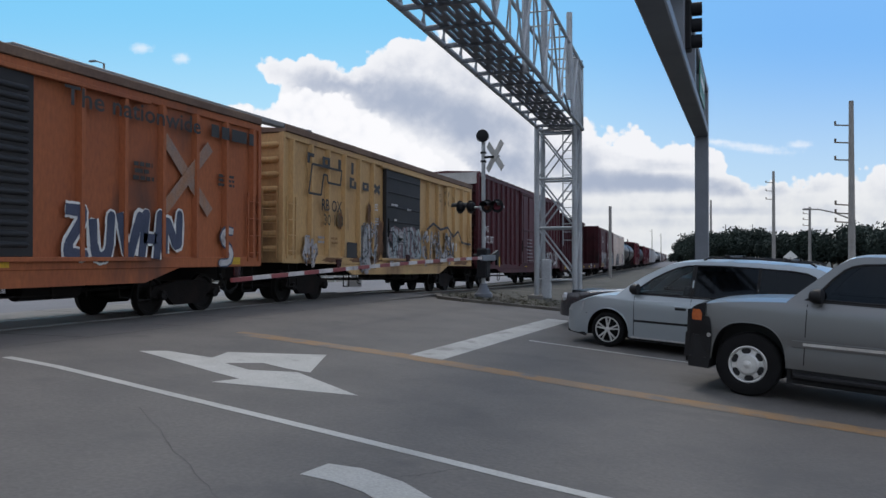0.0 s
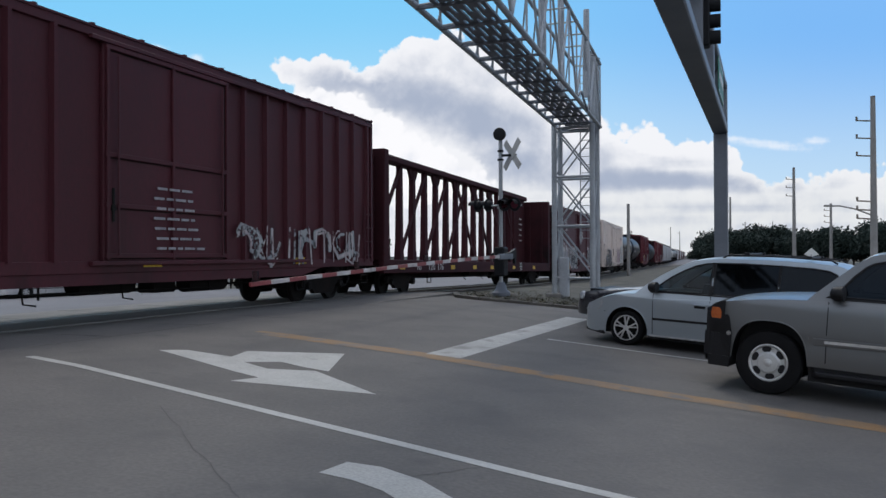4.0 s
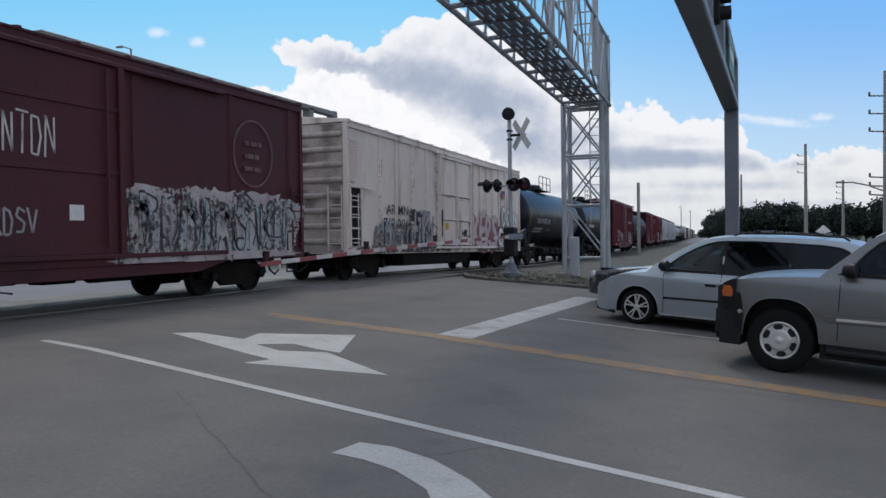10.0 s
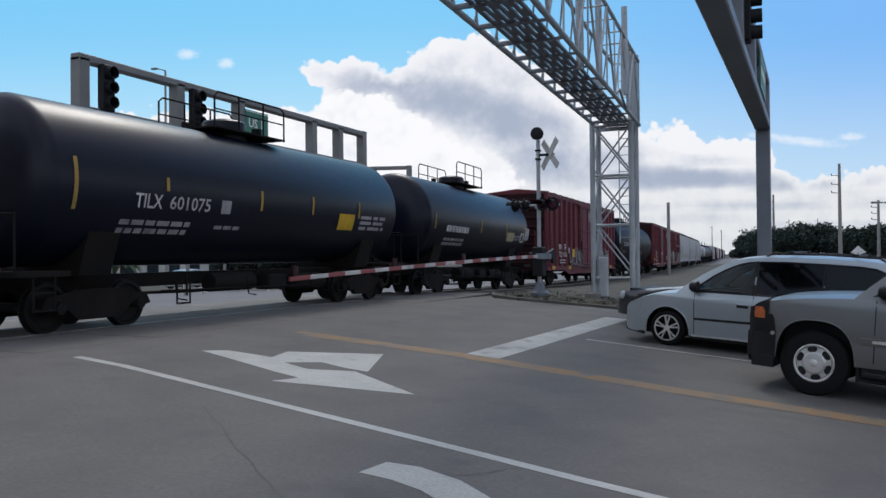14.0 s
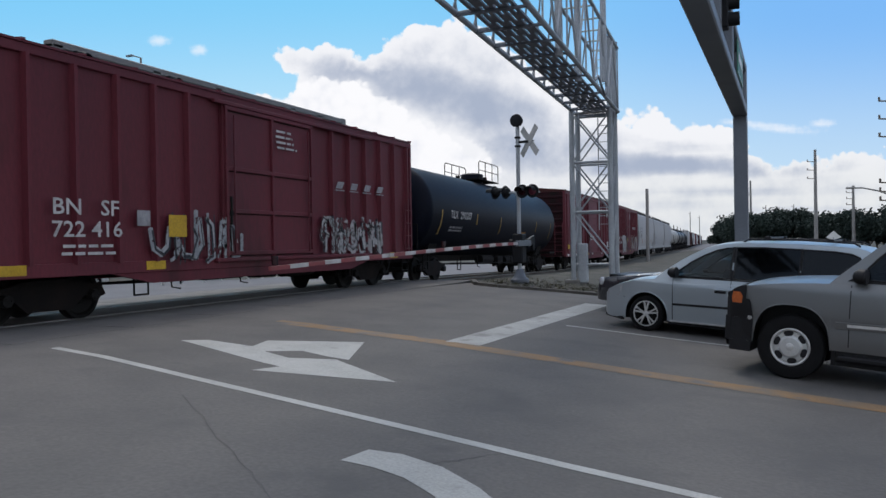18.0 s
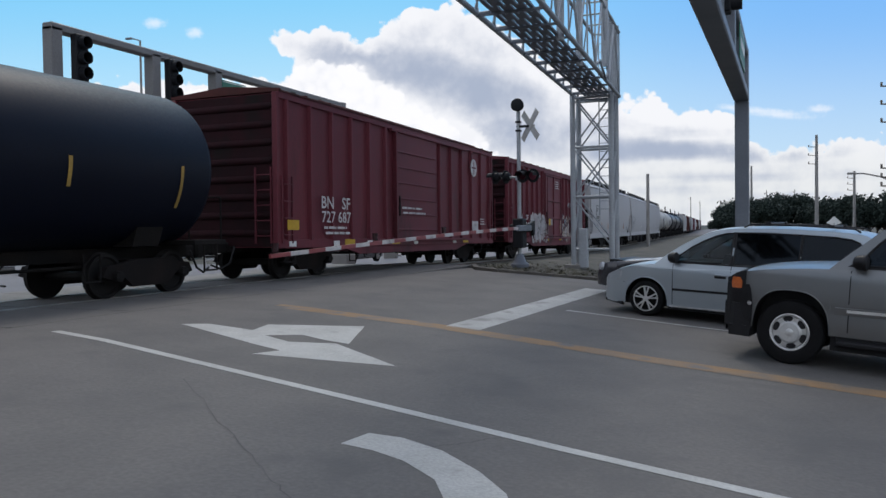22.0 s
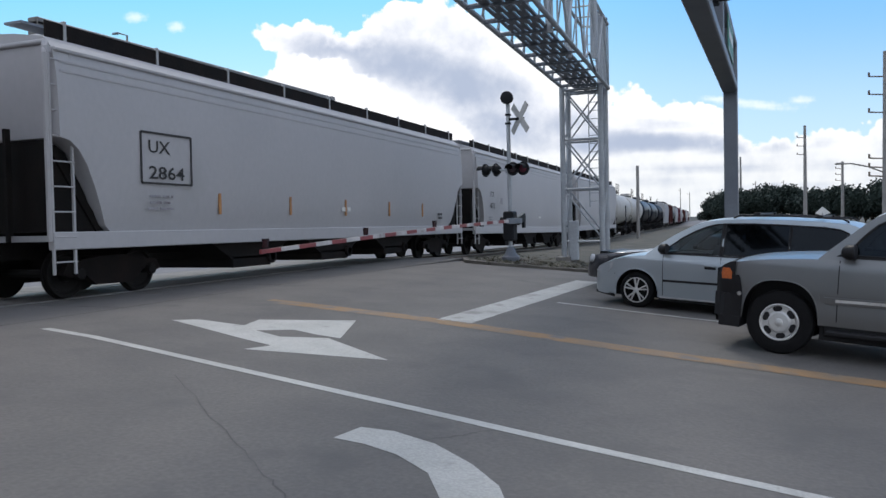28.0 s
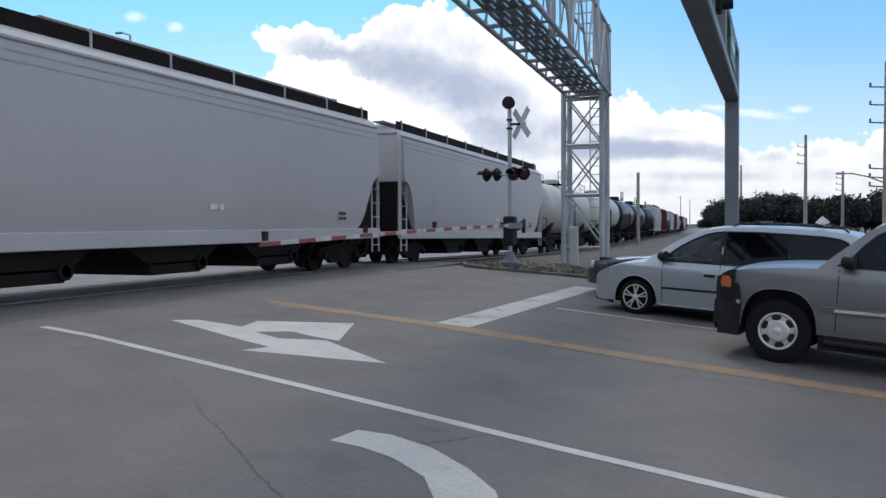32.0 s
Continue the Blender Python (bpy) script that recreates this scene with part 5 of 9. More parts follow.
def build_train():
    blk, wht, gry, drk = M["black_mark"], M["white_mark"], M["grey_mark"], M["door_black"]
    halo = spray("spray_halo", (0.5, 0.46, 0.46), (0.36, 0.29, 0.3), 0.4)
    cloud_grey = spray("spray_ash", (0.38, 0.39, 0.4), (0.22, 0.23, 0.25), 0.42)
    sea = spray("spray_slate", (0.22, 0.29, 0.32), (0.4, 0.43, 0.43), 0.42)
    pale = spray("spray_pale", (0.45, 0.44, 0.44), (0.3, 0.27, 0.28), 0.43)
    ink = spray("spray_ink", (0.02, 0.022, 0.03), (0.06, 0.055, 0.065), 0.41)
    grime = spray("grime", (0.05, 0.04, 0.035), (0.09, 0.07, 0.055), 0.47)

    # orange box car with black ribbed doors
    A, h, X = box_car("box_car", "weathered orange box car with a black ribbed door and graffiti", 1.1, 16.7, M["orange"], M["roof_rust"], 1.02, 4.38, posts=pitch_posts(15.6, 14, (5.8, 8.9)),
                      door=(5.85, 8.9), door_paint=M["door_black"], door_kind="ribs", low_sill=0.72, post_d=0.1, post_w=0.07)
    CARS.append(A)
    part("roof_edge", G().box(X - 0.02, X + 0.05, -h, h, 4.4, 4.57, 0.015), M["roof_rust"], A, "rusty roof edge")
    fit_text(A, "The nationwide", 9.5 - h, 13.2 - h, 3.82, 4.16, blk, X + 0.074)
    print_rows(A, 13.4 - h, 15.2 - h, 3.84, 4.2, 1, blk, X + 0.074, 2, 0.75, 0.5)
    g = G()
    for a in (-1, 1):
        g.beam((X + 0.02 + 0.003 * a, 12.1 - h, 2.9 - a * 0.72), (X + 0.02 + 0.003 * a, 13.6 - h, 2.9 + a * 0.72), 0.006, 0.26)
    part("emblem", g, mat("faded_grey", (0.27, 0.2, 0.17), (0.32, 0.17, 0.1), 0.75, 0, 3), A, "faded grey cross emblem")
    navy = mat("spray_navy", (0.03, 0.045, 0.09), (0.06, 0.07, 0.12), 0.6)
    graffiti(A, 9.4 - h, 12.7 - h, 1.15, 2.05, "ZUVHN", navy, M["sign_white"], X + 0.03, 0.2, 5, label="blue and white sprayed graffiti")
    graffiti(A, 13.85 - h, 14.55 - h, 1.05, 1.95, "S", wht, navy, X + 0.03, 0.14, 7, label="small sprayed tag")
    tags(A, h, X, 1.02, (14.3, 8.0, 4.0), None, 0.45)
    print_rows(A, 11.2 - h, 11.8 - h, 2.7, 3.1, 3, blk, X + 0.02, 4, 0.6, 0.2)
    print_rows(A, 13.85 - h, 14.5 - h, 2.8, 3.1, 3, blk, X + 0.02, 5, 0.6, 0.2)

    B, h, X = box_car("box_car", "yellow box car with a black plug door and black lettering", 17.77, 33.32, M["yellow"], M["roof_rust"], 1.05, 4.37, posts=pitch_posts(15.55, 15, (6.15, 9.4)),
                      door=(6.2, 9.35), door_paint=M["door_black"], door_kind="flat", low_sill=0.72, post_d=0.1, post_w=0.07)
    CARS.append(B)
    part("roof_edge", G().box(X - 0.02, X + 0.05, -h, h, 4.39, 4.58, 0.015), M["roof_rust"], B, "rusty roof edge")
    xm = X + 0.072
    for y0, y1, z0, z1, k in ((1.03, 1.39, 3.72, 4.0, "r"), (1.87, 2.31, 3.72, 4.0, "o"), (2.81, 2.96, 3.71, 4.03, "i"), (3.64, 3.79, 3.7, 4.05, "i"), (3.55, 3.98, 3.28, 3.6, "b"), (4.43, 4.86, 3.3, 3.55, "o"), (5.29, 5.7, 3.3, 3.55, "x")):
        g, a, b = G(), y0 - h, y1 - h
        if k == "i":
            g.box(xm, xm + 0.006, a, b, z0, z1)
        elif k == "r":
            g.box(xm, xm + 0.006, a, a + 0.13, z0, z1).box(xm, xm + 0.006, a + 0.13, b, z1 - 0.1, z1)
        elif k == "x":
            for q in (-1, 1):
                g.beam((xm + 0.002 * q, a, (z0 + z1) / 2 - q * 0.12), (xm + 0.002 * q, b, (z0 + z1) / 2 + q * 0.12), 0.006, 0.13)
        else:
            g.box(xm, xm + 0.006, a, a + 0.14, z0, z1).box(xm, xm + 0.006, b - 0.14, b, z0, z1 if k == "o" else z1 - 0.1).box(xm, xm + 0.006, a + 0.14, b - 0.14, z0, z0 + 0.08).box(xm, xm + 0.006, a + 0.14, b - 0.14, z1 - 0.08, z1)
        part("emblem", g, blk, B)
    g = G()
    loop = [(1.12, 2.92), (1.3, 3.72), (3.04, 3.72), (2.95, 3.3), (2.2, 3.3), (2.15, 3.5), (1.95, 3.5), (1.8, 2.92)]
    for a, b in zip(loop, loop[1:] + loop[:1]):
        g.beam((xm, a[0] - h, a[1]), (xm, b[0] - h, b[1]), 0.008, 0.06)
    part("emblem", g, blk, B, "black angular outline emblem")
    fit_text(B, "RB OX", 1.85 - h, 3.05 - h, 2.5, 2.83, blk, X + 0.074)
    fit_text(B, "30 153", 1.97 - h, 3.15 - h, 2.1, 2.42, mat("worn_black", (0.05, 0.04, 0.03), (0.25, 0.18, 0.08), 0.8, 0, 5), X + 0.074)
    patch(B, 3.5 - h, 4.18 - h, 1.22, 1.68, blk, X + 0.02)
    for y in (1.05, 1.7, 2.5, 4.6):
        print_rows(B, y - h, y + 0.4 - h, 1.6, 1.85, 2, gry if y < 2 else mat("faded_rust", (0.36, 0.2, 0.08), None, 0.8), X + 0.02, int(y * 9), 0.5, 0.2)
    blot(B, 4.3 - h, 4.9 - h, 0.75, 2.3, cloud_grey, X + 0.03, 3, 0.4)
    tag_wall(B, 4.3 - h, 5.5 - h, 0.82, 2.35, [(pale, 0.3, 0.8, 0.05), (grime, 0.1, 0.6, 0.05), (cloud_grey, 0.12, 0.5, 0.06)], X + 0.075, 4, letters=2)
    rust_dark = mat("rust_dark", (0.09, 0.05, 0.03), (0.16, 0.08, 0.04), 0.9, 0, 4)
    tag_wall(B, 0.85 - h, 1.6 - h, 0.95, 1.75, [(rust_dark, 0.14, 0.6, 0.03), (pale, 0.14, 0.8, 0.04)], X + 0.075, 14, "small pale sprayed tag", 1)
    blot(B, 6.5 - h, 9.4 - h, 1.05, 2.35, mat("spray_mauve", (0.2, 0.13, 0.14), (0.12, 0.08, 0.09), 0.75, 0, 2), X + 0.07, 6, 0.3, 0.1)
    tag_wall(B, 6.3 - h, 9.3 - h, 1.1, 2.25, [(pale, 0.26, 0.75, 0.05), (sea, 0.14, 0.35, 0.06), (ink, 0.05, 0.5, 0.04)], X + 0.08, 2, letters=4)
    tag_wall(B, 9.6 - h, 13.2 - h, 1.12, 2.35, [(ink, 0.2, 0.5, 0.03), (pale, 0.22, 0.8, 0.04), (ink, 0.05, 0.7, 0.06)], X + 0.075, 8, letters=4)
    g = G()
    tr = [(9.9, 2.35), (10.6, 2.62), (11.4, 2.42), (12.2, 2.55), (12.9, 2.2), (13.5, 2.45), (14.0, 2.0), (15.2, 1.95)]
    for a, b in zip(tr, tr[1:]):
        g.beam((X + 0.09, a[0] - h, a[1]), (X + 0.09, b[0] - h, b[1]), 0.006, 0.09)
    part("graffiti", g, ink, B, "trailing black sprayed stroke")
    fade = mat("faded_black", (0.16, 0.11, 0.05), (0.3, 0.2, 0.09), 0.8, 0, 5)
    for s, y0, y1, z0 in (("next", 11.22, 11.68, 3.7), ("load", 11.22, 11.68, 3.5), ("any", 12.95, 13.4, 3.68), ("road", 12.95, 13.46, 3.5)):
        fit_text(B, s, y0 - h, y1 - h, z0, z0 + 0.16, fade, X + 0.02)
    g = G()
    for s in (-1, 1):
        g.beam((X + 0.02 + 0.002 * s, 12.04 - h, 3.7 - s * 0.28), (X + 0.02 + 0.002 * s, 12.57 - h, 3.7 + s * 0.28), 0.006, 0.1)
    part("emblem", g, fade, B)
    patch(B, 12.96 - h, 13.47 - h, 1.63, 1.96, M["sign_white"], X + 0.03)
    print_rows(B, 13.0 - h, 13.42 - h, 1.68, 1.92, 2, blk, X + 0.037, 3, 0.6, 0.2)
    for y0, y1, z0 in ((6.6, 7.2, 3.0), (8.0, 8.4, 2.92), (6.9, 7.1, 2.5)):
        print_rows(B, y0 - h, y1 - h, z0, z0 + 0.12, 1, wht, X + 0.07, int(y0 * 7), 0.6, 0.25)
    for y, z in ((5.4, 2.75), (5.45, 2.3), (5.35, 1.95)):
        print_rows(B, y - h, y + 0.3 - h, z, z + 0.25, 3, wht, X + 0.02, int(z * 9), 0.6, 0.12)

    rust = mat("rust_stain", (0.2, 0.1, 0.045), (0.11, 0.06, 0.035), 0.9, 0, 4)
    for y0, y1, z0, z1, k in ((2.0, 3.3, 1.06, 1.22, 1), (3.6, 6.1, 1.05, 1.3, 2), (5.6, 6.15, 1.2, 2.6, 3), (9.5, 12.0, 1.06, 1.2, 4), (13.0, 15.2, 1.06, 1.3, 5), (2.9, 3.25, 2.0, 2.6, 6), (4.9, 5.2, 2.2, 3.0, 7)):
        blot(B, y0 - h, y1 - h, z0, z1, rust, X + 0.0155, k, 0.6, name="stain", label="rusty stain")

    C, h, X = box_car("box_car", "dark maroon box car with white lettering and a panelled door", 34.3, 52.67, M["maroon"], M["maroon"], 0.95, 5.22, crown=0.14, posts=pitch_posts(18.37, 20, (7.5, 11.2)), post_d=0.08, post_w=0.06,
                      door=(7.57, 11.2), door_kind="panel", end_top=M["silver"], end_paint=M["grimy_end"])
    CARS.append(C)
    fit_text(C, "NS", 0.86 - h, 1.36 - h, 2.62, 2.92, wht, X + 0.055)
    fit_text(C, "472 007", 0.8 - h, 2.22 - h, 2.12, 2.46, wht, X + 0.055)
    print_rows(C, 0.85 - h, 2.11 - h, 1.27, 1.56, 2, wht, X + 0.055, 5, 0.45)
    print_rows(C, 8.75 - h, 10.3 - h, 1.36, 2.7, 7, gry, X + 0.095, 6, 0.25)
    tag_wall(C, 11.4 - h, 17.6 - h, 1.0, 1.95, [(cloud_grey, 0.16, 0.55, 0.05), (halo, 0.08, 0.4, 0.05)], X + 0.055, 3, letters=7)
    tags(C, h, X, 1.0, (0.2,), 1.65, 0.2, 0.21)
    tags(C, h, X, 1.0, (0.8, 8.6, 14.0), None, 0.5)
    part("reflector", G().box(X + 0.055, X + 0.06, 3.16 - h, 3.29 - h, 1.04, 1.51), M["yellow_tag"], C)

    centre_beam()

    E, h, X = box_car("box_car", "smooth dark maroon box car with graffiti along its lower side", 78.04, 93.25, M["maroon"], M["maroon"], 0.8, 4.5, posts=(0.5, 5.6, 9.5, 12.4, 14.7), post_d=0.02,
                      door=(5.97, 9.18), door_kind="plain", end_paint=M["grimy_end"])
    CARS.append(E)
    for z in (2.38, 3.5):
        part("door_bar", G().box(X + 0.03, X + 0.06, 6.05 - h, 9.1 - h, z, z + 0.08, 0.01), M["maroon"], E)
    for y in (6.0, 9.0):
        part("door_post", G().box(X + 0.03, X + 0.1, y - h, y + 0.14 - h, 0.98, 4.3, 0.01), M["maroon"], E)
    part("lock_rod", G().cyl((X + 0.11, 8.7 - h, 1.1), (X + 0.11, 8.7 - h, 4.2), 0.03, n=6), M["maroon"], E)
    fit_text(E, "782144", 0.79 - h, 2.24 - h, 1.9, 2.15, wht, X + 0.02)
    fit_text(E, "M    P", 1.0 - h, 1.96 - h, 2.2, 2.45, wht, X + 0.02)
    scrawl(E, 1.62 - h, 2.25 - h, 3.5, 3.8, "WES", wht, X + 0.02, 0.03, 2)
    scrawl(E, 1.66 - h, 2.25 - h, 3.16, 3.42, "SUV", wht, X + 0.02, 0.03, 3)
    scrawl(E, 6.4 - h, 7.7 - h, 2.6, 3.25, "VNTDN", wht, X + 0.04, 0.035, 4)
    scrawl(E, 6.45 - h, 7.3 - h, 1.35, 1.75, "RDSV", gry, X + 0.04, 0.04, 5)
    patch(E, 7.9 - h, 8.2 - h, 1.58, 1.84, M["sign_white"], X + 0.045)
    cream = mat("spray_cream", (0.42, 0.37, 0.28), (0.4, 0.26, 0.13), 0.7, 0, 1.2)
    blot(E, 0.02 - h, 3.2 - h, 0.8, 1.2, cream, X + 0.014, 3, 0.15, label="cream sprayed strip")
    graffiti(E, 0.15 - h, 3.1 - h, 0.84, 1.16, "SCUSCZ", mat("spray_ochre", (0.4, 0.23, 0.07), None, 0.7), cream, X + 0.02, 0.07, 13)
    patch(E, 0.71 - h, 2.3 - h, 1.22, 1.86, cloud_grey, X + 0.024)
    blot(E, 0.02 - h, 3.0 - h, 1.15, 2.2, halo, X + 0.014, 29, 0.3, 0.2, n=70)
    tag_wall(E, 0.1 - h, 3.0 - h, 1.1, 2.1, [(pale, 0.12, 0.5, 0.05), (ink, 0.05, 0.5, 0.05)], X + 0.016, 31, letters=3)
    patch(E, 0.71 - h, 2.3 - h, 1.3, 1.84, M["grey_mark"], X + 0.028, label="grey painted-over panel")
    blot(E, 2.9 - h, 5.9 - h, 0.78, 2.15, halo, X + 0.0142, 9, 0.22, 0.22, n=90)
    tag_wall(E, 3.0 - h, 5.8 - h, 0.85, 2.1, [(sea, 0.3, 0.6, 0.05), (pale, 0.16, 0.7, 0.05), (ink, 0.08, 0.6, 0.05)], X + 0.02, 11, letters=4)
    scrawl(E, 3.5 - h, 4.7 - h, 1.2, 1.6, "WED", ink, X + 0.045, 0.08, 6)
    blot(E, 8.85 - h, 15.05 - h, 0.8, 2.25, halo, X + 0.014, 19, 0.12, 0.16, n=150)
    graffiti(E, 9.3 - h, 14.7 - h, 0.95, 2.1, "SUNASWM", pale, ink, X + 0.02, 0.22, 12, edge_w=1.5, jitter=0.1)
    tag_wall(E, 9.1 - h, 14.9 - h, 0.9, 2.1, [(sea, 0.12, 0.5, 0.05), (pale, 0.08, 0.4, 0.06), (ink, 0.04, 0.6, 0.06)], X + 0.04, 13, letters=8)
    blot(E, 8.6 - h, 15.1 - h, 0.79, 0.98, halo, X + 0.052, 23, 0.3, label="flaking pale strip", n=80)
    ring = mat("faded_ring", (0.2, 0.11, 0.11), (0.11, 0.05, 0.055), 0.7, 0, 4)
    g = G()
    for i in range(28):
        a0, a1 = 2 * math.pi * i / 28, 2 * math.pi * (i + 1) / 28
        g.beam((X + 0.016, 13.15 - h + 0.74 * math.cos(a0), 3.15 + 0.74 * math.sin(a0)), (X + 0.016, 13.15 - h + 0.74 * math.cos(a1), 3.15 + 0.74 * math.sin(a1)), 0.006, 0.045)
    part("emblem", g, ring, E, "faded round emblem ring")
    print_rows(E, 12.8 - h, 13.5 - h, 2.75, 3.6, 3, ring, X + 0.014, 21, 0.35)

    F, h, X = box_car("refrigerator_car", "dirty white refrigerator car with graffiti and black numbers", 95.62, 112.53, M["reefer"], M["reefer"], 0.78, 4.45, posts=(2.0, 3.2, 4.4, 5.6, 10.4, 11.2, 12.0, 12.8, 13.7, 14.6, 15.5), post_w=0.05, post_d=0.06, drop_sill=False,
                      door=(6.6, 10.0), door_kind="panel", end_paint=mat("reefer_grimy_end", (0.6, 0.53, 0.49), (0.36, 0.31, 0.28), 0.8, 0, 0.9, 12, 0.05, 0.4, (0.16, 0.13, 0.12), 0.52, 0.9))
    CARS.append(F)
    fit_text(F, "AR MN", 2.35 - h, 3.97 - h, 1.97, 2.28, blk, X + 0.035)
    fit_text(F, "762 294", 2.17 - h, 4.0 - h, 1.53, 1.86, blk, X + 0.035)
    lou = part("louvre", G().box(X + 0.0, X + 0.012, 0.02 - h, 0.5 - h, 2.8, 4.05), M["reefer"], F, "louvred vent for the cooling unit")
    for i in range(14):
        part("louvre_slat", G().box(X + 0.012, X + 0.035, 0.04 - h, 0.48 - h, 2.84 + i * 0.085, 2.885 + i * 0.085), M["reefer"], lou)
    # no real hollow: a flat black plate colours in the recess's shade
    part("machine_recess", G().box(X + 0.005, X + 0.02, 0.05 - h, 0.7 - h, 1.0, 2.65), M["under"], F, "black plate for the shade inside the machinery recess")
    part("recess_frame", G().box(X, X + 0.06, -0.02 - h + 0.02, 0.06 - h, 0.9, 2.7).box(X, X + 0.06, 0.68 - h, 0.76 - h, 0.9, 2.7).box(X, X + 0.06, 0.06 - h, 1.6 - h, 2.64, 2.72), M["reefer"], F)
    for i in range(5):
        part("recess_rung", G().cyl((X + 0.04, 0.06 - h, 1.2 + i * 0.3), (X + 0.04, 0.68 - h, 1.2 + i * 0.3), 0.016, n=6), M["reefer"], F)
    plum = mat("spray_plum", (0.2, 0.06, 0.08), (0.3, 0.15, 0.16), 0.7, 0, 2.5)
    rose = mat("spray_rose", (0.48, 0.36, 0.37), (0.55, 0.46, 0.46), 0.7)
    blot(F, 10.0 - h, 13.6 - h, 0.85, 2.05, plum, X + 0.032, 4, 0.3, 0.12, n=70, label="plum sprayed patch")
    graffiti(F, 10.15 - h, 13.3 - h, 0.95, 2.25, "KERS", rose, grime, X + 0.036, 0.27, 3, None, "pale pink sprayed letters", 0.02, plum, 1.22)
    graffiti(F, 13.95 - h, 16.15 - h, 1.9, 2.65, "DOIN", M["sign_white"], blk, X + 0.05, 0.15, 15, None, "white bubble letters edged in black", 0.03)
    graffiti(F, 13.35 - h, 16.35 - h, 1.0, 1.78, "GOOD", M["sign_white"], blk, X + 0.05, 0.17, 16, None, "white bubble letters edged in black", 0.04)
    blot(F, 4.1 - h, 5.1 - h, 1.6, 2.15, ink, X + 0.03, 8, 0.8, 0.55, n=60, label="spiky black sprayed backing")
    graffiti(F, 1.6 - h, 4.1 - h, 0.88, 1.42, "HWIEAY", halo, ink, X + 0.036, 0.1, 17, None, "pale spiky letters edged in black", 0.14)
    graffiti(F, 4.1 - h, 6.1 - h, 0.88, 1.95, "NZKH", halo, ink, X + 0.036, 0.14, 27, None, "pale spiky letters edged in black", 0.14)
    tag_wall(F, 1.7 - h, 6.3 - h, 0.84, 1.75, [(cloud_grey, 0.16, 0.5, 0.05), (pale, 0.1, 0.4, 0.05), (ink, 0.05, 0.6, 0.06)], X + 0.055, 57, letters=7)
    for y0, y1, z1, k in ((0.1, 5.8, 1.0, 41), (5.6, 10.4, 1.15, 42), (10.2, 16.8, 0.95, 43)):
        blot(F, y0 - h, y1 - h, 0.77, z1, grime, X + 0.063, k, 0.5, 0.3, name="stain", label="black grime along the sill", n=90)
    for y in (2.0, 4.4, 6.5, 10.1, 13.7, 15.5):
        blot(F, y - 0.12 - h, y + 0.14 - h, 1.1, 4.2, spray("rust_streak", (0.4, 0.29, 0.22), (0.5, 0.4, 0.33), 0.55), X + 0.0125, int(y * 7), 0.5, name="stain", label="faint rust streak")
    sh = [(14.0, 3.42), (14.45, 3.42), (14.45, 3.25), (14.4, 3.1), (14.22, 3.02), (14.05, 3.1), (14.0, 3.25)]
    part("emblem", G().prism([(y - h, z) for y, z in sh], 0, X + 0.03, X + 0.036), mat("emblem_red", (0.4, 0.14, 0.13), None, 0.6), F, "faded shield emblem")
    patch(F, 14.0 - h, 14.45 - h, 3.28, 3.42, mat("emblem_blue", (0.04, 0.06, 0.15), None, 0.6), X + 0.037, "emblem")
    print_rows(F, 14.9 - h, 15.75 - h, 3.13, 3.42, 2, gry, X + 0.033, 18, 0.5)
    patch(F, 5.14 - h, 5.82 - h, 1.68, 2.2, gry, X + 0.03)
    patch(F, 7.23 - h, 7.53 - h, 1.59, 1.84, M["yellow_tag"], X + 0.04, "reflector", "yellow tag plate")
    for y0, z0 in ((7.4, 2.75), (8.7, 2.72), (6.15, 3.05), (6.2, 3.6)):
        print_rows(F, y0 - h, y0 + 0.4 - h, z0, z0 + 0.2, 3, gry, X + 0.038, int(y0 * 11), 0.4, 0.2)
    for y0, y1, z0, z1, k in ((5.9, 7.0, 0.8, 1.25, 1), (9.5, 10.2, 0.82, 1.5, 2), (6.75, 7.0, 1.2, 2.2, 3), (9.7, 9.95, 1.3, 2.1, 4), (4.9, 5.9, 0.8, 1.05, 5)):
        blot(F, y0 - h, y1 - h, z0, z1, grime, X + 0.037, k, 0.5, name="stain", label="black grime")
    scrawl(F, 9.0 - h, 9.6 - h, 1.35, 1.6, "HR", ink, X + 0.04, 0.09, 8)
    part("lock_rod", G().cyl((X + 0.12, 8.3 - h, 1.4), (X + 0.12, 8.3 - h, 4.1), 0.025, n=6).beam((X + 0.12, 8.3 - h, 1.4), (X + 0.12, 8.7 - h, 1.3), 0.04), M["reefer"], F)
    part("fuel_tank", G().box(0.4, 1.35, 4.0 - h, 10.2 - h, 0.35, 0.8, 0.06), M["under"], F)

    dull_tag = M["dull_tag"]
    Gt, h, r, zc = tank_car("tank_car", "glossy black tank car with white lettering", 113.7, 126.9, M["tank_black"], bands=False)
    CARS.append(Gt)
    tank_fit(Gt, r, zc, "TILX", 2.35 - h, 3.03 - h, 2.16, 2.42, wht)
    tank_fit(Gt, r, zc, "601075", 3.22 - h, 4.36 - h, 2.16, 2.42, wht)
    tank_print(Gt, r, zc, 2.1 - h, 3.9 - h, 1.7, 2.0, 2, gry, 32)
    tank_print(Gt, r, zc, 4.63 - h, 5.44 - h, 1.83, 1.95, 1, gry, 33)
    tank_box(Gt, r, zc, 4.7 - h, 5.0 - h, 2.15, 2.42, gry, "placard", "small grey placard")
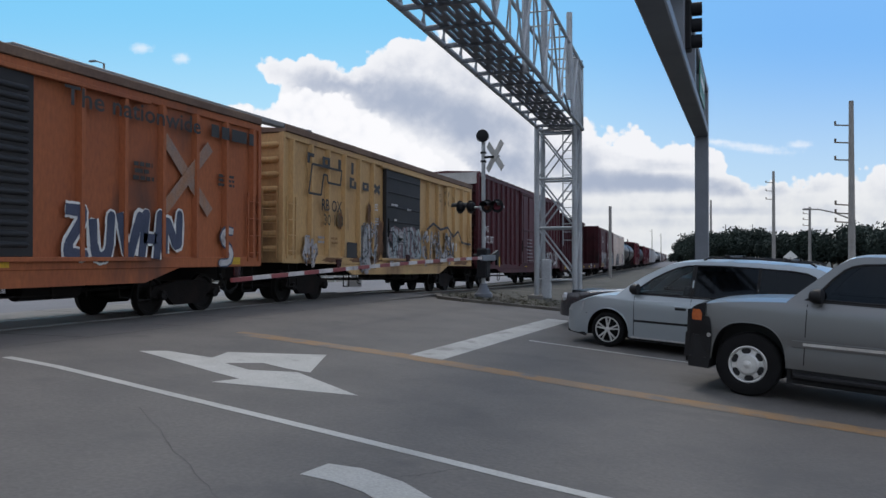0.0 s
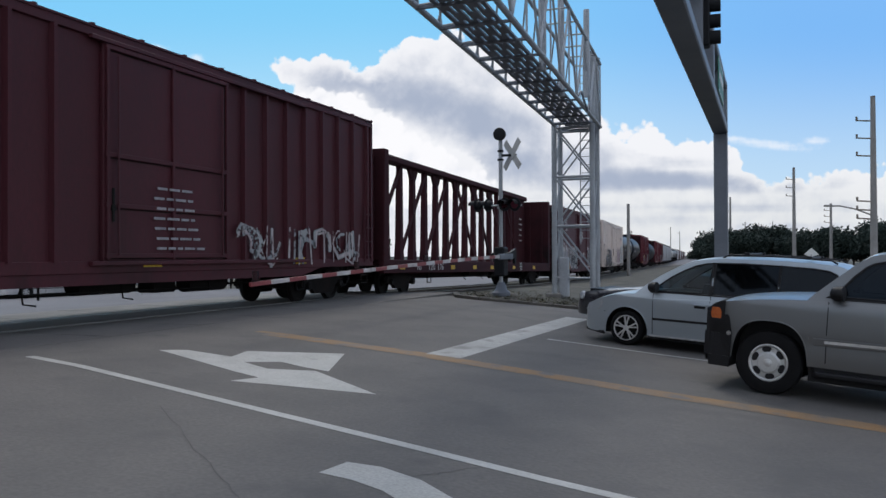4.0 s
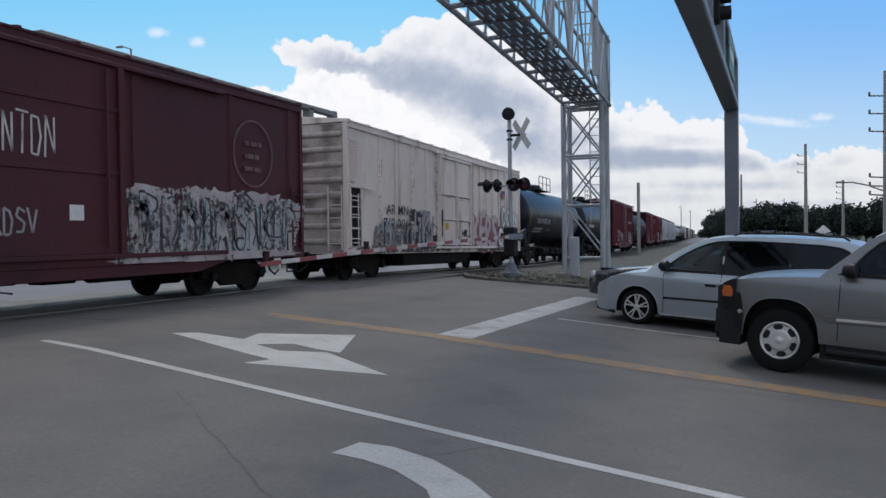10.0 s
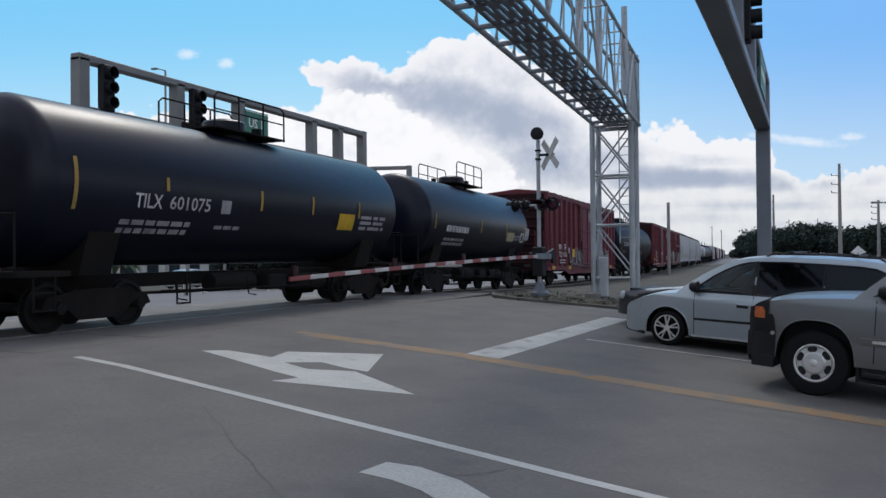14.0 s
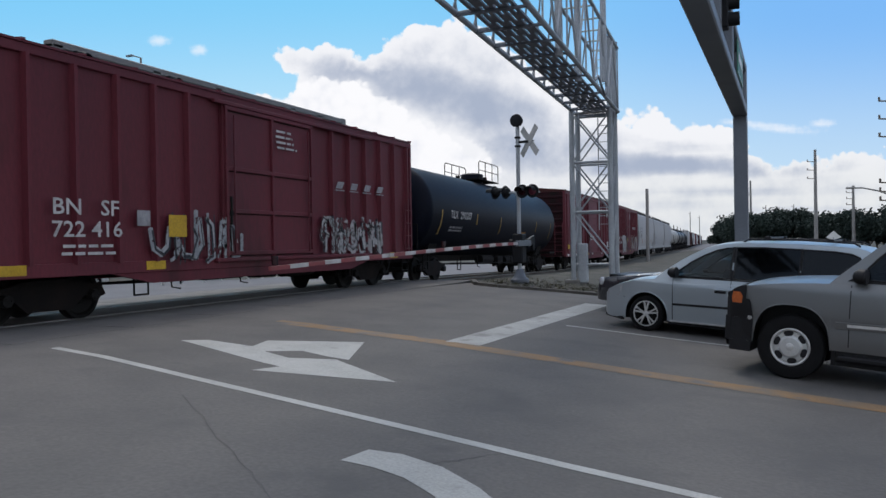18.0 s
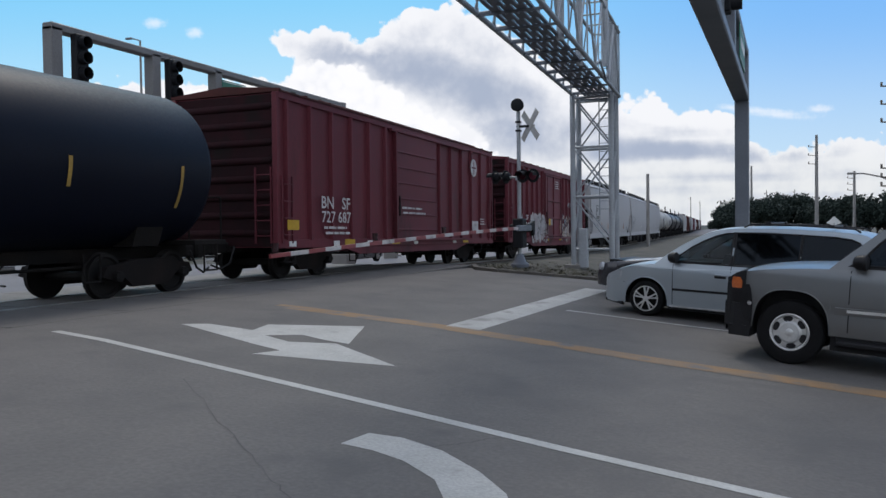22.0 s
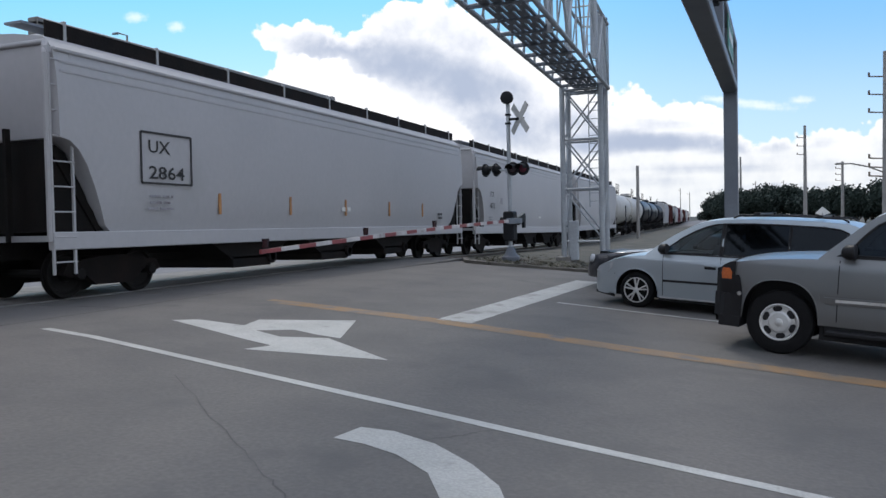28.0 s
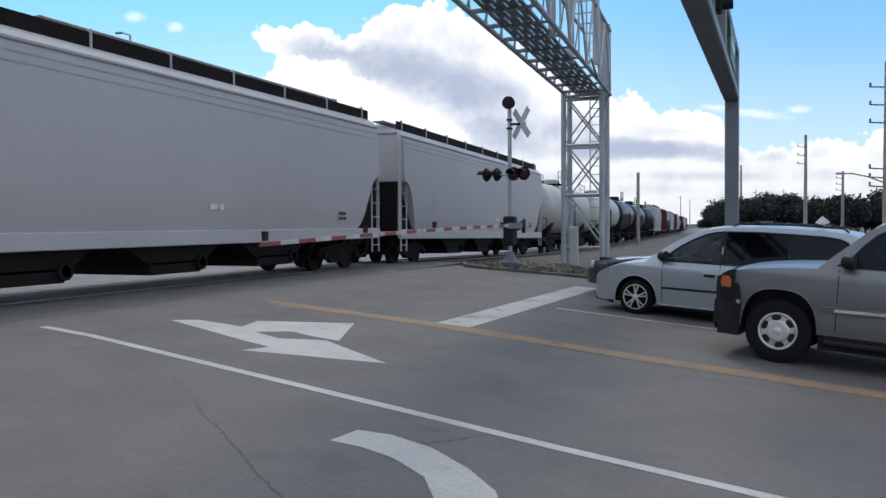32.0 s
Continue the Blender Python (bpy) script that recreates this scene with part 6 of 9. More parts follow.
    for y, z0, z1 in ((1.0, 2.07, 2.93), (3.1, 2.5, 2.75), (6.0, 2.27, 2.7), (8.05, 2.27, 2.7), (10.3, 2.27, 2.7)):
        tank_box(Gt, r, zc, y - h, y + 0.08 - h, z0, z1, dull_tag, "reflector", "yellow reflective strip")
    tank_box(Gt, r, zc, 9.35 - h, 10.13 - h, 1.95, 2.36, M["yellow_tag"], "placard", "yellow warning placard")
    tank_print(Gt, r, zc, 10.45 - h, 11.85 - h, 1.97, 2.4, 3, gry, 36, 0.5)
    H, h, r, zc = tank_car("tank_car", "black tank car with a worn grey patch", 128.0, 139.5, M["tank_black"], bands=False)
    CARS.append(H)
    tank_print(H, r, zc, 2.0 - h, 4.0 - h, 2.15, 2.5, 1, wht, 34, 0.2)
    tank_print(H, r, zc, 2.0 - h, 3.8 - h, 1.7, 2.0, 2, gry, 35)
    for y in (1.0, 5.2, 8.0, 10.2):
        tank_box(H, r, zc, y - h, y + 0.08 - h, 2.2, 2.7, dull_tag, "reflector", "yellow reflective strip")
    tank_box(H, r, zc, 8.2 - h, 9.05 - h, 2.0, 2.35, mat("cream_plate", (0.4, 0.34, 0.2), (0.3, 0.25, 0.15), 0.7), "placard", "faded cream placard")
    tank_box(H, r, zc, 9.9 - h, 10.35 - h, 2.0, 2.38, wht, "placard", "white placard")
    tank_box(H, r, zc, 9.96 - h, 10.29 - h, 2.06, 2.3, blk, "placard_symbol", "")
    tank_box(H, r, zc, 10.45 - h, 11.0 - h, 2.1, 2.62, gry, "placard", "grey placard")
    tank_print(H, r, zc, 9.1 - h, 9.8 - h, 2.05, 2.3, 2, gry, 37, 0.3)

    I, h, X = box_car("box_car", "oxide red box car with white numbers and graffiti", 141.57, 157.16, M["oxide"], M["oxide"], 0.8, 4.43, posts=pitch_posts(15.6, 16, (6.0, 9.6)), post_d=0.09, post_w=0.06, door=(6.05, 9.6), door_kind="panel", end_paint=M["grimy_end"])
    CARS.append(I)
    xm = X + 0.064
    fit_text(I, "BN   SF", 1.7 - h, 3.1 - h, 1.8, 2.07, wht, xm)
    fit_text(I, "722 416", 1.67 - h, 3.17 - h, 1.43, 1.7, wht, xm)
    print_rows(I, 1.77 - h, 3.0 - h, 1.13, 1.38, 2, wht, xm, 42, 0.4)
    patch(I, 3.53 - h, 3.86 - h, 1.64, 1.92, gry, xm)
    tag_wall(I, 3.9 - h, 6.6 - h, 0.92, 1.95, [(cloud_grey, 0.13, 0.6, 0.04), (ink, 0.05, 0.4, 0.04)], xm, 43, letters=4)
    tags(I, h, X + 0.06, 0.8, (4.34,), 1.44, 0.5, 0.42)
    for k in range(4):
        ya = 10.7 + k * 0.78 - h
        part("emblem", G().prism([(ya, 2.74), (ya + 0.34, 2.74), (ya + 0.46, 2.92), (ya + 0.12, 2.92)], 0, xm, xm + 0.004), gry, I)
        part("emblem", G().box(xm, xm + 0.004, ya - 0.04, ya + 0.46, 2.68, 2.705), gry, I)
    tag_wall(I, 9.9 - h, 13.4 - h, 0.95, 1.95, [(ink, 0.2, 0.5, 0.03), (pale, 0.14, 0.75, 0.04), (ink, 0.04, 0.4, 0.04)], xm, 44, letters=5)
    print_rows(I, 7.9 - h, 8.8 - h, 3.5, 4.0, 4, wht, X + 0.095, 46, 0.4)
    tags(I, h, X, 0.8, (0.72, 3.8, 14.0), None, 0.5)

    J, h, r, zc = tank_car("tank_car", "long matt black tank car with white number", 158.1, 175.9, M["tank_dull"], 1.6, 2.5, bands=False)
    CARS.append(J)
    tank_fit(J, r, zc, "TILX", 2.37 - h, 3.06 - h, 2.24, 2.52, wht)
    tank_fit(J, r, zc, "290207", 3.32 - h, 4.49 - h, 2.24, 2.52, wht)
    tank_print(J, r, zc, 2.43 - h, 3.7 - h, 1.78, 2.0, 2, gry, 52)
    for y, z0, z1 in ((1.5, 1.65, 2.5), (5.1, 2.1, 2.5), (8.05, 1.77, 2.48), (13.5, 2.0, 2.5), (16.2, 1.7, 2.5)):
        tank_box(J, r, zc, y - h, y + 0.08 - h, z0, z1, dull_tag, "reflector", "dull yellow reflective strip")
    tank_box(J, r, zc, 11.15 - h, 12.0 - h, 1.71, 1.96, mat("amber_plate", (0.36, 0.17, 0.04), (0.24, 0.11, 0.03), 0.7), "placard", "amber warning placard")

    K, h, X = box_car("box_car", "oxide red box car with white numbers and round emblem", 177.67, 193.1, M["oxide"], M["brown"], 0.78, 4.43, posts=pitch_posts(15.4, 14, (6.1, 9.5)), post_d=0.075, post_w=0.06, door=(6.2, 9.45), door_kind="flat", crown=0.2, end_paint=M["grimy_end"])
    CARS.append(K)
    xm = X + 0.05
    part("running_board", G().box(0.7, 1.5, 2.0 - h, 13.6 - h, 4.42, 4.56, 0.03), M["brown"], K)
    fit_text(K, "BN   SF", 1.85 - h, 3.33 - h, 1.76, 2.08, wht, xm)
    fit_text(K, "727 687", 1.86 - h, 3.37 - h, 1.4, 1.7, wht, xm)
    print_rows(K, 1.9 - h, 3.3 - h, 1.1, 1.38, 2, wht, xm, 62, 0.45)
    print_rows(K, 6.6 - h, 8.4 - h, 1.75, 2.05, 2, wht, X + 0.068, 63, 0.4)
    em = part("emblem", G().cyl((xm, 13.1 - h, 3.66), (xm + 0.01, 13.1 - h, 3.66), 0.33, n=28), wht, K, "round white emblem")
    part("emblem_cross", G().box(xm + 0.011, xm + 0.015, 12.86 - h, 13.34 - h, 3.63, 3.69).box(xm + 0.011, xm + 0.015, 13.07 - h, 13.13 - h, 3.42, 3.9), M["oxide"], em)
    tags(K, h, X + 0.04, 0.78, (0.27,), 1.2, 0.5, 0.24)
    tags(K, h, X, 0.78, (3.1, 6.0, 12.0), None, 0.55)
    for y in (0.4, 2.5, 4.4, 7.6, 11.0):
        part("reflector", G().box(X + 0.012, X + 0.02, y - h, y + 0.3 - h, 0.8, 0.93), M["sign_white"], K, "white reflective plate")
    print_rows(K, 13.8 - h, 14.4 - h, 1.5, 1.78, 3, wht, xm, 64, 0.5, 0.2)
    patch(K, 12.9 - h, 13.56 - h, 1.25, 1.62, wht, xm)

    Lc, h, X = box_car("box_car", "oxide red box car with pale graffiti on its side", 195.25, 210.7, M["oxide"], M["oxide"], 0.8, 4.43, posts=pitch_posts(15.45, 17, (5.85, 9.4)), post_d=0.09, post_w=0.06, door=(5.9, 9.35), door_kind="panel", end_paint=M["grimy_end"])
    CARS.append(Lc)
    xm = X + 0.064
    fit_text(Lc, "BN   SF", 1.25 - h, 2.9 - h, 1.82, 2.05, wht, xm)
    fit_text(Lc, "722 700", 1.2 - h, 2.95 - h, 1.45, 1.71, wht, xm)
    blot(Lc, 3.3 - h, 6.4 - h, 0.75, 2.1, spray("spray_smear", (0.46, 0.42, 0.4), (0.27, 0.18, 0.17), 0.46), xm, 7, 0.4, 0.3, n=80, label="smeared pale sprayed patch")
    tag_wall(Lc, 3.3 - h, 6.4 - h, 0.8, 2.15, [(halo, 0.3, 0.8, 0.05), (pale, 0.16, 0.7, 0.06), (cloud_grey, 0.06, 0.5, 0.06)], xm + 0.004, 72, letters=5)
    peach, teal = spray("spray_peach", (0.5, 0.34, 0.24), (0.5, 0.46, 0.42), 0.42), spray("spray_teal", (0.06, 0.1, 0.15), (0.13, 0.06, 0.07), 0.42)
    tag_wall(Lc, 9.0 - h, 14.4 - h, 0.78, 2.15, [(teal, 0.3, 0.6, 0.05), (peach, 0.22, 0.75, 0.04), (pale, 0.12, 0.5, 0.06), (teal, 0.05, 0.6, 0.05)], xm, 73, "peach and teal sprayed graffiti", 6)
    for k in range(4):
        ya = 10.66 + k * 0.617 - h
        part("emblem", G().prism([(ya, 2.74), (ya + 0.34, 2.74), (ya + 0.46, 2.92), (ya + 0.12, 2.92)], 0, xm, xm + 0.004), gry, Lc)
        part("emblem", G().box(xm, xm + 0.004, ya - 0.04, ya + 0.46, 2.68, 2.705), gry, Lc)
    print_rows(Lc, 7.8 - h, 8.6 - h, 3.55, 4.0, 4, wht, X + 0.095, 75, 0.4)
    tags(Lc, h, X, 0.8, (1.0, 6.3, 9.0), None, 0.5)
    tags(Lc, h, X + 0.05, 0.8, (6.65,), 1.62, 0.32, 0.36)
    patch(Lc, 7.0 - h, 7.3 - h, 1.62, 1.95, gry, X + 0.07)

    a = 212.4
    orange_strip = mat("faded_orange", (0.5, 0.25, 0.1), None, 0.7)
    for i, (ln, lbl) in enumerate(((19.22, "pale grey covered hopper with framed black number"), (17.7, "pale grey covered hopper with black number"), (17.6, "pale grey covered hopper car"))):
        hc, h = hopper_car("covered_hopper", lbl, a, a + ln)
        CARS.append(hc)
        if i == 0:
            g = G()
            for p, q in (((1.95, 2.05), (3.35, 2.05)), ((3.35, 2.05), (3.35, 3.0)), ((3.35, 3.0), (1.95, 3.0)), ((1.95, 3.0), (1.95, 2.05))):
                g.beam((1.583, p[0] - h, p[1]), (1.583, q[0] - h, q[1]), 0.01, 0.04)
            part("number_frame", g, blk, hc)
            fit_text(hc, "UX", 2.15 - h, 2.74 - h, 2.62, 2.86, blk, 1.58)
            fit_text(hc, "2864", 2.15 - h, 3.14 - h, 2.13, 2.38, blk, 1.578)
            print_rows(hc, 2.1 - h, 2.9 - h, 1.55, 1.9, 3, gry, 1.56, 82, 0.4)
            for y in (4.25, 7.0, 9.8, 12.6, 15.2):
                part("reflector", G().box(1.53, 1.55, y - h, y + 0.08 - h, 1.48, 1.92), orange_strip, hc)
        elif i == 1:
            fit_text(hc, "UTCX", 1.69 - h, 2.19 - h, 2.42, 2.65, blk, 1.58)
            fit_text(hc, "48705", 1.65 - h, 2.34 - h, 1.93, 2.17, blk, 1.575)
            print_rows(hc, 1.6 - h, 2.1 - h, 1.44, 1.64, 2, gry, 1.54, 84, 0.4)
            patch(hc, 3.1 - h, 3.4 - h, 2.15, 2.41, gry, 1.578)
        print_rows(hc, ln - 2.6 - h, ln - 2.2 - h, 1.4, 1.66, 2, blk, 1.54, 86 + i, 0.6, 0.2)
        print_rows(hc, 9.6 - h, 10.1 - h, 1.6, 1.74, 1, M["sign_white"], 1.545, 90 + i, 0.8, 0.25)
        a += ln + 1.55
    far = [("t", "tank_white", 13.2), ("t", "tank_white", 13.4), ("t", "tank_black", 13.0), ("t", "tank_black", 14.0), ("t", "tank_dull", 13.0), ("h", "hopper", 17.0), ("b", "brown", 16.0), ("t", "tank_black", 13.0), ("h", "hopper", 17.0),
           ("b", "oxide", 16.0), ("h", "hopper", 17.5), ("t", "tank_white", 13.0), ("b", "brown", 16.0), ("t", "tank_black", 13.0), ("h", "hopper", 17.5), ("b", "maroon", 16.0)]
    words = {"tank_white": "white tank car far down the line", "tank_black": "black tank car far down the line", "tank_dull": "dull black tank car far down the line", "hopper": "pale grey covered hopper far down the line",
             "brown": "brown box car far down the line", "oxide": "oxide red box car far down the line", "maroon": "maroon box car far down the line"}
    for kind, p, ln in far:
        if kind == "t":
            c = tank_car("tank_car", words[p], a, a + ln, M[p], detail=False)[0]
        elif kind == "h":
            c = hopper_car("covered_hopper", words[p], a, a + ln, detail=False)[0]
        else:
            c = box_car("box_car", words[p], a, a + ln, M[p], posts=pitch_posts(ln, 14))[0]
        CARS.append(c)
        a += ln + 1.9


def centre_beam():
    """A maroon centre-beam flat car: bulkheads, a row of paired posts under a top chord, diagonals, deck and sills."""
    lead, trail = 53.6, 75.7
    L = trail - lead
    half = L / 2
    car = thing("centre_beam_flat_car", "empty maroon centre-beam lumber flat car with end bulkheads", "rail car", group="freight train")
    car["mid"] = (lead + trail) / 2
    CARS.append(car)
    P = M["beam_maroon"]
    dz, top, bulk = 1.12, 4.8, 4.66
    part("deck", G().box(-1.4, 1.4, -half + 0.1, half - 0.1, 0.98, dz, 0.02), P, car)
    for x in (-1.4, 1.4):
        part("side_sill", G().box(x - 0.1, x + 0.1, -half, half, 0.72, 1.16, 0.02), P, car)
    part("drop_sill", G().prism([(-half + 3.4, 0.8), (-half + 4.6, 0.5), (half - 4.6, 0.5), (half - 3.4, 0.8)], 0, -0.4, 0.4), P, car)
    part("top_chord", G().box(-0.26, 0.26, -half + 0.36, half - 0.36, top - 0.1, top + 0.13, 0.03), P, car)
    for s in (-1, 1):
        y0, y1 = sorted((s * half, s * (half - 0.35)))
        b = part("bulkhead", G().box(-1.5, 1.5, y0, y1, dz, bulk, 0.03), P, car)
        for x in (-1.1, -0.4, 0.4, 1.1):
            part("bulkhead_rib", G().box(x - 0.06, x + 0.06, y0 - 0.08, y1 + 0.08, dz, bulk - 0.2, 0.01), P, b)
        g = G()
        yb = s * (half - 0.35)
        g.prism([(yb, dz), (yb - s * 2.1, dz), (yb - s * 2.1, top - 0.1), (yb, top - 0.1)], 0, -0.1, 0.1)
        part("web_panel", g, P, car, "solid web panel behind the bulkhead")
        bars(car, (s * half - 1.5) if s > 0 else (s * half + 0.9), 3.6, 0.5, 5, M["white_mark"], 0.11, 0.07, 0.3, 23 + s)
    pmesh = G().add([(x, y, z) for z, xa, ya in ((dz, 0.13, 0.19), (dz + 0.7, 0.11, 0.14), (top, 0.09, 0.1)) for x, y in ((-xa, -ya), (xa, -ya), (xa, ya), (-xa, ya))],
                    [(3, 2, 1, 0), (8, 9, 10, 11)] + [(4 * k + i, 4 * k + (i + 1) % 4, 4 * k + 4 + (i + 1) % 4, 4 * k + 4 + i) for k in (0, 1) for i in range(4)]).mesh("post", P, 30)
    ys = [-8.99 + 1.215 * i for i in range(16)]
    for y in ys[1:15]:
        part("post", pmesh, None, car, at=(0, y, 0))
    for lo_, hi_ in ((0, 2), (2, 4), (4, 6), (6, 8), (9, 7), (11, 9), (13, 11), (15, 13)):
        part("diagonal", G().beam((0.05, ys[lo_], dz + 0.25), (0.05, ys[hi_], top - 0.15), 0.08, 0.15), P, car)
    for i in (3, 5, 7, 9, 11, 13):
        part("gusset", G().prism([(ys[i] - 0.45, top - 0.1), (ys[i] + 0.45, top - 0.1), (ys[i] + 0.2, top - 0.5), (ys[i] - 0.2, top - 0.5)], 0, -0.05, 0.07), P, car)
    for y in (1.2, 6.0, 8.6, 11.0, 14.5, 18.3):
        part("reflector", G().box(1.503, 1.512, y - half, y - half + 0.42, 0.84, 1.0), M["yellow_tag"], car)
    dp_ = part("data_panel", G().box(1.502, 1.508, 4.72, 5.06, 0.8, 1.14), M["under"], car, "dark data panel with a white border")
    for a_, b_ in (((4.72, 0.8), (5.06, 0.8)), ((5.06, 0.8), (5.06, 1.14)), ((5.06, 1.14), (4.72, 1.14)), ((4.72, 1.14), (4.72, 0.8)), ((4.72, 0.97), (5.06, 0.97)), ((4.89, 0.8), (4.89, 1.14))):
        part("panel_border", G().beam((1.512, a_[0], a_[1]), (1.512, b_[0], b_[1]), 0.006, 0.03), M["sign_white"], dp_)
    fit_text(car, "NS", -8.38, -8.0, 0.82, 1.04, M["white_mark"], 1.505)
    fit_text(car, "120", -7.3, -6.7, 0.82, 1.04, M["white_mark"], 1.505)
    fit_text(car, "176", -6.4, -5.85, 0.82, 1.04, M["white_mark"], 1.505)
    running_gear(car, half, 2.3, 0.9)


build_train()


# ---- road vehicles ----
def loft(name, xs, lo, hi, half_w, bulge, material, parent, rows=9, close=True, label=""):
    """Sides from lo(x) to hi(x) with a bulged width, and a crowned deck between them."""
    g = G()
    for s in (-1, 1):
        g.grid([[(x, s * half_w(x) * bulge((k / rows)), lo(x) + (hi(x) - lo(x)) * k / rows) for k in range(rows + 1)] for x in xs])
    g.grid([[(x, half_w(x) * bulge(1.0) * t, hi(x) + 0.03 * (1 - t * t)) for t in spread(-1, 1, 8)] for x in xs])
    if close:
        for x in (xs[0], xs[-1]):
            g.grid([[(x, half_w(x) * bulge(k / rows) * t, lo(x) + (hi(x) - lo(x)) * k / rows) for t in spread(-1, 1, 4)] for k in range(rows + 1)])
    return part(name, g, material, parent, label, smooth=40)


def wheel(car, x, y, r, rim, spokes, side, kind="alloy"):
    t = part("wheel", G().lathe((0, -0.11, 0), (0, 1, 0), [(0.05, rim), (0.01, rim + 0.012), (0.0, r - 0.05), (0.03, r), (0.19, r), (0.22, r - 0.05), (0.21, rim + 0.012), (0.17, rim)], 36), M["tyre"], car, at=(x, y, r))
    part("rim", G().lathe((0, side * 0.075, 0), (0, side, 0), [(0, rim), (0.035, rim), (0.035, rim - 0.025), (0.005, rim - 0.035), (0.005, 0.02)], 32), M["alloy"] if kind == "solid" else M["wheel"], t)
    g = G()
    for i in range(spokes):
        a = 2 * math.pi * i / spokes
        d = Vector((math.cos(a), 0, math.sin(a)))
        e = Vector((-math.sin(a), 0, math.cos(a)))
        if kind == "solid":
            q = d * rim * 0.68 + e * 0.0
            g.cyl(q + Vector((0, side * 0.078, 0)), q + Vector((0, side * 0.084, 0)), 0.032, n=8)
        else:
            for sp in (-0.05, 0.05):
                g.beam(e * sp * 0.4 + Vector((0, side * 0.1, 0)), d * (rim - 0.01) + e * sp + Vector((0, side * 0.1, 0)), 0.03, 0.035)
    part("spoke" if kind != "solid" else "rim_hole", g, M["alloy"] if kind != "solid" else M["trim_black"], t)
    part("hub_cap", G().lathe((0, side * 0.08, 0), (0, side, 0), [(0, 0.075), (0.03, 0.07), (0.045, 0.03)], 16), M["alloy"], t)
    return t


def arch_low(base, wheels, r):
    def f(x):
        z = base
        for wx in wheels:
            d = abs(x - wx)
            if d < r:
                z = max(z, 0.34 + math.sqrt(r * r - d * d) * 0.98)
        return z
    return f


def tab(xs, vs):
    return lambda x: float(np.interp(x, xs, vs))


def vehicle(name, label, m, spec):
    """A road vehicle: lower body with wheel arches, glazed cabin, roof, pillars, lamps, mirrors, wheels and trim."""
    car = thing(name, label, "car", m)
    x0, x1 = spec["ends"]
    fa, ra, R, rim = spec["axles"][0], spec["axles"][1], spec["tyre"], spec["rim"]
    ar = R + spec.get("arch", 0.07)
    xs = sorted(set(spread(x0, x1, 60) + [w + ar * math.cos(math.pi * k / 16) for w in (fa, ra) for k in range(17)]))
    lo, hi, hw = arch_low(spec["floor"], (fa, ra), ar), tab(*spec["belt"]), tab(*spec["width"])
    bul = tab((0, 0.3, 0.6, 0.85, 1), (0.955, 0.995, 1.0, 0.975, 0.93))
    loft("body", xs, lo, hi, hw, bul, spec["paint"], car)
    part("underbody", G().box(x0 + 0.3, x1 - 0.3, -0.68, 0.68, spec["floor"] - 0.05, hi(0) - 0.1), M["trim_black"], car)
    # cabin
    cx0, cx1 = spec["cabin"]
    cx = spread(cx0, cx1, 40)
    roof = tab(*spec["roof"])
    loft("window_glass", cx, lambda x: hi(x) - 0.02, lambda x: max(hi(x), roof(x)), lambda x: hw(x) * 0.925, tab((0, 1), (1.0, spec.get("tumble", 0.84))), M["tint"], car, 4)
    rx = [x for x in cx if roof(x) > spec["roof_from"]]
    hwr = lambda x: hw(x) * 0.925 * spec.get("tumble", 0.84)
    g = G()
    g.grid([[(x, hwr(x) * 1.015 * t, roof(x) + 0.012 + 0.03 * (1 - t * t)) for t in spread(-1, 1, 10)] for x in rx])
    for s in (-1, 1):
        g.grid([[(x, s * hwr(x) * (1.015 + k * 0.035), roof(x) + 0.012 - k * 0.085) for k in (0, 1)] for x in rx])
    part("roof", g, spec["paint"], car, fix=False)
    for nm, a, b, w in spec["pillars"]:
        for s in (-1, 1):
            wa, wb = hw(a[0]) * 0.93, hw(b[0]) * 0.925 * spec.get("tumble", 0.84)
            part(nm, G().beam((a[0], s * wa, a[1]), (b[0], s * (wb + 0.015), b[1]), 0.04, w), spec["paint"] if nm != "door_pillar" else M["trim_black"], car)
    for s in (-1, 1):
        wheel(car, fa, s * (hw(fa) - 0.13), R, rim, spec["spokes"], s, spec["rim_kind"])
        wheel(car, ra, s * (hw(ra) - 0.13), R, rim, spec["spokes"], s, spec["rim_kind"])
        mx, mz = spec["mirror"]
        ym0, ym1 = sorted((s * (hw(mx) - 0.02), s * (hw(mx) + 0.2)))
        mi = part("mirror", G().box(mx - 0.06, mx + 0.08, ym0, ym1, mz - 0.09, mz + 0.1, 0.045), spec.get("mirror_paint", M["trim_black"]), car)
        for i, dx in enumerate(spec["handles"]):
            part("door_handle", G().box(dx - 0.1, dx + 0.1, s * hw(dx) * 0.985 - 0.02, s * hw(dx) * 0.985 + 0.03, spec["handle_z"] - 0.025, spec["handle_z"] + 0.025, 0.012), spec["handle_paint"], car)
        for dx, z0, z1 in spec["seams"]:
            part("door_seam", G().beam((dx, s * (hw(dx) * 0.999 + 0.001), z0), (dx, s * (hw(dx) * 0.985 + 0.001), z1), 0.008, 0.012), M["trim_black"], car)
        for z, a, b, w, mt, nm in spec["strips"]:
            part(nm, G().box(a, b, s * hw((a + b) / 2) - 0.015 if s > 0 else s * hw((a + b) / 2) - 0.025, s * hw((a + b) / 2) + 0.025 if s > 0 else s * hw((a + b) / 2) + 0.015, z - w / 2, z + w / 2, 0.012), mt, car)
    return car, hw, hi


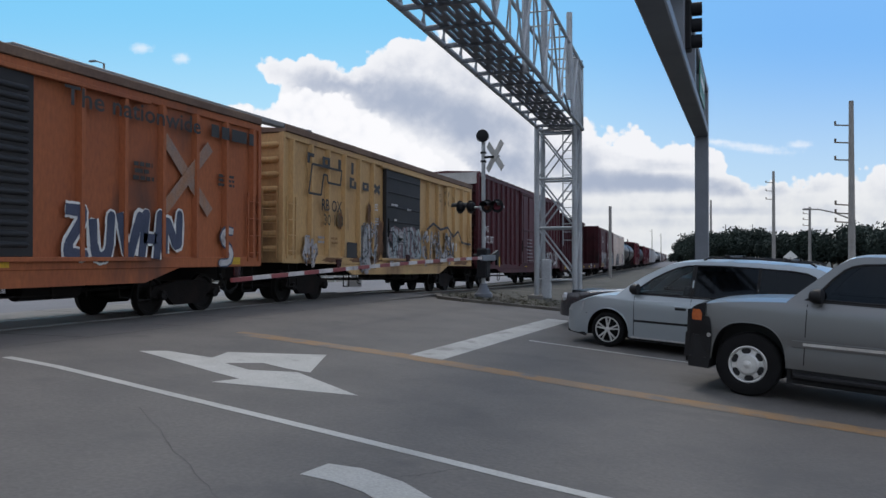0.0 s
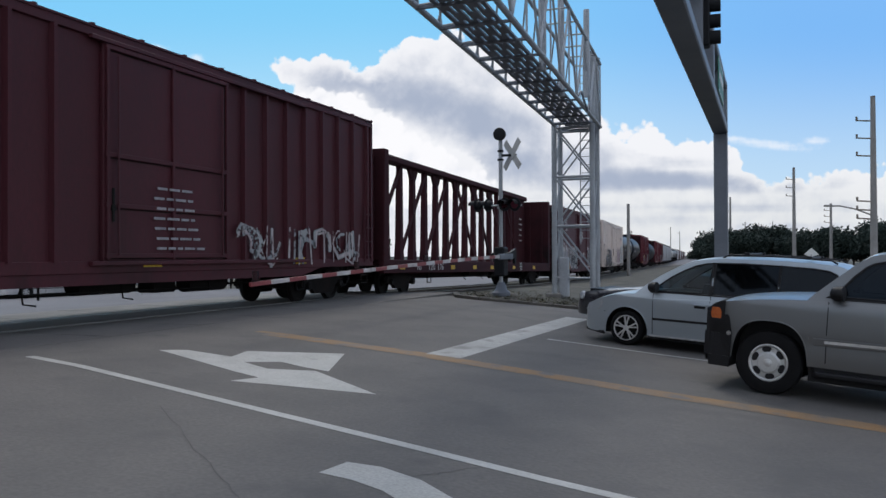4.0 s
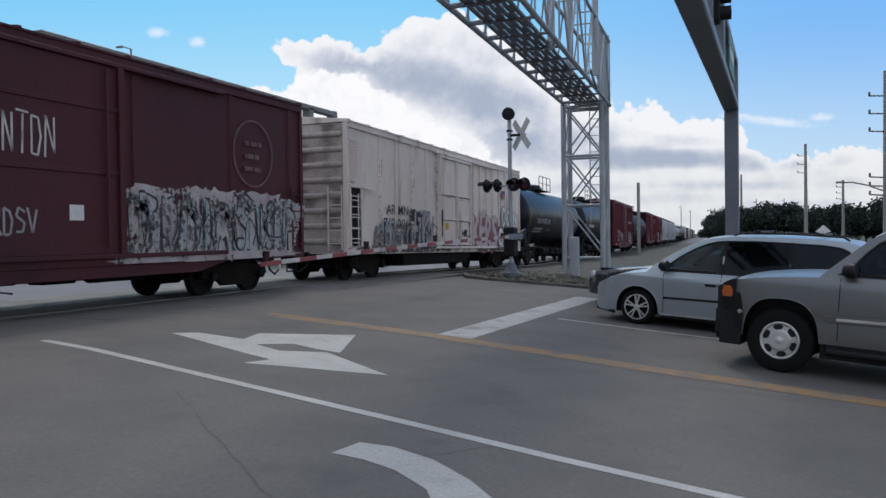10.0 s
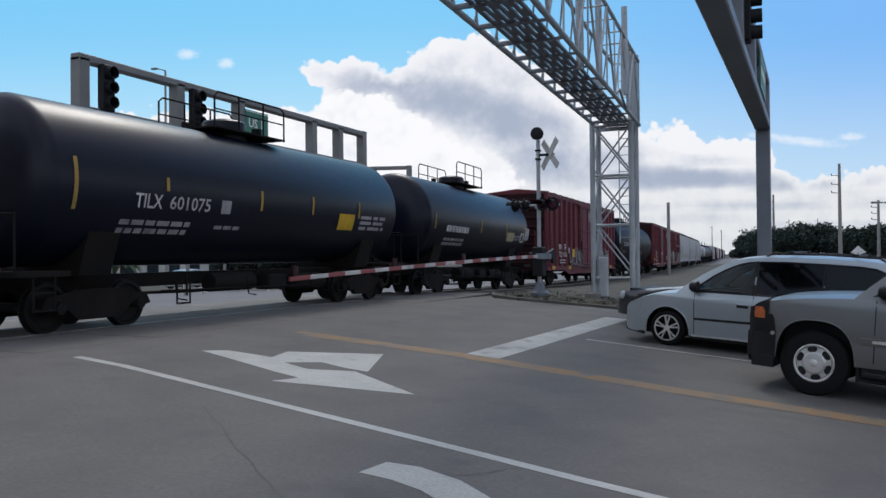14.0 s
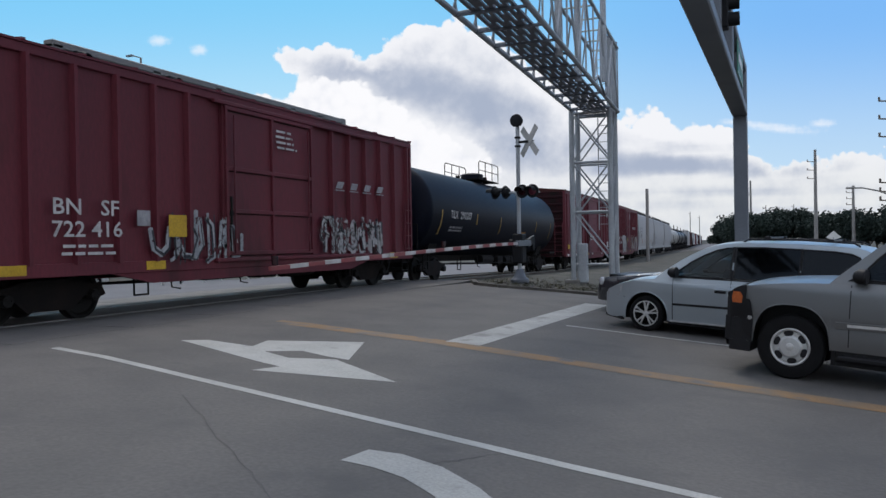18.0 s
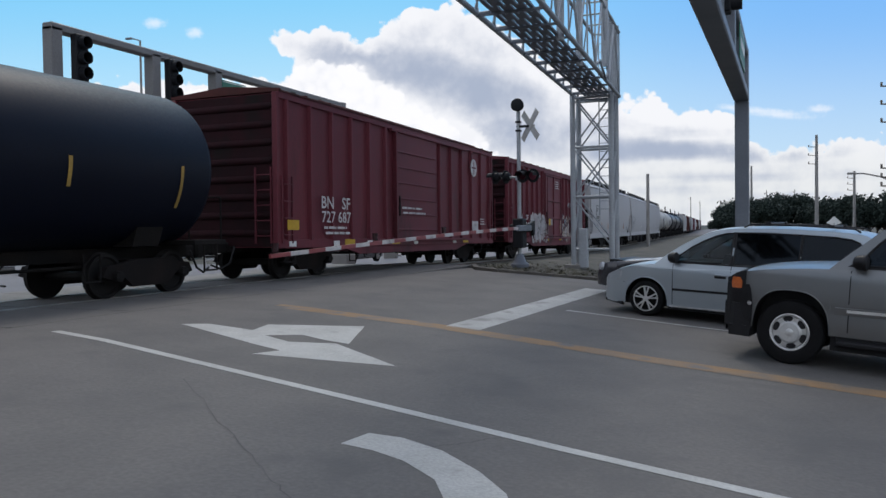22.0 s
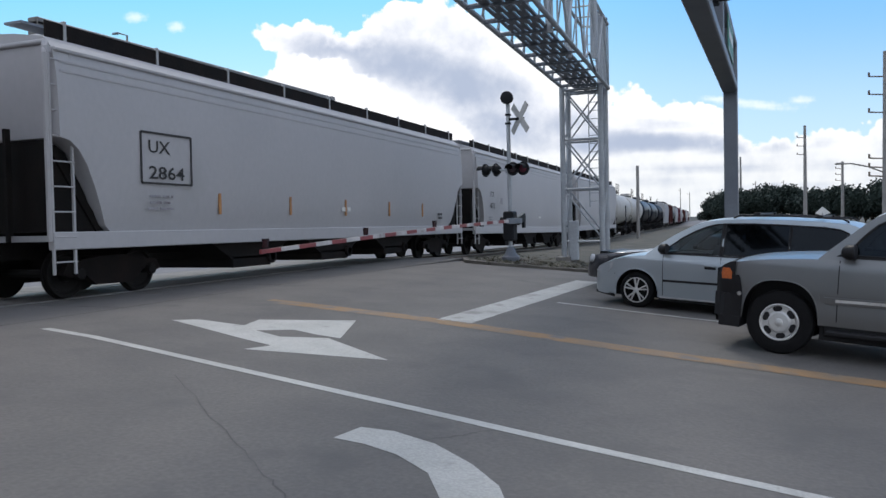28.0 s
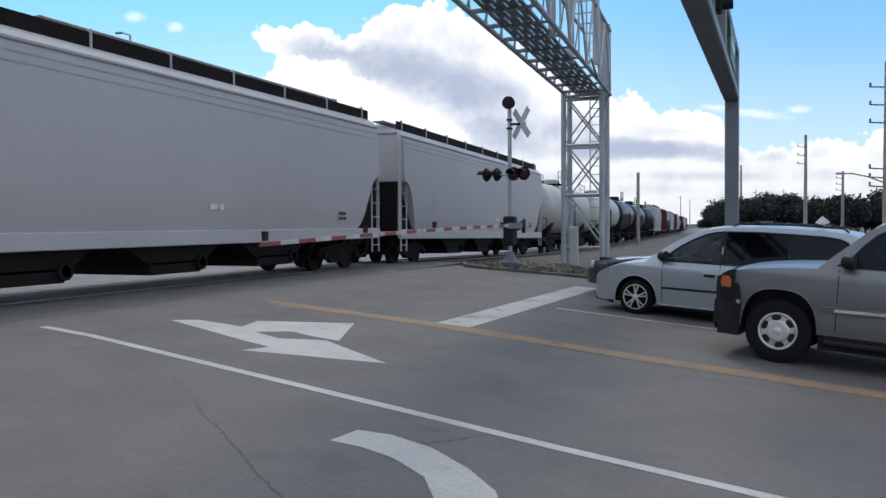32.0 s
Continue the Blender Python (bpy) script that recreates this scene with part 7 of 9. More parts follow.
def smooth_tab(xs, vs):
    """A smooth curve through knots, without overshoot."""
    xs, vs = np.array(xs, float), np.array(vs, float)
    d = np.diff(vs) / np.diff(xs)
    m = np.concatenate([[d[0]], [(0.0 if a * b <= 0 else 2 * a * b / (a + b)) for a, b in zip(d, d[1:])], [d[-1]]])

    def f(x):
        x = min(max(x, xs[0]), xs[-1])
        i = min(int(np.searchsorted(xs, x, "right")) - 1, len(xs) - 2)
        h = xs[i + 1] - xs[i]
        t = (x - xs[i]) / h
        return float(vs[i] * (1 + 2 * t) * (1 - t) ** 2 + m[i] * h * t * (1 - t) ** 2 + vs[i + 1] * t * t * (3 - 2 * t) + m[i + 1] * h * t * t * (t - 1))
    return f


def car_glass(name, tint):
    """Thin tinted pane: see-through with a mirror gloss that grows at a glance."""
    m = bpy.data.materials.new(name)
    m.use_nodes = True
    n, l = m.node_tree.nodes, m.node_tree.links
    n.clear()
    out, mix, tr, gl, fr = n.new("ShaderNodeOutputMaterial"), n.new("ShaderNodeMixShader"), n.new("ShaderNodeBsdfTransparent"), n.new("ShaderNodeBsdfGlossy"), n.new("ShaderNodeFresnel")
    tr.inputs["Color"].default_value = (*tint, 1)
    gl.inputs["Roughness"].default_value, gl.inputs["Color"].default_value = 0.04, (0.8, 0.88, 0.95, 1)
    fr.inputs["IOR"].default_value = 1.38
    for a, b in ((fr.outputs[0], mix.inputs[0]), (tr.outputs[0], mix.inputs[1]), (gl.outputs[0], mix.inputs[2]), (mix.outputs[0], out.inputs[0])):
        l.new(a, b)
    return m


M["pane_clear"] = car_glass("door_glass", (0.25, 0.31, 0.33))
M["pane_tint"] = car_glass("tinted_door_glass", (0.08, 0.09, 0.1))
M["pane_dark"] = car_glass("privacy_glass", (0.012, 0.015, 0.018))
M["bright_trim"] = mat("bright_trim", (0.75, 0.75, 0.74), None, 0.3, 0.4, 3, 40, 0.0, 0.1)
M["upholstery"] = mat("upholstery", (0.06, 0.06, 0.065), (0.045, 0.045, 0.05), 0.9)


def alloy_wheel(car, x, y, r, rim, side, kind):
    """A road wheel: rounded tyre, rim barrel, and either ten slim paired spokes or a dished disc with six openings."""
    t = part("wheel", G().lathe((0, -0.12, 0), (0, 1, 0), [(0.06, rim), (0.012, rim + 0.01), (0.0, rim + 0.04), (0.002, r - 0.07), (0.018, r - 0.02), (0.05, r), (0.19, r), (0.222, r - 0.02), (0.238, r - 0.07), (0.24, rim + 0.04), (0.228, rim + 0.01), (0.18, rim)], 44), M["tyre"], car, at=(x, y, r))
    part("rim", G().lathe((0, side * 0.06, 0), (0, side, 0), [(0.0, 0.02), (0.0, rim - 0.035), (0.03, rim - 0.03), (0.048, rim - 0.022), (0.055, rim - 0.006), (0.048, rim + 0.006), (0.0, rim + 0.004)], 40), M["wheel"] if kind == "twin" else M["alloy"], t)
    f = side * 0.07
    if kind == "twin":
        lip = G()
        for i in range(40):
            a0, a1 = 2 * math.pi * i / 40, 2 * math.pi * (i + 1) / 40
            lip.beam((math.cos(a0) * (rim - 0.012), side * 0.112, math.sin(a0) * (rim - 0.012)), (math.cos(a1) * (rim - 0.012), side * 0.112, math.sin(a1) * (rim - 0.012)), 0.02, 0.02)
        part("rim_lip", lip, M["alloy"], t)
        for i in range(5):
            a = 2 * math.pi * (i + 0.25) / 5
            g = G()
            for da, root in ((-0.19, -0.06), (0.19, 0.06)):
                g.beam((math.cos(a + root) * 0.045, side * 0.115, math.sin(a + root) * 0.045), (math.cos(a + da) * (rim - 0.012), side * 0.105, math.sin(a + da) * (rim - 0.012)), 0.026, 0.026)
            part("spoke", g, M["alloy"], t)
    else:
        part("wheel_disc", G().lathe((0, f, 0), (0, side, 0), [(0.0, rim - 0.02), (0.02, rim - 0.04), (0.022, rim * 0.62), (0.045, rim * 0.5), (0.05, 0.03)], 36), M["alloy"], t)
        for i in range(6):
            a = 2 * math.pi * (i + 0.35) / 6
            g, k = G(), 12
            ring = []
            for j in range(k):
                b = 2 * math.pi * j / k
                rr, tt = rim * 0.72 + 0.042 * math.cos(b), 0.052 * math.sin(b) * (1.15 + 0.3 * math.cos(b))
                ring.append((rr * math.cos(a) - tt * math.sin(a), rr * math.sin(a) + tt * math.cos(a)))
            g.prism(ring, 1, f + side * 0.019, f + side * 0.0265)
            part("wheel_opening", g, M["trim_black"], t)
    part("hub_cap", G().lathe((0, side * 0.11, 0), (0, side, 0), [(0, 0.055), (0.02, 0.05), (0.03, 0.02)], 18), M["alloy"], t)
    return t


def road_car(name, label, m, c):
    """A road vehicle shaped by smooth curves: pressed side panels with wheel arches, crowned bonnet, pillars cut round real panes, seats, seams and trim."""
    car = thing(name, label, "car", m)
    paint_ = c["paint"]
    x0, x1 = c["ends"]
    belt, hw, prof, top = smooth_tab(*c["belt"]), smooth_tab(*c["width"]), smooth_tab(*c["section"]), smooth_tab(*c["top"])
    R, rim, (ar, ah, ap, az) = c["tyre"], c["rim"], c["arch"]

    def Y(x, z, out=0.0):
        return hw(x) * prof(z) + out

    def lo(x):
        z = c["floor"](x)
        for wx in c["axles"]:
            d = abs(x - wx) / ar
            if d < 1:
                z = max(z, az + ah * (1 - d ** ap) ** (1 / ap))
        return z

    xs = sorted(set([round(v, 4) for v in spread(x0, x1, 90)] + [round(w + ar * math.cos(math.pi * k / 26), 4) for w in c["axles"] for k in range(27)] + [round(w + s * (ar + 0.004), 4) for w in c["axles"] for s in (-1, 1)]))
    g, rows = G(), 16
    for s in (-1, 1):
        g.grid([[(x, s * Y(x, z), z) for z in spread(lo(x), belt(x), rows)] for x in xs])
    for x in (x0, x1):
        g.grid([[(x, Y(x, z) * t, z) for t in spread(-1, 1, 6)] for z in spread(lo(x), belt(x), 8)])
    part("body", g, paint_, car, smooth=50)
    hood_x = [x for x in xs if x >= c["cowl"]]
    part("bonnet", G().grid([[(x, Y(x, belt(x)) * t, belt(x) + c["crown"] * min(1, (x1 - x) / 0.35 + 0.15) * (1 - abs(t) ** 3.5)) for t in spread(-1, 1, 20)] for x in hood_x]), paint_, car, fix=False)
    part("underbody", G().box(x0 + 0.25, x1 - 0.3, -0.6, 0.6, c["floor"](0) - 0.06, belt(0) - 0.25).box(c["axles"][1] + ar, c["axles"][0] - ar, -0.86, 0.86, c["floor"](0) - c["skirt"], c["floor"](0) + 0.02), M["trim_black"], car)
    # side panels of the cabin with window openings
    cx0, cx1 = c["cabin"]
    cx = spread(cx0, cx1, 48)
    rim_line = [(x, belt(x) - 0.002) for x in cx] + [(x, top(x)) for x in cx[::-1] if top(x) > belt(x) + 0.004]
    for s in (-1, 1):
        bm = bmesh.new()
        edges = []
        for loop in [rim_line] + [p for p, _ in c["panes"]]:
            vs = [bm.verts.new((x, 0, z)) for x, z in loop]
            edges += [bm.edges.new((a, b)) for a, b in zip(vs, vs[1:] + vs[:1])]
        bmesh.ops.triangle_fill(bm, use_beauty=True, use_dissolve=False, edges=edges)
        for v in bm.verts:
            v.co.y = s * Y(v.co.x, v.co.z)
        bm.normal_update()
        for f in bm.faces:
            if f.normal.y * s < 0:
                f.normal_flip()
        me = bpy.data.meshes.new("side_frame")
        bm.to_mesh(me)
        bm.free()
        me.materials.append(paint_)
        me.polygons.foreach_set("use_smooth", [True] * len(me.polygons))
        part("side_frame", me, None, car)
        for pts, mt in c["panes"]:
            w = part("side_window", G().add([(x, s * Y(x, z, -0.006), z) for x, z in pts], [list(range(len(pts)))]), M[mt], car, fix=False)
            part("window_seal", tube_line([(x, s * Y(x, z), z) for x, z in pts], 0.016, 6, True), M["trim_black"], w)
    rx = [x for x in cx if x <= c["roof_front"]] + [c["roof_front"]]
    part("roof", G().grid([[(x, Y(x, top(x)) * t, top(x) + c["roof_crown"] * min(1, (x - cx0) / 0.25) * (1 - abs(t) ** 2.4)) for t in spread(-1, 1, 18)] for x in rx]), paint_, car, fix=False)
    wx_ = [c["roof_front"]] + [x for x in cx if x > c["roof_front"]]
    part("windscreen", G().grid([[(x, Y(x, top(x)) * t, top(x) + c["roof_crown"] * (1 - abs(t) ** 2.4)) for t in spread(-1, 1, 14)] for x in wx_]), M["pane_clear"], car, fix=False)
    part("rear_panel", G().grid([[(cx0 - 0.01, Y(cx0, z) * t, z) for t in spread(-1, 1, 6)] for z in spread(belt(cx0) - 0.02, top(cx0), 6)]), paint_, car, fix=False)
    part("dashboard", G().box(c["cowl"] - 0.5, c["cowl"] + 0.02, -0.7, 0.7, belt(0) - 0.35, belt(0) - 0.02, 0.05), M["trim_black"], car)
    for xq in c["seats"]:
        for yq in (-0.42, 0.42):
            zs = belt(0)
            st = part("seat", G().prism([(xq - 0.12, zs - 0.5), (xq + 0.1, zs - 0.5), (xq - 0.06, zs + 0.2), (xq - 0.2, zs + 0.2)], 1, yq - 0.24, yq + 0.24), M["upholstery"], car)
            part("headrest", G().box(xq - 0.24, xq - 0.12, yq - 0.13, yq + 0.13, zs + 0.24, zs + 0.42, 0.04), M["upholstery"], st)
    for s in (-1, 1):
        for wx in c["axles"]:
            alloy_wheel(car, wx, s * (hw(wx) - c["wheel_in"]), R, rim, s, c["wheel_kind"])
            arc = [(wx + ar * math.cos(math.pi * k / 24), lo(min(wx + ar * math.cos(math.pi * k / 24), wx + ar - 0.001) if k < 12 else max(wx + ar * math.cos(math.pi * k / 24), wx - ar + 0.001))) for k in range(25)]
            well = G().grid([[(x, s * Y(x, z, -0.004), z), (x, s * (hw(wx) - 0.42), z)] for x, z in arc])
            well.add([(x, s * (hw(wx) - 0.42), z) for x, z in arc], [list(range(len(arc)))])
            part("wheel_well", well, M["trim_black"], car, fix=False)
            part("arch_lip", tube_line([(x, s * Y(x, z, 0.002), z) for x, z in arc], c["lip"], 8), paint_, car)
        for dx, z0, z1, rake in c["seams"]:
            g = G()
            for za, zb in zip(spread(z0, z1, 8), spread(z0, z1, 8)[1:]):
                xa, xb = dx + rake * (za - z0), dx + rake * (zb - z0)
                g.beam((xa, s * Y(xa, za), za), (xb, s * Y(xb, zb), zb), 0.012, 0.006)
            part("door_seam", g, M["trim_black"], car)
        for nm, mt, pts, w, proud in c["strips"]:
            g, fine = G(), []
            for (xa, za), (xb, zb) in zip(pts, pts[1:]):
                fine += [(xa + (xb - xa) * k / 8, za + (zb - za) * k / 8) for k in range(8)]
            fine.append(pts[-1])
            ring = [[(x, s * Y(x, z + q * w / 2, o), z + q * w / 2) for q, o in ((-1, -0.004), (-0.8, proud), (0.8, proud), (1, -0.004))] for x, z in fine]
            g.grid(ring)
            for e in (ring[0], ring[-1]):
                g.add(e, [(0, 1, 2, 3)])
            part(nm, g, M[mt], car)
        for hx, hz in c["handles"]:
            h = part("door_handle", G().box(hx - 0.1, hx + 0.1, s * Y(hx, hz) - 0.012, s * Y(hx, hz) + 0.012, hz - 0.045, hz + 0.03, 0.01), M["trim_black"], car, "recessed dark handle cup")
            part("handle_grip", G().box(hx - 0.11, hx + 0.1, min(s * Y(hx, hz, 0.012), s * Y(hx, hz, 0.034)), max(s * Y(hx, hz, 0.012), s * Y(hx, hz, 0.034)), hz + 0.0, hz + 0.032, 0.01), paint_, h)
        mx, mz, mh = c["mirror"]
        ym = Y(mx, mz)
        g = G().lathe((mx + 0.1, s * (ym + 0.14), mz), (-1, s * 0.1, 0), [(0, 0.03), (0.02, 0.08), (0.07, 0.112), (0.15, 0.118), (0.165, 0.1)], 20)
        g.v = [(x, y, mz + (z - mz) * mh) for x, y, z in g.v]
        g.beam((mx + 0.02, s * (ym - 0.03), mz - 0.05), (mx, s * (ym + 0.1), mz - 0.02), 0.1, 0.05)
        part("mirror", g, M["trim_black"], car, "black door mirror")
    return car, Y, belt


HEAD = 180 - math.degrees(math.atan(0.224))


def on_road(x, y, wheel_x, wheel_y):
    """The pose of a vehicle whose front near wheel touches the road at x, y."""
    slope = math.degrees(math.atan(0.068))
    m = pose(0, 0, 0, 0, -slope, 0)
    turn = pose(0, 0, 0, 0, 0, HEAD)
    base = turn @ m
    off = base @ Vector((wheel_x, wheel_y, 0))
    return Matrix.Translation((x - off.x, y - off.y, gz(x) - off.z)) @ base


VAN = dict(skirt=0.06, ends=(-2.5, 2.44), axles=(1.5, -1.53), tyre=0.325, rim=0.238, arch=(0.405, 0.405, 2.0, 0.32), lip=0.012, wheel_in=0.15, wheel_kind="twin", paint=M["van_silver"],
           floor=lambda x: 0.23 if x < 1.9 else 0.2 + 0.12 * max(0, x - 2.2),
           belt=((-2.5, -2.3, 0.0, 0.9, 1.3, 1.7, 2.0, 2.25, 2.38, 2.44), (1.02, 1.04, 1.03, 1.0, 0.985, 0.935, 0.845, 0.73, 0.63, 0.5)),
           width=((-2.5, -2.35, -1.6, 1.5, 1.9, 2.15, 2.3, 2.4, 2.44), (0.85, 0.93, 0.985, 0.985, 0.965, 0.91, 0.83, 0.71, 0.6)),
           section=((0.15, 0.3, 0.42, 0.62, 0.82, 0.9, 0.96, 1.03, 1.75), (0.94, 0.955, 0.97, 0.985, 1.0, 1.0, 0.985, 0.955, 0.77)),
           cowl=1.12, crown=0.045, cabin=(-2.36, 1.36), top=((-2.36, -2.3, -2.2, -2.0, -1.58, -1.04, -0.3, 0.1, 0.357, 0.81, 1.15, 1.36), (1.06, 1.42, 1.62, 1.71, 1.74, 1.745, 1.72, 1.69, 1.64, 1.415, 1.17, 0.985)), roof_front=0.33, roof_crown=0.04,
           panes=[([(1.04, 1.05), (0.92, 1.17), (0.72, 1.33), (0.5, 1.465), (0.3, 1.56), (0.12, 1.61), (0.015, 1.625), (0.015, 1.085), (0.5, 1.068)], "pane_clear"),
                  ([(-0.035, 1.085), (-0.035, 1.63), (-0.5, 1.65), (-1.09, 1.655), (-1.09, 1.1), (-0.6, 1.09)], "pane_dark"),
                  ([(-1.12, 1.1), (-1.12, 1.655), (-1.6, 1.645), (-1.85, 1.62), (-1.97, 1.57), (-2.08, 1.4), (-2.12, 1.13), (-1.6, 1.105)], "pane_dark")],
           seats=(0.25, -0.75, -1.65), seams=[(1.0, 0.27, 1.0, 0.02), (-0.01, 0.27, 1.04, 0.0), (-1.15, 0.75, 1.04, 0.0)],
           strips=[("rub_strip", "trim_black", [(1.0, 0.545), (0.02, 0.565)], 0.045, 0.014), ("rub_strip", "trim_black", [(-0.04, 0.565), (-1.08, 0.58)], 0.045, 0.014), ("sill_strip", "alloy", [(1.05, 0.235), (-1.1, 0.26)], 0.03, 0.012),
                   ("beltline_crease", "van_silver", [(1.15, 0.9), (0.0, 0.965), (-2.2, 0.985)], 0.03, 0.008), ("window_sill_trim", "trim_black", [(1.08, 1.035), (0.5, 1.05), (-2.1, 1.085)], 0.03, 0.008)],
           handles=((0.16, 0.86), (-0.22, 0.88)), mirror=(0.98, 1.13, 0.85))
SUV = dict(ends=(-2.6, 2.46), axles=(1.63, -1.35), tyre=0.418, rim=0.24, arch=(0.475, 0.63, 2.7, 0.345), lip=0.008, wheel_in=0.17, wheel_kind="six", paint=M["suv_pewter"],
           floor=lambda x: 0.44, skirt=0.2,
           belt=((-2.6, -2.4, 0.0, 0.85, 1.2, 1.7, 2.05, 2.25, 2.38, 2.46), (1.28, 1.305, 1.3, 1.29, 1.28, 1.245, 1.2, 1.16, 1.1, 1.0)),
           width=((-2.6, -2.45, -1.5, 1.9, 2.15, 2.3, 2.4, 2.46), (0.92, 0.98, 1.0, 1.0, 0.985, 0.95, 0.9, 0.83)),
           section=((0.4, 0.6, 0.785, 0.815, 1.0, 1.15, 1.25, 1.31, 1.93), (0.945, 0.97, 0.978, 0.992, 1.0, 0.997, 0.98, 0.95, 0.83)),
           cowl=1.0, crown=0.045, cabin=(-2.5, 1.2), top=((-2.5, -2.45, -2.3, -1.9, -1.0, 0.0, 0.3, 0.482, 0.605, 0.849, 1.1, 1.2), (1.32, 1.6, 1.84, 1.92, 1.935, 1.935, 1.925, 1.895, 1.83, 1.62, 1.39, 1.29)), roof_front=0.46, roof_crown=0.035,
           panes=[([(0.86, 1.345), (0.84, 1.42), (0.69, 1.61), (0.56, 1.74), (0.47, 1.79), (0.35, 1.82), (0.1, 1.84), (-0.25, 1.845), (-0.28, 1.36), (0.3, 1.35)], "pane_tint"),
                  ([(-0.4, 1.36), (-0.37, 1.845), (-0.9, 1.845), (-1.2, 1.83), (-1.32, 1.5), (-1.35, 1.36)], "pane_dark"),
                  ([(-1.5, 1.36), (-1.46, 1.5), (-1.36, 1.83), (-2.1, 1.81), (-2.28, 1.6), (-2.3, 1.37)], "pane_dark")],
           seats=(-0.05, -1.0), seams=[(0.95, 0.5, 1.28, 0.0), (-0.33, 0.5, 1.3, 0.0), (-1.2, 0.98, 1.3, -0.15)],
           strips=[("bright_strip", "bright_trim", [(0.97, 0.772), (-0.3, 0.79)], 0.045, 0.018), ("bright_strip", "bright_trim", [(-0.36, 0.79), (-0.9, 0.8)], 0.045, 0.018), ("body_moulding", "suv_pewter", [(1.1, 0.765), (-0.9, 0.795)], 0.1, 0.01),
                   ("window_sill_trim", "trim_black", [(0.88, 1.325), (-2.3, 1.345)], 0.03, 0.008)],
           handles=((-0.18, 1.12), (-1.1, 1.13)), mirror=(0.83, 1.4, 0.85))

van, van_y, van_belt = road_car("minivan", "silver minivan with paired-spoke alloy wheels waiting at the stop line", on_road(-2.22, 15.17, 1.5, 0.96), VAN)
for s in (-1, 1):
    ring = [(2.06, 0.62), (2.3, 0.6), (2.36, 0.64), (2.3, 0.71), (2.14, 0.79), (2.02, 0.83), (1.97, 0.8), (2.0, 0.68)]
    part("head_lamp", G().add([(x, s * van_y(x, z, 0.006), z) for x, z in ring], [list(range(len(ring)))]), M["head_lamp"], van, "clear wrap-round headlamp", fix=False)
    part("bumper_seam", G().cyl((1.93, s * van_y(1.93, 0.6, 0.001), 0.6), (2.34, s * van_y(2.34, 0.58, 0.001), 0.58), 0.006, n=6), M["trim_black"], van)
    part("air_dam", G().cyl((1.95, s * van_y(1.95, 0.2), 0.19), (2.36, s * van_y(2.36, 0.2, -0.02), 0.22), 0.035, n=8), M["trim_black"], van)
    pts = [(-1.95, 1.745), (-1.85, 1.8), (-1.0, 1.815), (-0.2, 1.79), (-0.1, 1.73)]
    part("roof_rail", tube_line([(x, s * 0.6, z) for x, z in pts], 0.016), M["trim_black"], van)
    part("door_pillar", G().grid([[(x, s * van_y(x, z, 0.004), z) for z in spread(1.06, 1.64, 6)] for x in (-0.05, 0.03)]), M["trim_black"], van, fix=False)
    part("door_pillar", G().grid([[(x, s * van_y(x, z, 0.004), z) for z in spread(1.08, 1.67, 6)] for x in (-1.13, -1.085)]), M["trim_black"], van, fix=False)
for x in (-1.5, -0.5):
    part("cross_bar", G().cyl((x, -0.6, 1.825), (x, 0.6, 1.825), 0.018, n=8).box(x - 0.05, x + 0.05, -0.64, -0.56, 1.79, 1.85, 0.01).box(x - 0.05, x + 0.05, 0.56, 0.64, 1.79, 1.85, 0.01), M["trim_black"], van)

suv, suv_y, suv_belt = road_car("sport_utility_vehicle", "pewter sport utility vehicle with a black nose mask", on_road(0.18, 11.29, 1.6, 0.98), SUV)
nose = spread(2.1, 2.46, 14)
cut_back = smooth_tab((0.33, 0.7, 0.95, 1.1, 1.22), (2.12, 2.1, 2.13, 2.2, 2.23))
g = G()
for s in (-1, 1):
    g.grid([[(cut_back(z) + (2.47 - cut_back(z)) * k / 12, s * suv_y(cut_back(z) + (2.46 - cut_back(z)) * k / 12, max(z, 0.45), 0.014 - (0.03 if z < 0.4 else 0)), z) for k in range(13)] for z in spread(0.34, 1.0, 12)])
    g.grid([[(x, s * suv_y(x, z, 0.014), z) for z in spread(1.0, suv_belt(x) + 0.012, 6)] for x in spread(2.2, 2.46, 10)])
g.grid([[(x, suv_y(x, suv_belt(x), 0.01) * t, suv_belt(x) + 0.014 + 0.045 * min(1, (2.46 - x) / 0.35 + 0.15) * (1 - abs(t) ** 3.5)) for t in spread(-1, 1, 16)] for x in spread(2.22, 2.46, 8)])
g.grid([[(2.475, suv_y(2.46, max(z, 0.45), 0.014) * t, z) for t in spread(-1, 1, 8)] for z in spread(0.34, 1.06, 8)])
part("nose_mask", g, M["trim_black"], suv, "black vinyl nose mask")
part("bumper", G().prism([(2.12, -0.96), (2.34, -0.95), (2.5, -0.8), (2.55, 0.0), (2.5, 0.8), (2.34, 0.95), (2.12, 0.96), (2.12, 0.7), (2.12, -0.7)], 2, 0.42, 0.74), M["trim_black"], suv, "covered front bumper")
part("valance", G().prism([(2.12, -0.97), (2.4, -0.94), (2.5, 0.0), (2.4, 0.94), (2.12, 0.97)], 2, 0.3, 0.44), M["trim_black"], suv)
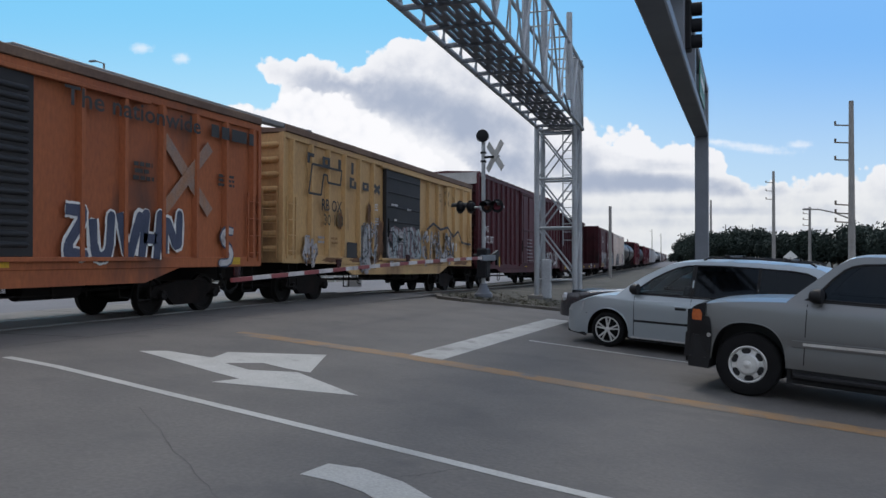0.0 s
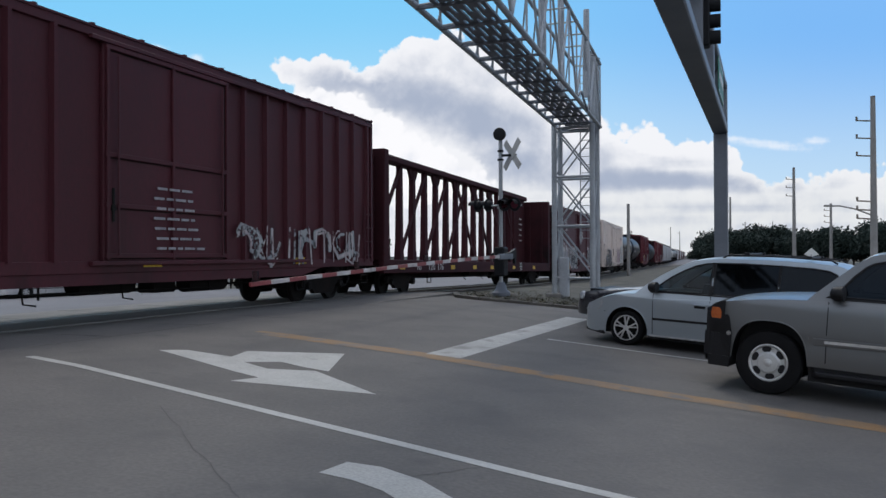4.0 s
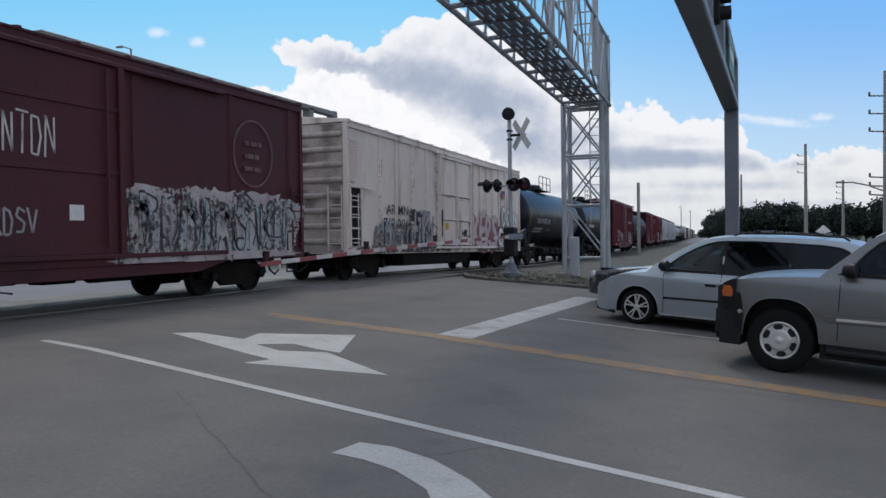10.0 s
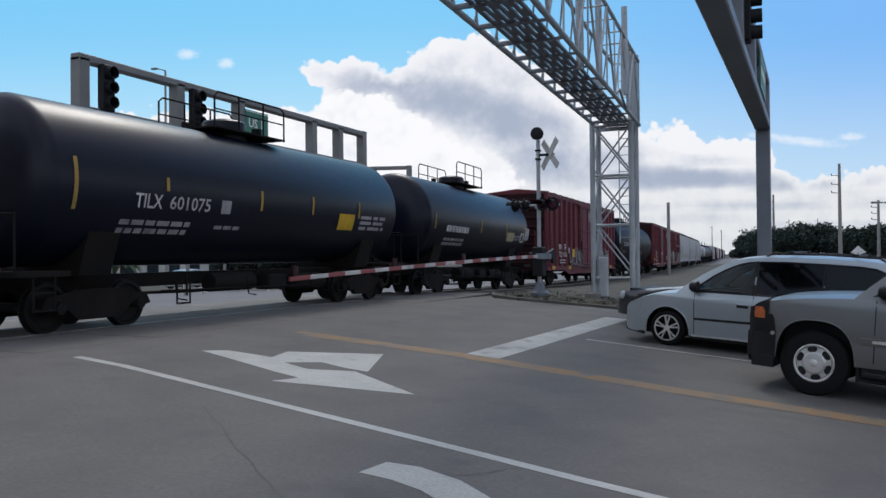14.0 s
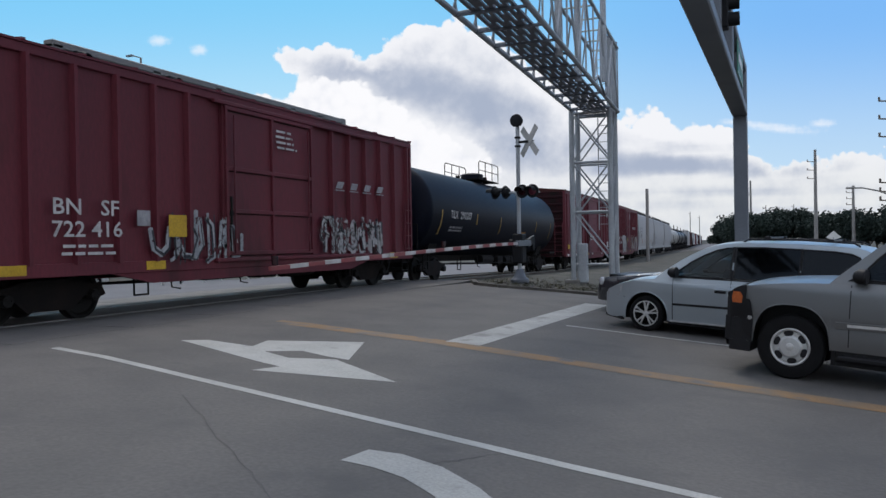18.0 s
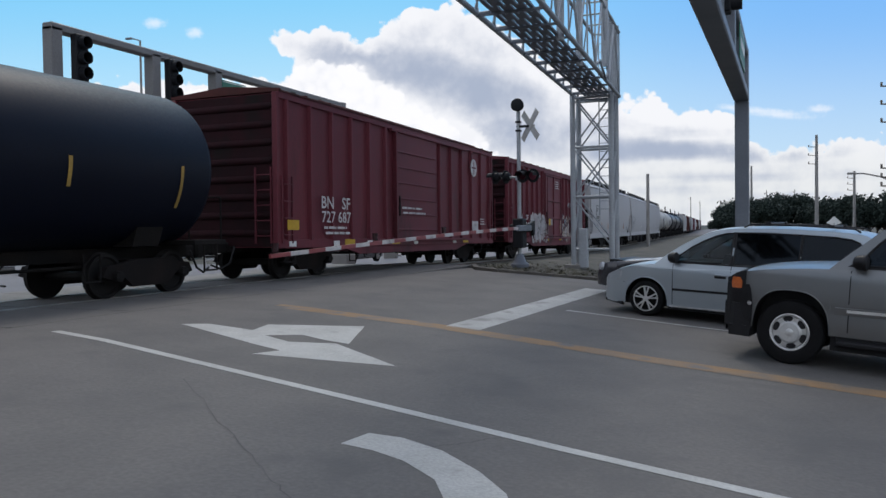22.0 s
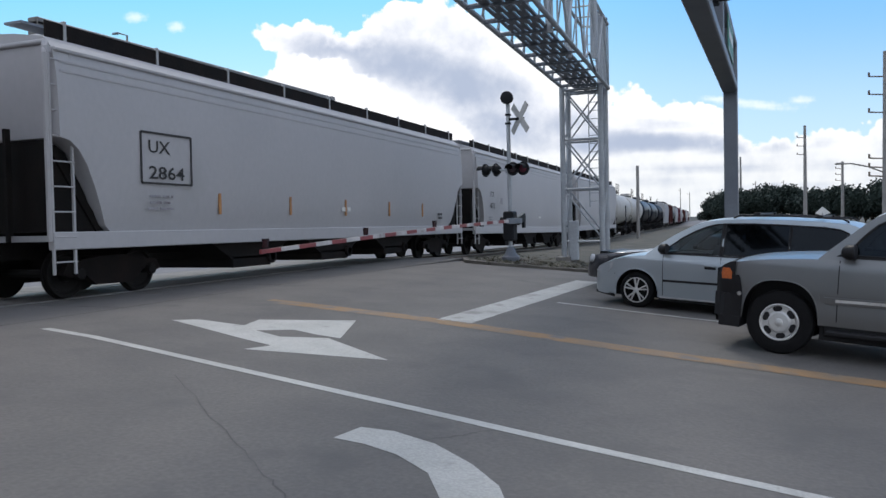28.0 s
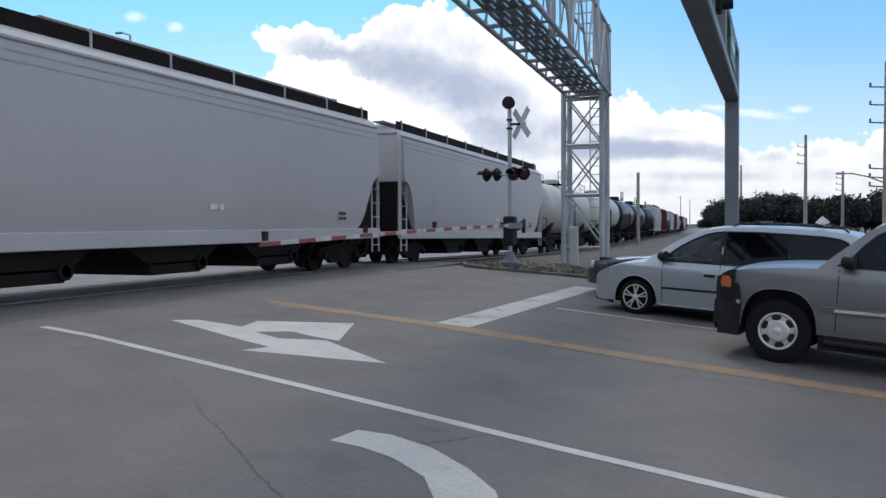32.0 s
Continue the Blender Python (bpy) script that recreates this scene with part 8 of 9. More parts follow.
for s in (-1, 1):
    ring = [(2.25, 0.94), (2.385, 0.935), (2.4, 1.0), (2.385, 1.08), (2.28, 1.085), (2.245, 1.03)]
    part("turn_lamp", G().add([(x, s * suv_y(x, z, 0.024), z) for x, z in ring], [list(range(len(ring)))]), M["amber"], suv, "amber corner lamp", fix=False)
    part("head_lamp", G().box(2.47, 2.5, s * 0.62 - 0.16, s * 0.62 + 0.16, 0.88, 1.02, 0.01), M["head_lamp"], suv)
    part("bumper_bolt", G().cyl((2.13, s * 1.0, 0.76), (2.13, s * 1.03, 0.76), 0.03, n=10), M["chrome"], suv, "bright bumper end")
    y0, y1 = sorted((s * 0.86, s * 1.08))
    part("running_board", G().box(-0.8, 1.06, y0, y1, 0.33, 0.4, 0.02), M["trim_black"], suv)
    part("rocker", G().box(-0.85, 1.1, min(s * 0.8, s * 0.93), max(s * 0.8, s * 0.93), 0.3, 0.46, 0.02), M["trim_black"], suv)
    part("mirror_sail", G().add([(x, s * suv_y(x, z, 0.01), z) for x, z in ((1.0, 1.33), (0.87, 1.33), (0.85, 1.43))], [(0, 1, 2)]), M["trim_black"], suv, fix=False)

SEDAN = dict(ends=(-2.3, 2.3), axles=(1.35, -1.3), tyre=0.32, rim=0.2, floor=0.24, paint=M["dark_car"],
             belt=((-2.3, -2.1, -1.5, 0.9, 1.3, 1.9, 2.2, 2.3), (0.85, 0.95, 0.98, 0.95, 0.93, 0.8, 0.7, 0.55)),
             width=((-2.3, -2.1, -1.4, 1.4, 2.0, 2.2, 2.3), (0.78, 0.86, 0.9, 0.9, 0.86, 0.76, 0.62)),
             cabin=(-1.75, 1.2), roof=((-1.75, -1.0, -0.5, 0.2, 0.5, 1.2), (0.97, 1.35, 1.42, 1.42, 1.36, 0.95)), roof_from=1.3, tumble=0.8,
             pillars=[("front_pillar", (1.1, 0.96), (0.45, 1.36), 0.05), ("door_pillar", (-0.2, 0.95), (-0.25, 1.4), 0.08), ("rear_pillar", (-1.65, 0.97), (-0.9, 1.36), 0.12)],
             spokes=7, rim_kind="alloy", mirror=(0.85, 0.98), handles=(-0.05, -1.0), handle_z=0.8, handle_paint=M["trim_black"],
             seams=[(0.8, 0.3, 0.93), (-0.25, 0.3, 0.95)], strips=[(0.5, -1.0, 1.0, 0.04, M["trim_black"], "rub_strip")])
LOW = dict(SEDAN)
LOW.update(belt=((-2.3, -2.1, -1.5, 0.6, 1.0, 1.9, 2.2, 2.3), (0.85, 0.93, 0.95, 0.93, 0.9, 0.79, 0.71, 0.55)), cabin=(-2.0, 0.62), roof=((-2.0, -1.5, -1.0, -0.3, 0.0, 0.62), (0.95, 1.24, 1.3, 1.3, 1.24, 0.94)), roof_from=1.2,
           pillars=[("front_pillar", (0.56, 0.95), (-0.05, 1.25), 0.05), ("door_pillar", (-0.6, 0.95), (-0.62, 1.28), 0.08), ("rear_pillar", (-1.9, 0.97), (-1.4, 1.25), 0.12)], mirror=(0.3, 0.96))
low_car = vehicle("sedan", "dark low sedan waiting beside the silver minivan", on_road(-2.9, 18.0, 1.35, 0.86), LOW)[0]
for s_ in (-1, 1):
    part("head_lamp", G().lathe((2.1, s_ * 0.72, 0.66), (0.8, s_ * 0.55, 0.15), [(0, 0.02), (0.03, 0.1), (0.09, 0.09), (0.12, 0.03)], 14), M["head_lamp"], low_car, "clear headlamp")


# ---- crossing signals, gantry and masts ----
def crossing_signal():
    X0, Y0 = -7.6, 25.0
    z0 = gz(X0) + 0.08
    s = thing("crossing_signal", "railway crossing signal with crossbuck, bell and lowered gate", "crossing signal", pose(X0, Y0, 0))
    part("base", G().lathe((0, 0, z0 - 0.1), (0, 0, 1), [(0, 0.3), (0.12, 0.3), (0.2, 0.2), (0.45, 0.11)], 16), M["mast"], s)
    part("pole", G().cyl((0, 0, z0), (0, 0, 4.95), 0.065, n=14), M["steel_white"], s)
    part("bell", G().lathe((0, -0.14, 5.15), (0, -1, 0), [(-0.24, 0.06), (-0.18, 0.18), (0, 0.21), (0.03, 0.19), (0.05, 0.05)], 20), M["signal"], s, "black crossing bell")
    part("bell_mount", G().cyl((0, 0, 4.9), (0, 0, 5.15), 0.05, n=8), M["signal"], s)
    xb = Vector((0.4, -0.06, 4.48))
    across, out = Vector((0.776, -0.631, 0)), Vector((0.631, 0.776, 0))
    for a, k in ((46, 0), (-46, 1)):
        d = across * math.cos(radians(a)) + Vector((0, 0, math.sin(radians(a))))
        q = (Vector((0, 0, math.cos(radians(a)))) - across * math.sin(radians(a))) * 0.115
        c = xb + out * 0.02 * k
        vs = [c + sd * 0.008 * out + v for sd in (-1, 1) for v in (-d * 0.6 - q, d * 0.6 - q, d * 0.6 + q, -d * 0.6 + q)]
        part("crossbuck_blade", G().add(vs, [(0, 1, 2, 3), (4, 5, 6, 7), (0, 1, 5, 4), (1, 2, 6, 5), (2, 3, 7, 6), (3, 0, 4, 7)]), M["sign_back"], s, "pale crossbuck blade")
    part("crossbuck_bracket", G().box(-0.05, 0.55, -0.05, -0.02, 4.42, 4.5).box(-0.08, 0.08, -0.08, 0.08, 4.3, 4.36).box(-0.08, 0.08, -0.08, 0.08, 4.58, 4.64), M["signal"], s)
    part("lamp_arm", G().cyl((-0.6, 0, 2.84), (0.7, 0, 2.84), 0.035, n=8).box(-0.1, 0.1, -0.1, 0.1, 2.72, 2.96, 0.02), M["steel_white"], s)
    for x in (-0.66, -0.3, 0.22, 0.56):
        for f in ((-1,) if x > 0 else (1,)):
            d = (0.25 * f, f, 0) if x > 0 else (-0.95, 0.3, 0)
            lamp = part("flasher", G().lathe((x, 0, 2.86), d, [(0.0, 0.08), (0.06, 0.15), (0.16, 0.16), (0.17, 0.13)], 18), M["signal"], s, "black hooded flashing lamp")
            part("backboard", G().lathe((x + 0.16 * d[0], 0.16 * d[1], 2.86), d, [(0, 0.22), (0.012, 0.22)], 24), M["signal"], lamp)
            part("lens", G().lathe((x + 0.18 * d[0], 0.18 * d[1], 2.86), d, [(0, 0.135), (0.02, 0.12), (0.03, 0.05)], 18), M["red_lens"] if x < 0.4 else M["red_lamp"], lamp, "red lens")
            hood = G()
            for k in range(9):
                a0, a1 = math.pi * k / 9, math.pi * (k + 1) / 9
                w = Vector(d).normalized()
                for b0, b1 in ((a0, a1),):
                    o = Vector((x + 0.18 * d[0], 0.18 * d[1], 2.86))
                    u = Vector((w.y, -w.x, 0))
                    p0, p1 = u * math.cos(b0) * 0.15 + Vector((0, 0, math.sin(b0) * 0.15)), u * math.cos(b1) * 0.15 + Vector((0, 0, math.sin(b1) * 0.15))
                    hood.add([o + p0, o + p1, o + p1 + w * 0.26, o + p0 + w * 0.26], [(0, 1, 2, 3)])
            part("hood", hood, M["signal"], lamp, fix=False)
    part("gate_mechanism", G().box(-0.17, 0.17, -0.25, 0.25, 0.55, 1.5, 0.04).cyl((-0.3, -0.05, 1.22), (0.3, -0.05, 1.22), 0.1, n=12), M["signal"], s, "grey gate drive case")
    part("counterweight", G().prism([(0.05, 1.3), (0.75, 1.45), (0.8, 1.25), (0.75, 0.95), (0.6, 0.95), (0.55, 1.15), (0.05, 1.05)], 0, 0.22, 0.3), M["signal"], s)
    return s


crossing_signal()


def gate_arm():
    """The lowered gate: a long tapering red and white arm that sways a little."""
    arm = thing("gate_arm", "lowered red and white striped crossing gate arm", "gate arm", pose(-7.3, 25.0, 1.2))
    tip, n = -14.4, 26
    def droop(u):
        return -0.34 * u ** 1.4
    for i in range(n):
        u0, u1 = i / n, (i + 1) / n
        g = G().beam((0, tip * u0, droop(u0)), (0, tip * u1, droop(u1)), 0.04, 0.095 - 0.03 * u0)
        part("red_band" if i % 2 else "white_band", g, M["red_paint"] if i % 2 else M["white_mark"], arm)
    for u in (0.5, 0.75, 0.99):
        z = droop(u)
        lp = part("gate_lamp", G().cyl((0, tip * u, z + 0.05), (0, tip * u, z + 0.2), 0.05, 0.06, n=10), M["red_lens"], arm, "small red gate lamp")
    part("arm_bracket", G().box(-0.05, 0.05, -1.2, 0.2, -0.1, 0.08, 0.01), M["grating"], arm)
    return arm


gate = gate_arm()


def signal_gantry():
    """A galvanised cantilever bridge over the lanes: a braced tower, a box truss with grating floor, and flashing lamps."""
    s = thing("signal_gantry", "galvanised steel cantilever signal bridge with a grated walkway", "signal gantry")
    x0, x1, y0, y1 = -6.2, -4.92, 26.6, 27.5
    zg, za, zt = -0.1, 5.6, 7.75
    for x in (x0, x1):
        for y in (y0, y1):
            part("leg", G().cyl((x, y, gz(x) - 0.05), (x, y, za if x == x0 else zt + 0.15), 0.09, n=14), M["steel_white"], s)
            if x == x1:
                part("leg_cap", G().cyl((x, y, zt + 0.15), (x, y, zt + 0.21), 0.12, n=14), M["grating"], s)
            part("foot", G().box(x - 0.25, x + 0.25, y - 0.25, y + 0.25, gz(x) - 0.1, gz(x) + 0.12, 0.02), M["concrete"], s)
    part("leg_sleeve", G().box(x0 + 0.18, x0 + 0.48, y0 - 0.12, y0 + 0.12, gz(x0), 1.15, 0.03), M["steel_white"], s, "grey cabinet between the legs")
    zs = [0.55, 2.2, 3.85, za - 0.1]
    for a, b in zip(zs, zs[1:]):
        for y in (y0, y1):
            part("brace", G().cyl((x0, y, b), (x1, y, b), 0.045, n=8), M["steel_white"], s)
            if a > 1:
                part("brace", G().cyl((x0, y, a), (x1, y, b), 0.03, n=8), M["steel_white"], s)
            part("brace", G().cyl((x0, y, b), (x1, y, a), 0.03, n=8), M["steel_white"], s)
        for x in (x0, x1):
            part("brace", G().cyl((x, y0, a), (x, y1, b), 0.03, n=8), M["steel_white"], s)
    part("brace", G().cyl((x0, y0, 0.45), (x1, y0, 0.45), 0.045, n=8), M["steel_white"], s)
    lad = G()
    for k in (-0.55, -0.2):
        lad.box(x1 + k - 0.015, x1 + k + 0.015, y1 - 0.12, y1 - 0.08, 1.6, zt)
    for i in range(22):
        z = 1.8 + i * 0.28
        lad.cyl((x1 - 0.55, y1 - 0.1, z), (x1 - 0.2, y1 - 0.1, z), 0.012, n=6)
    part("ladder", lad, M["steel_white"], s)
    # cantilever arm towards the road, turned a little from the tower
    ye = 5.0
    xl, xr = x0 - 0.02, x1 + 0.12

    def at(x, y, z):
        return Vector((x + (y1 - y) * 0.052, y, z))

    for x, z in ((xl, za), (xr, za), (xl + 0.55, zt), (xr, zt)):
        part("chord", G().cyl(at(x, y1, z), at(x, ye, z), 0.06 if z == za else 0.055, n=10), M["steel_white"], s)
    n = 17
    ys = spread(y1, ye, n)
    for i, (a, b) in enumerate(zip(ys, ys[1:])):
        up = i % 2
        part("web_bar", G().cyl(at(xr, a, zt if up else za), at(xr, b, za if up else zt), 0.032, n=6), M["steel_white"], s)
        part("web_bar", G().cyl(at(xr, a, za), at(xr, a, zt), 0.026, n=6), M["steel_white"], s)
        part("web_bar", G().cyl(at(xl, a, za), at(xl + 0.55, b, zt), 0.026, n=6), M["steel_white"], s)
        part("cross_bar", G().beam(at(xl, a, za - 0.04), at(xr, a, za - 0.04), 0.06, 0.05), M["grating"], s)
        part("cross_bar", G().cyl(at(xl + 0.55, a, zt), at(xr, a, zt), 0.025, n=6), M["steel_white"], s)
        part("lattice", G().cyl(at(xl, a, za), at(xl + 0.3, a, za + 0.02), 0.026, n=6), M["steel_white"], s)
        part("gusset", G().prism([(a - 0.16, za), (a + 0.16, za), (a + 0.05, za + 0.2), (a - 0.05, za + 0.2)], 0, at(xl, a, 0).x - 0.01, at(xl, a, 0).x + 0.01), M["steel_white"], s)
        part("lattice", G().cyl(at(xl, b, za + 0.32), at(xl, b, za), 0.02, n=6), M["steel_white"], s)
    part("toe_rail", G().cyl(at(xl, y1, za + 0.34), at(xl, ye, za + 0.34), 0.028, n=8), M["steel_white"], s)
    pitch_ = (xr - xl - 0.62) / 6
    for k in range(7):
        x = xl + 0.36 + pitch_ * k
        part("grating_plank", G().beam(at(x, y1, za + 0.02), at(x, ye, za + 0.02), pitch_ - 0.055, 0.05), M["grating"], s, "grated walkway plank")
        yb = y1 - 0.3 - 0.5 * (k % 2)
        while k < 6 and yb > ye + 0.6:
            part("plank_clip", G().beam(at(x + pitch_ / 2, yb, za + 0.01), at(x + pitch_ / 2, yb - 0.42, za + 0.01), 0.075, 0.03), M["grating"], s)
            yb -= 1.15
    for px, py, zz in ((xr - 0.28, 21.3, 5.5), (xr - 0.15, 18.0, 5.45), (xr, 24.2, 6.0)):
        part("hanger_post", G().cyl(at(px, py, zz), at(px, py, zt + 0.9), 0.09, n=12), M["steel_white"], s, "upright tube carrying lamps")
    lamp = part("flasher", G().lathe(at(xr + 0.5, 17.0, 7.35), (0.1, -1, 0), [(-0.2, 0.06), (-0.1, 0.2), (0.05, 0.22), (0.1, 0.18)], 20), M["signal"], s, "black hooded flasher")
    part("lamp_arm", tube_line([at(xr, 17.0, 7.7), at(xr + 0.5, 17.0, 7.65), at(xr + 0.5, 17.0, 7.4)], 0.03), M["signal"], s)
    part("conduit", tube_line([at(xr + 0.1, 24.0, za + 0.2), at(xr + 0.1, 23.6, za - 0.1), at(xr, 23.0, za + 0.35), at(xr, 22.4, za + 0.1)], 0.035), M["grating"], s)
    return s


signal_gantry()


def mast_arm(name, label, m, length, material, pole_h, z_lo, z_hi, verticals, sign_at, heads, thick=0.42, base=-0.6, big=1.0):
    """A box-frame signal mast: pole, two chords, uprights, hung signal heads and street sign. The arm runs along its own -y."""
    s = thing(name, label, "signal mast", m)
    part("pole", G().box(-thick / 2, thick / 2, -thick / 2, thick / 2, base, z_hi + 0.15, 0.03), material, s)
    part("pole_base", G().box(-0.45, 0.45, -0.45, 0.45, base - 0.1, base + 0.5, 0.04), M["concrete"], s)
    part("lower_chord", G().box(-thick / 2 - 0.02, thick / 2 + 0.02, -length, -thick / 2, z_lo - 0.14, z_lo + 0.14, 0.03), material, s)
    part("upper_chord", G().box(-thick / 2, thick / 2, -length, -thick / 2, z_hi - 0.12, z_hi + 0.12, 0.03), material, s)
    for y in verticals:
        part("upright", G().box(-thick / 2, thick / 2, -y - 0.2, -y + 0.2, z_lo, z_hi, 0.02), material, s)
    if sign_at:
        y, w, h, text_ = sign_at
        sg = part("street_sign", G().box(thick / 2, thick / 2 + 0.03, -y - w / 2, -y + w / 2, (z_lo + z_hi) / 2 - h / 2, (z_lo + z_hi) / 2 + h / 2, 0.01), M["sign_green"], s, "green street sign")
        part("sign_border", G().box(thick / 2 + 0.03, thick / 2 + 0.034, -y - w / 2 + 0.03, -y + w / 2 - 0.03, (z_lo + z_hi) / 2 + h / 2 - 0.07, (z_lo + z_hi) / 2 + h / 2 - 0.04).box(thick / 2 + 0.03, thick / 2 + 0.034, -y - w / 2 + 0.03, -y + w / 2 - 0.03, (z_lo + z_hi) / 2 - h / 2 + 0.04, (z_lo + z_hi) / 2 - h / 2 + 0.07), M["sign_white"], sg)
        if text_:
            part("lettering", text_mesh(text_, 0.5, M["sign_white"], 0.008), None, sg, at=(thick / 2 + 0.036, -y - w / 2 + 0.2, (z_lo + z_hi) / 2 - 0.17))
        else:
            bars(sg, -y - w / 2 + 0.25, (z_lo + z_hi) / 2 - 0.1, w - 0.6, 1, M["sign_white"], thick / 2 + 0.034, 0.26, 0.2, 7)
    for y, face in heads:
        zc = (z_lo + z_hi) / 2
        hd = part("signal_head", G().box(face * 0.1, face * 0.36, -y - 0.19 * big, -y + 0.19 * big, zc - 0.56 * big, zc + 0.56 * big, 0.03), M["signal"], s, "black three-lamp signal head")
        for k in (-0.36, 0, 0.36):
            part("visor", G().lathe((face * 0.34, -y, zc + k * big), (face, 0, 0), [(0, 0.15 * big), (0.24, 0.15 * big), (0.23, 0.13 * big), (0.02, 0.12 * big)], 16), M["signal"], hd)
    return s


mast_arm("signal_mast", "dark steel box-frame traffic signal mast over the road", pose(-1.0, 30.0, 0, 0, 0, -0.95), 23.0, M["mast"], 7.3, 5.62, 7.15, (3.2, 7.5, 11.5, 15.5, 19.5, 22.8), (4.6, 2.6, 1.0, ""), ((11.3, 1), (16.5, 1)), 0.46, -0.7)
mast_arm("signal_mast", "weathered steel signal mast beyond the tracks with a green sign", pose(-20.0, 35.4, 0), 17.6, M["far_mast"], 7.4, 5.8, 7.42, (2.3, 4.6, 9.8, 13.2, 17.4), (8.9, 1.5, 1.0, "US 1"), ((16.6, 1), (12.5, 1)), 0.4, -0.5, 1.3)
mast_arm("signal_mast", "distant steel signal mast with a green street sign", pose(-24.5, 50.0, 0, 0, 0, -72), 17.5, M["far_mast"], 7.4, 5.8, 7.4, (2.5, 5, 8.0, 11, 14, 17.3), (6.6, 3.4, 1.2, ""), ((11.5, 1), (14.6, 1)), 0.36, -0.75)


# ---- poles and trees ----
def utility_pole(az, el_top, dist, arms, wood=False, r=0.22, arm_len=0.9, side=-1):
    x, y = dist * math.sin(radians(az)), dist * math.cos(radians(az))
    zt = EYE_Z + dist * math.tan(radians(el_top))
    p = thing("utility_pole", "tall grey concrete utility pole with insulator arms" if not wood else "slender utility pole beside the railway", "utility pole", pose(x, y, 0))
    part("pole", G().cyl((0, 0, gz(x) - 1.2), (0, 0, zt), r, r * 0.6, n=12), M["wood_pole"] if wood else M["concrete_pole"], p)
    for dz in arms:
        z = zt - dz
        part("insulator_arm", G().cyl((0, 0, z), (side * arm_len, 0, z + 0.08), 0.05, n=6).cyl((side * arm_len, 0, z + 0.05), (side * arm_len, 0, z + 0.35), 0.07, n=8), M["wood_pole"], p)
    return x, y, zt


P1 = utility_pole(7.2, 9.85, 62, (1.7, 2.9, 4.1, 7.2, 7.8, 8.4), r=0.26, arm_len=1.0)
P2 = utility_pole(2.6, 5.66, 125, (1.7, 2.9, 4.1), r=0.3, arm_len=1.0)
P3 = utility_pole(4.77, 3.25, 150, (1.2, 2.2, 3.2), r=0.3, arm_len=1.0)
P4 = utility_pole(-1.33, 3.85, 180, (1.5, 3.0), r=0.3, arm_len=1.0)
for az, el, d in ((-0.4, 2.2, 300), (0.6, 2.0, 330), (1.3, 2.2, 360), (-5.2, 1.9, 380), (-4.6, 1.6, 420)):
    utility_pole(az, el, d, (1.0,), r=0.25)
spx, spy = 66.5 * math.sin(radians(-8.03)), 66.5 * math.cos(radians(-8.03))
sp = thing("marker_pole", "plain grey steel post beside the track", "post", pose(spx, spy, 0))
part("post", G().cyl((0, 0, -1.0), (0, 0, EYE_Z + 67 * math.tan(radians(3.52))), 0.14, 0.12, n=10), M["concrete_pole"], sp)
lx, ly = P1[0] - 0.2, P1[1]
sl = thing("street_lamp", "grey cobra-head street lamp on a pole bracket", "street lamp", pose(lx, ly, 0))
part("lamp_bracket", tube_line([Vector((0, 0, 3.9)), Vector((-0.9, 0, 4.3)), Vector((-1.9, 0, 4.55)), Vector((-2.4, 0, 4.55))], 0.05), M["concrete_pole"], sl)
part("lamp_head", G().box(-2.9, -2.3, -0.12, 0.12, 4.5, 4.64, 0.05), M["concrete_pole"], sl)


def leaf_clump(g, c, r, r_, n, size):
    for _ in range(n):
        d = Vector((r_.gauss(0, 1), r_.gauss(0, 1), r_.gauss(0, 0.8))).normalized() * r * r_.uniform(0.55, 1.05)
        p = c + d
        u = Vector((r_.gauss(0, 1), r_.gauss(0, 1), r_.gauss(0, 1))).normalized()
        v = u.orthogonal().normalized() * size * r_.uniform(0.6, 1.3)
        w = u.cross(v).normalized() * size * r_.uniform(0.5, 1.0)
        o = len(g.v)
        g.v += [tuple(p - v), tuple(p + w * 0.7), tuple(p + v), tuple(p - w * 0.7)]
        g.f.append([o, o + 1, o + 2, o + 3])


def tree(x, y, height, spread_, seed, label, leaf="leaf_dark", size=0.45, dens=1.0, trunk=0.3):
    r_ = random.Random(seed)
    t = thing("tree", label, "tree", pose(x, y, gz(x) + dip(x, y) - 0.05))
    h0 = height * trunk
    tg = G().cyl((0, 0, 0), (0, 0, h0 * 1.3), 0.035 * height, 0.024 * height, n=9)
    clumps = []
    for i in range(9):
        a = i * 2.4 + r_.uniform(-0.4, 0.4)
        q = r_.uniform(0.25, 0.75) * spread_
        tip = Vector((math.cos(a) * q, math.sin(a) * q, height * r_.uniform(0.5, 0.86)))
        tg.cyl((0, 0, h0 * r_.uniform(0.7, 1.2)), tip, 0.014 * height, 0.005 * height, n=6)
        clumps.append((tip, spread_ * r_.uniform(0.3, 0.48)))
    clumps += [(Vector((r_.uniform(-0.5, 0.5) * spread_, r_.uniform(-0.5, 0.5) * spread_, height * r_.uniform(0.45, 0.85))), spread_ * r_.uniform(0.3, 0.45)) for _ in range(7)]
    part("trunk", tg, M["bark"], t)
    g = G()
    for c, r in clumps:
        leaf_clump(g, c, r, r_, int(150 * dens), size)
    part("crown", g, M[leaf], t, fix=False, smooth=None)
    return t


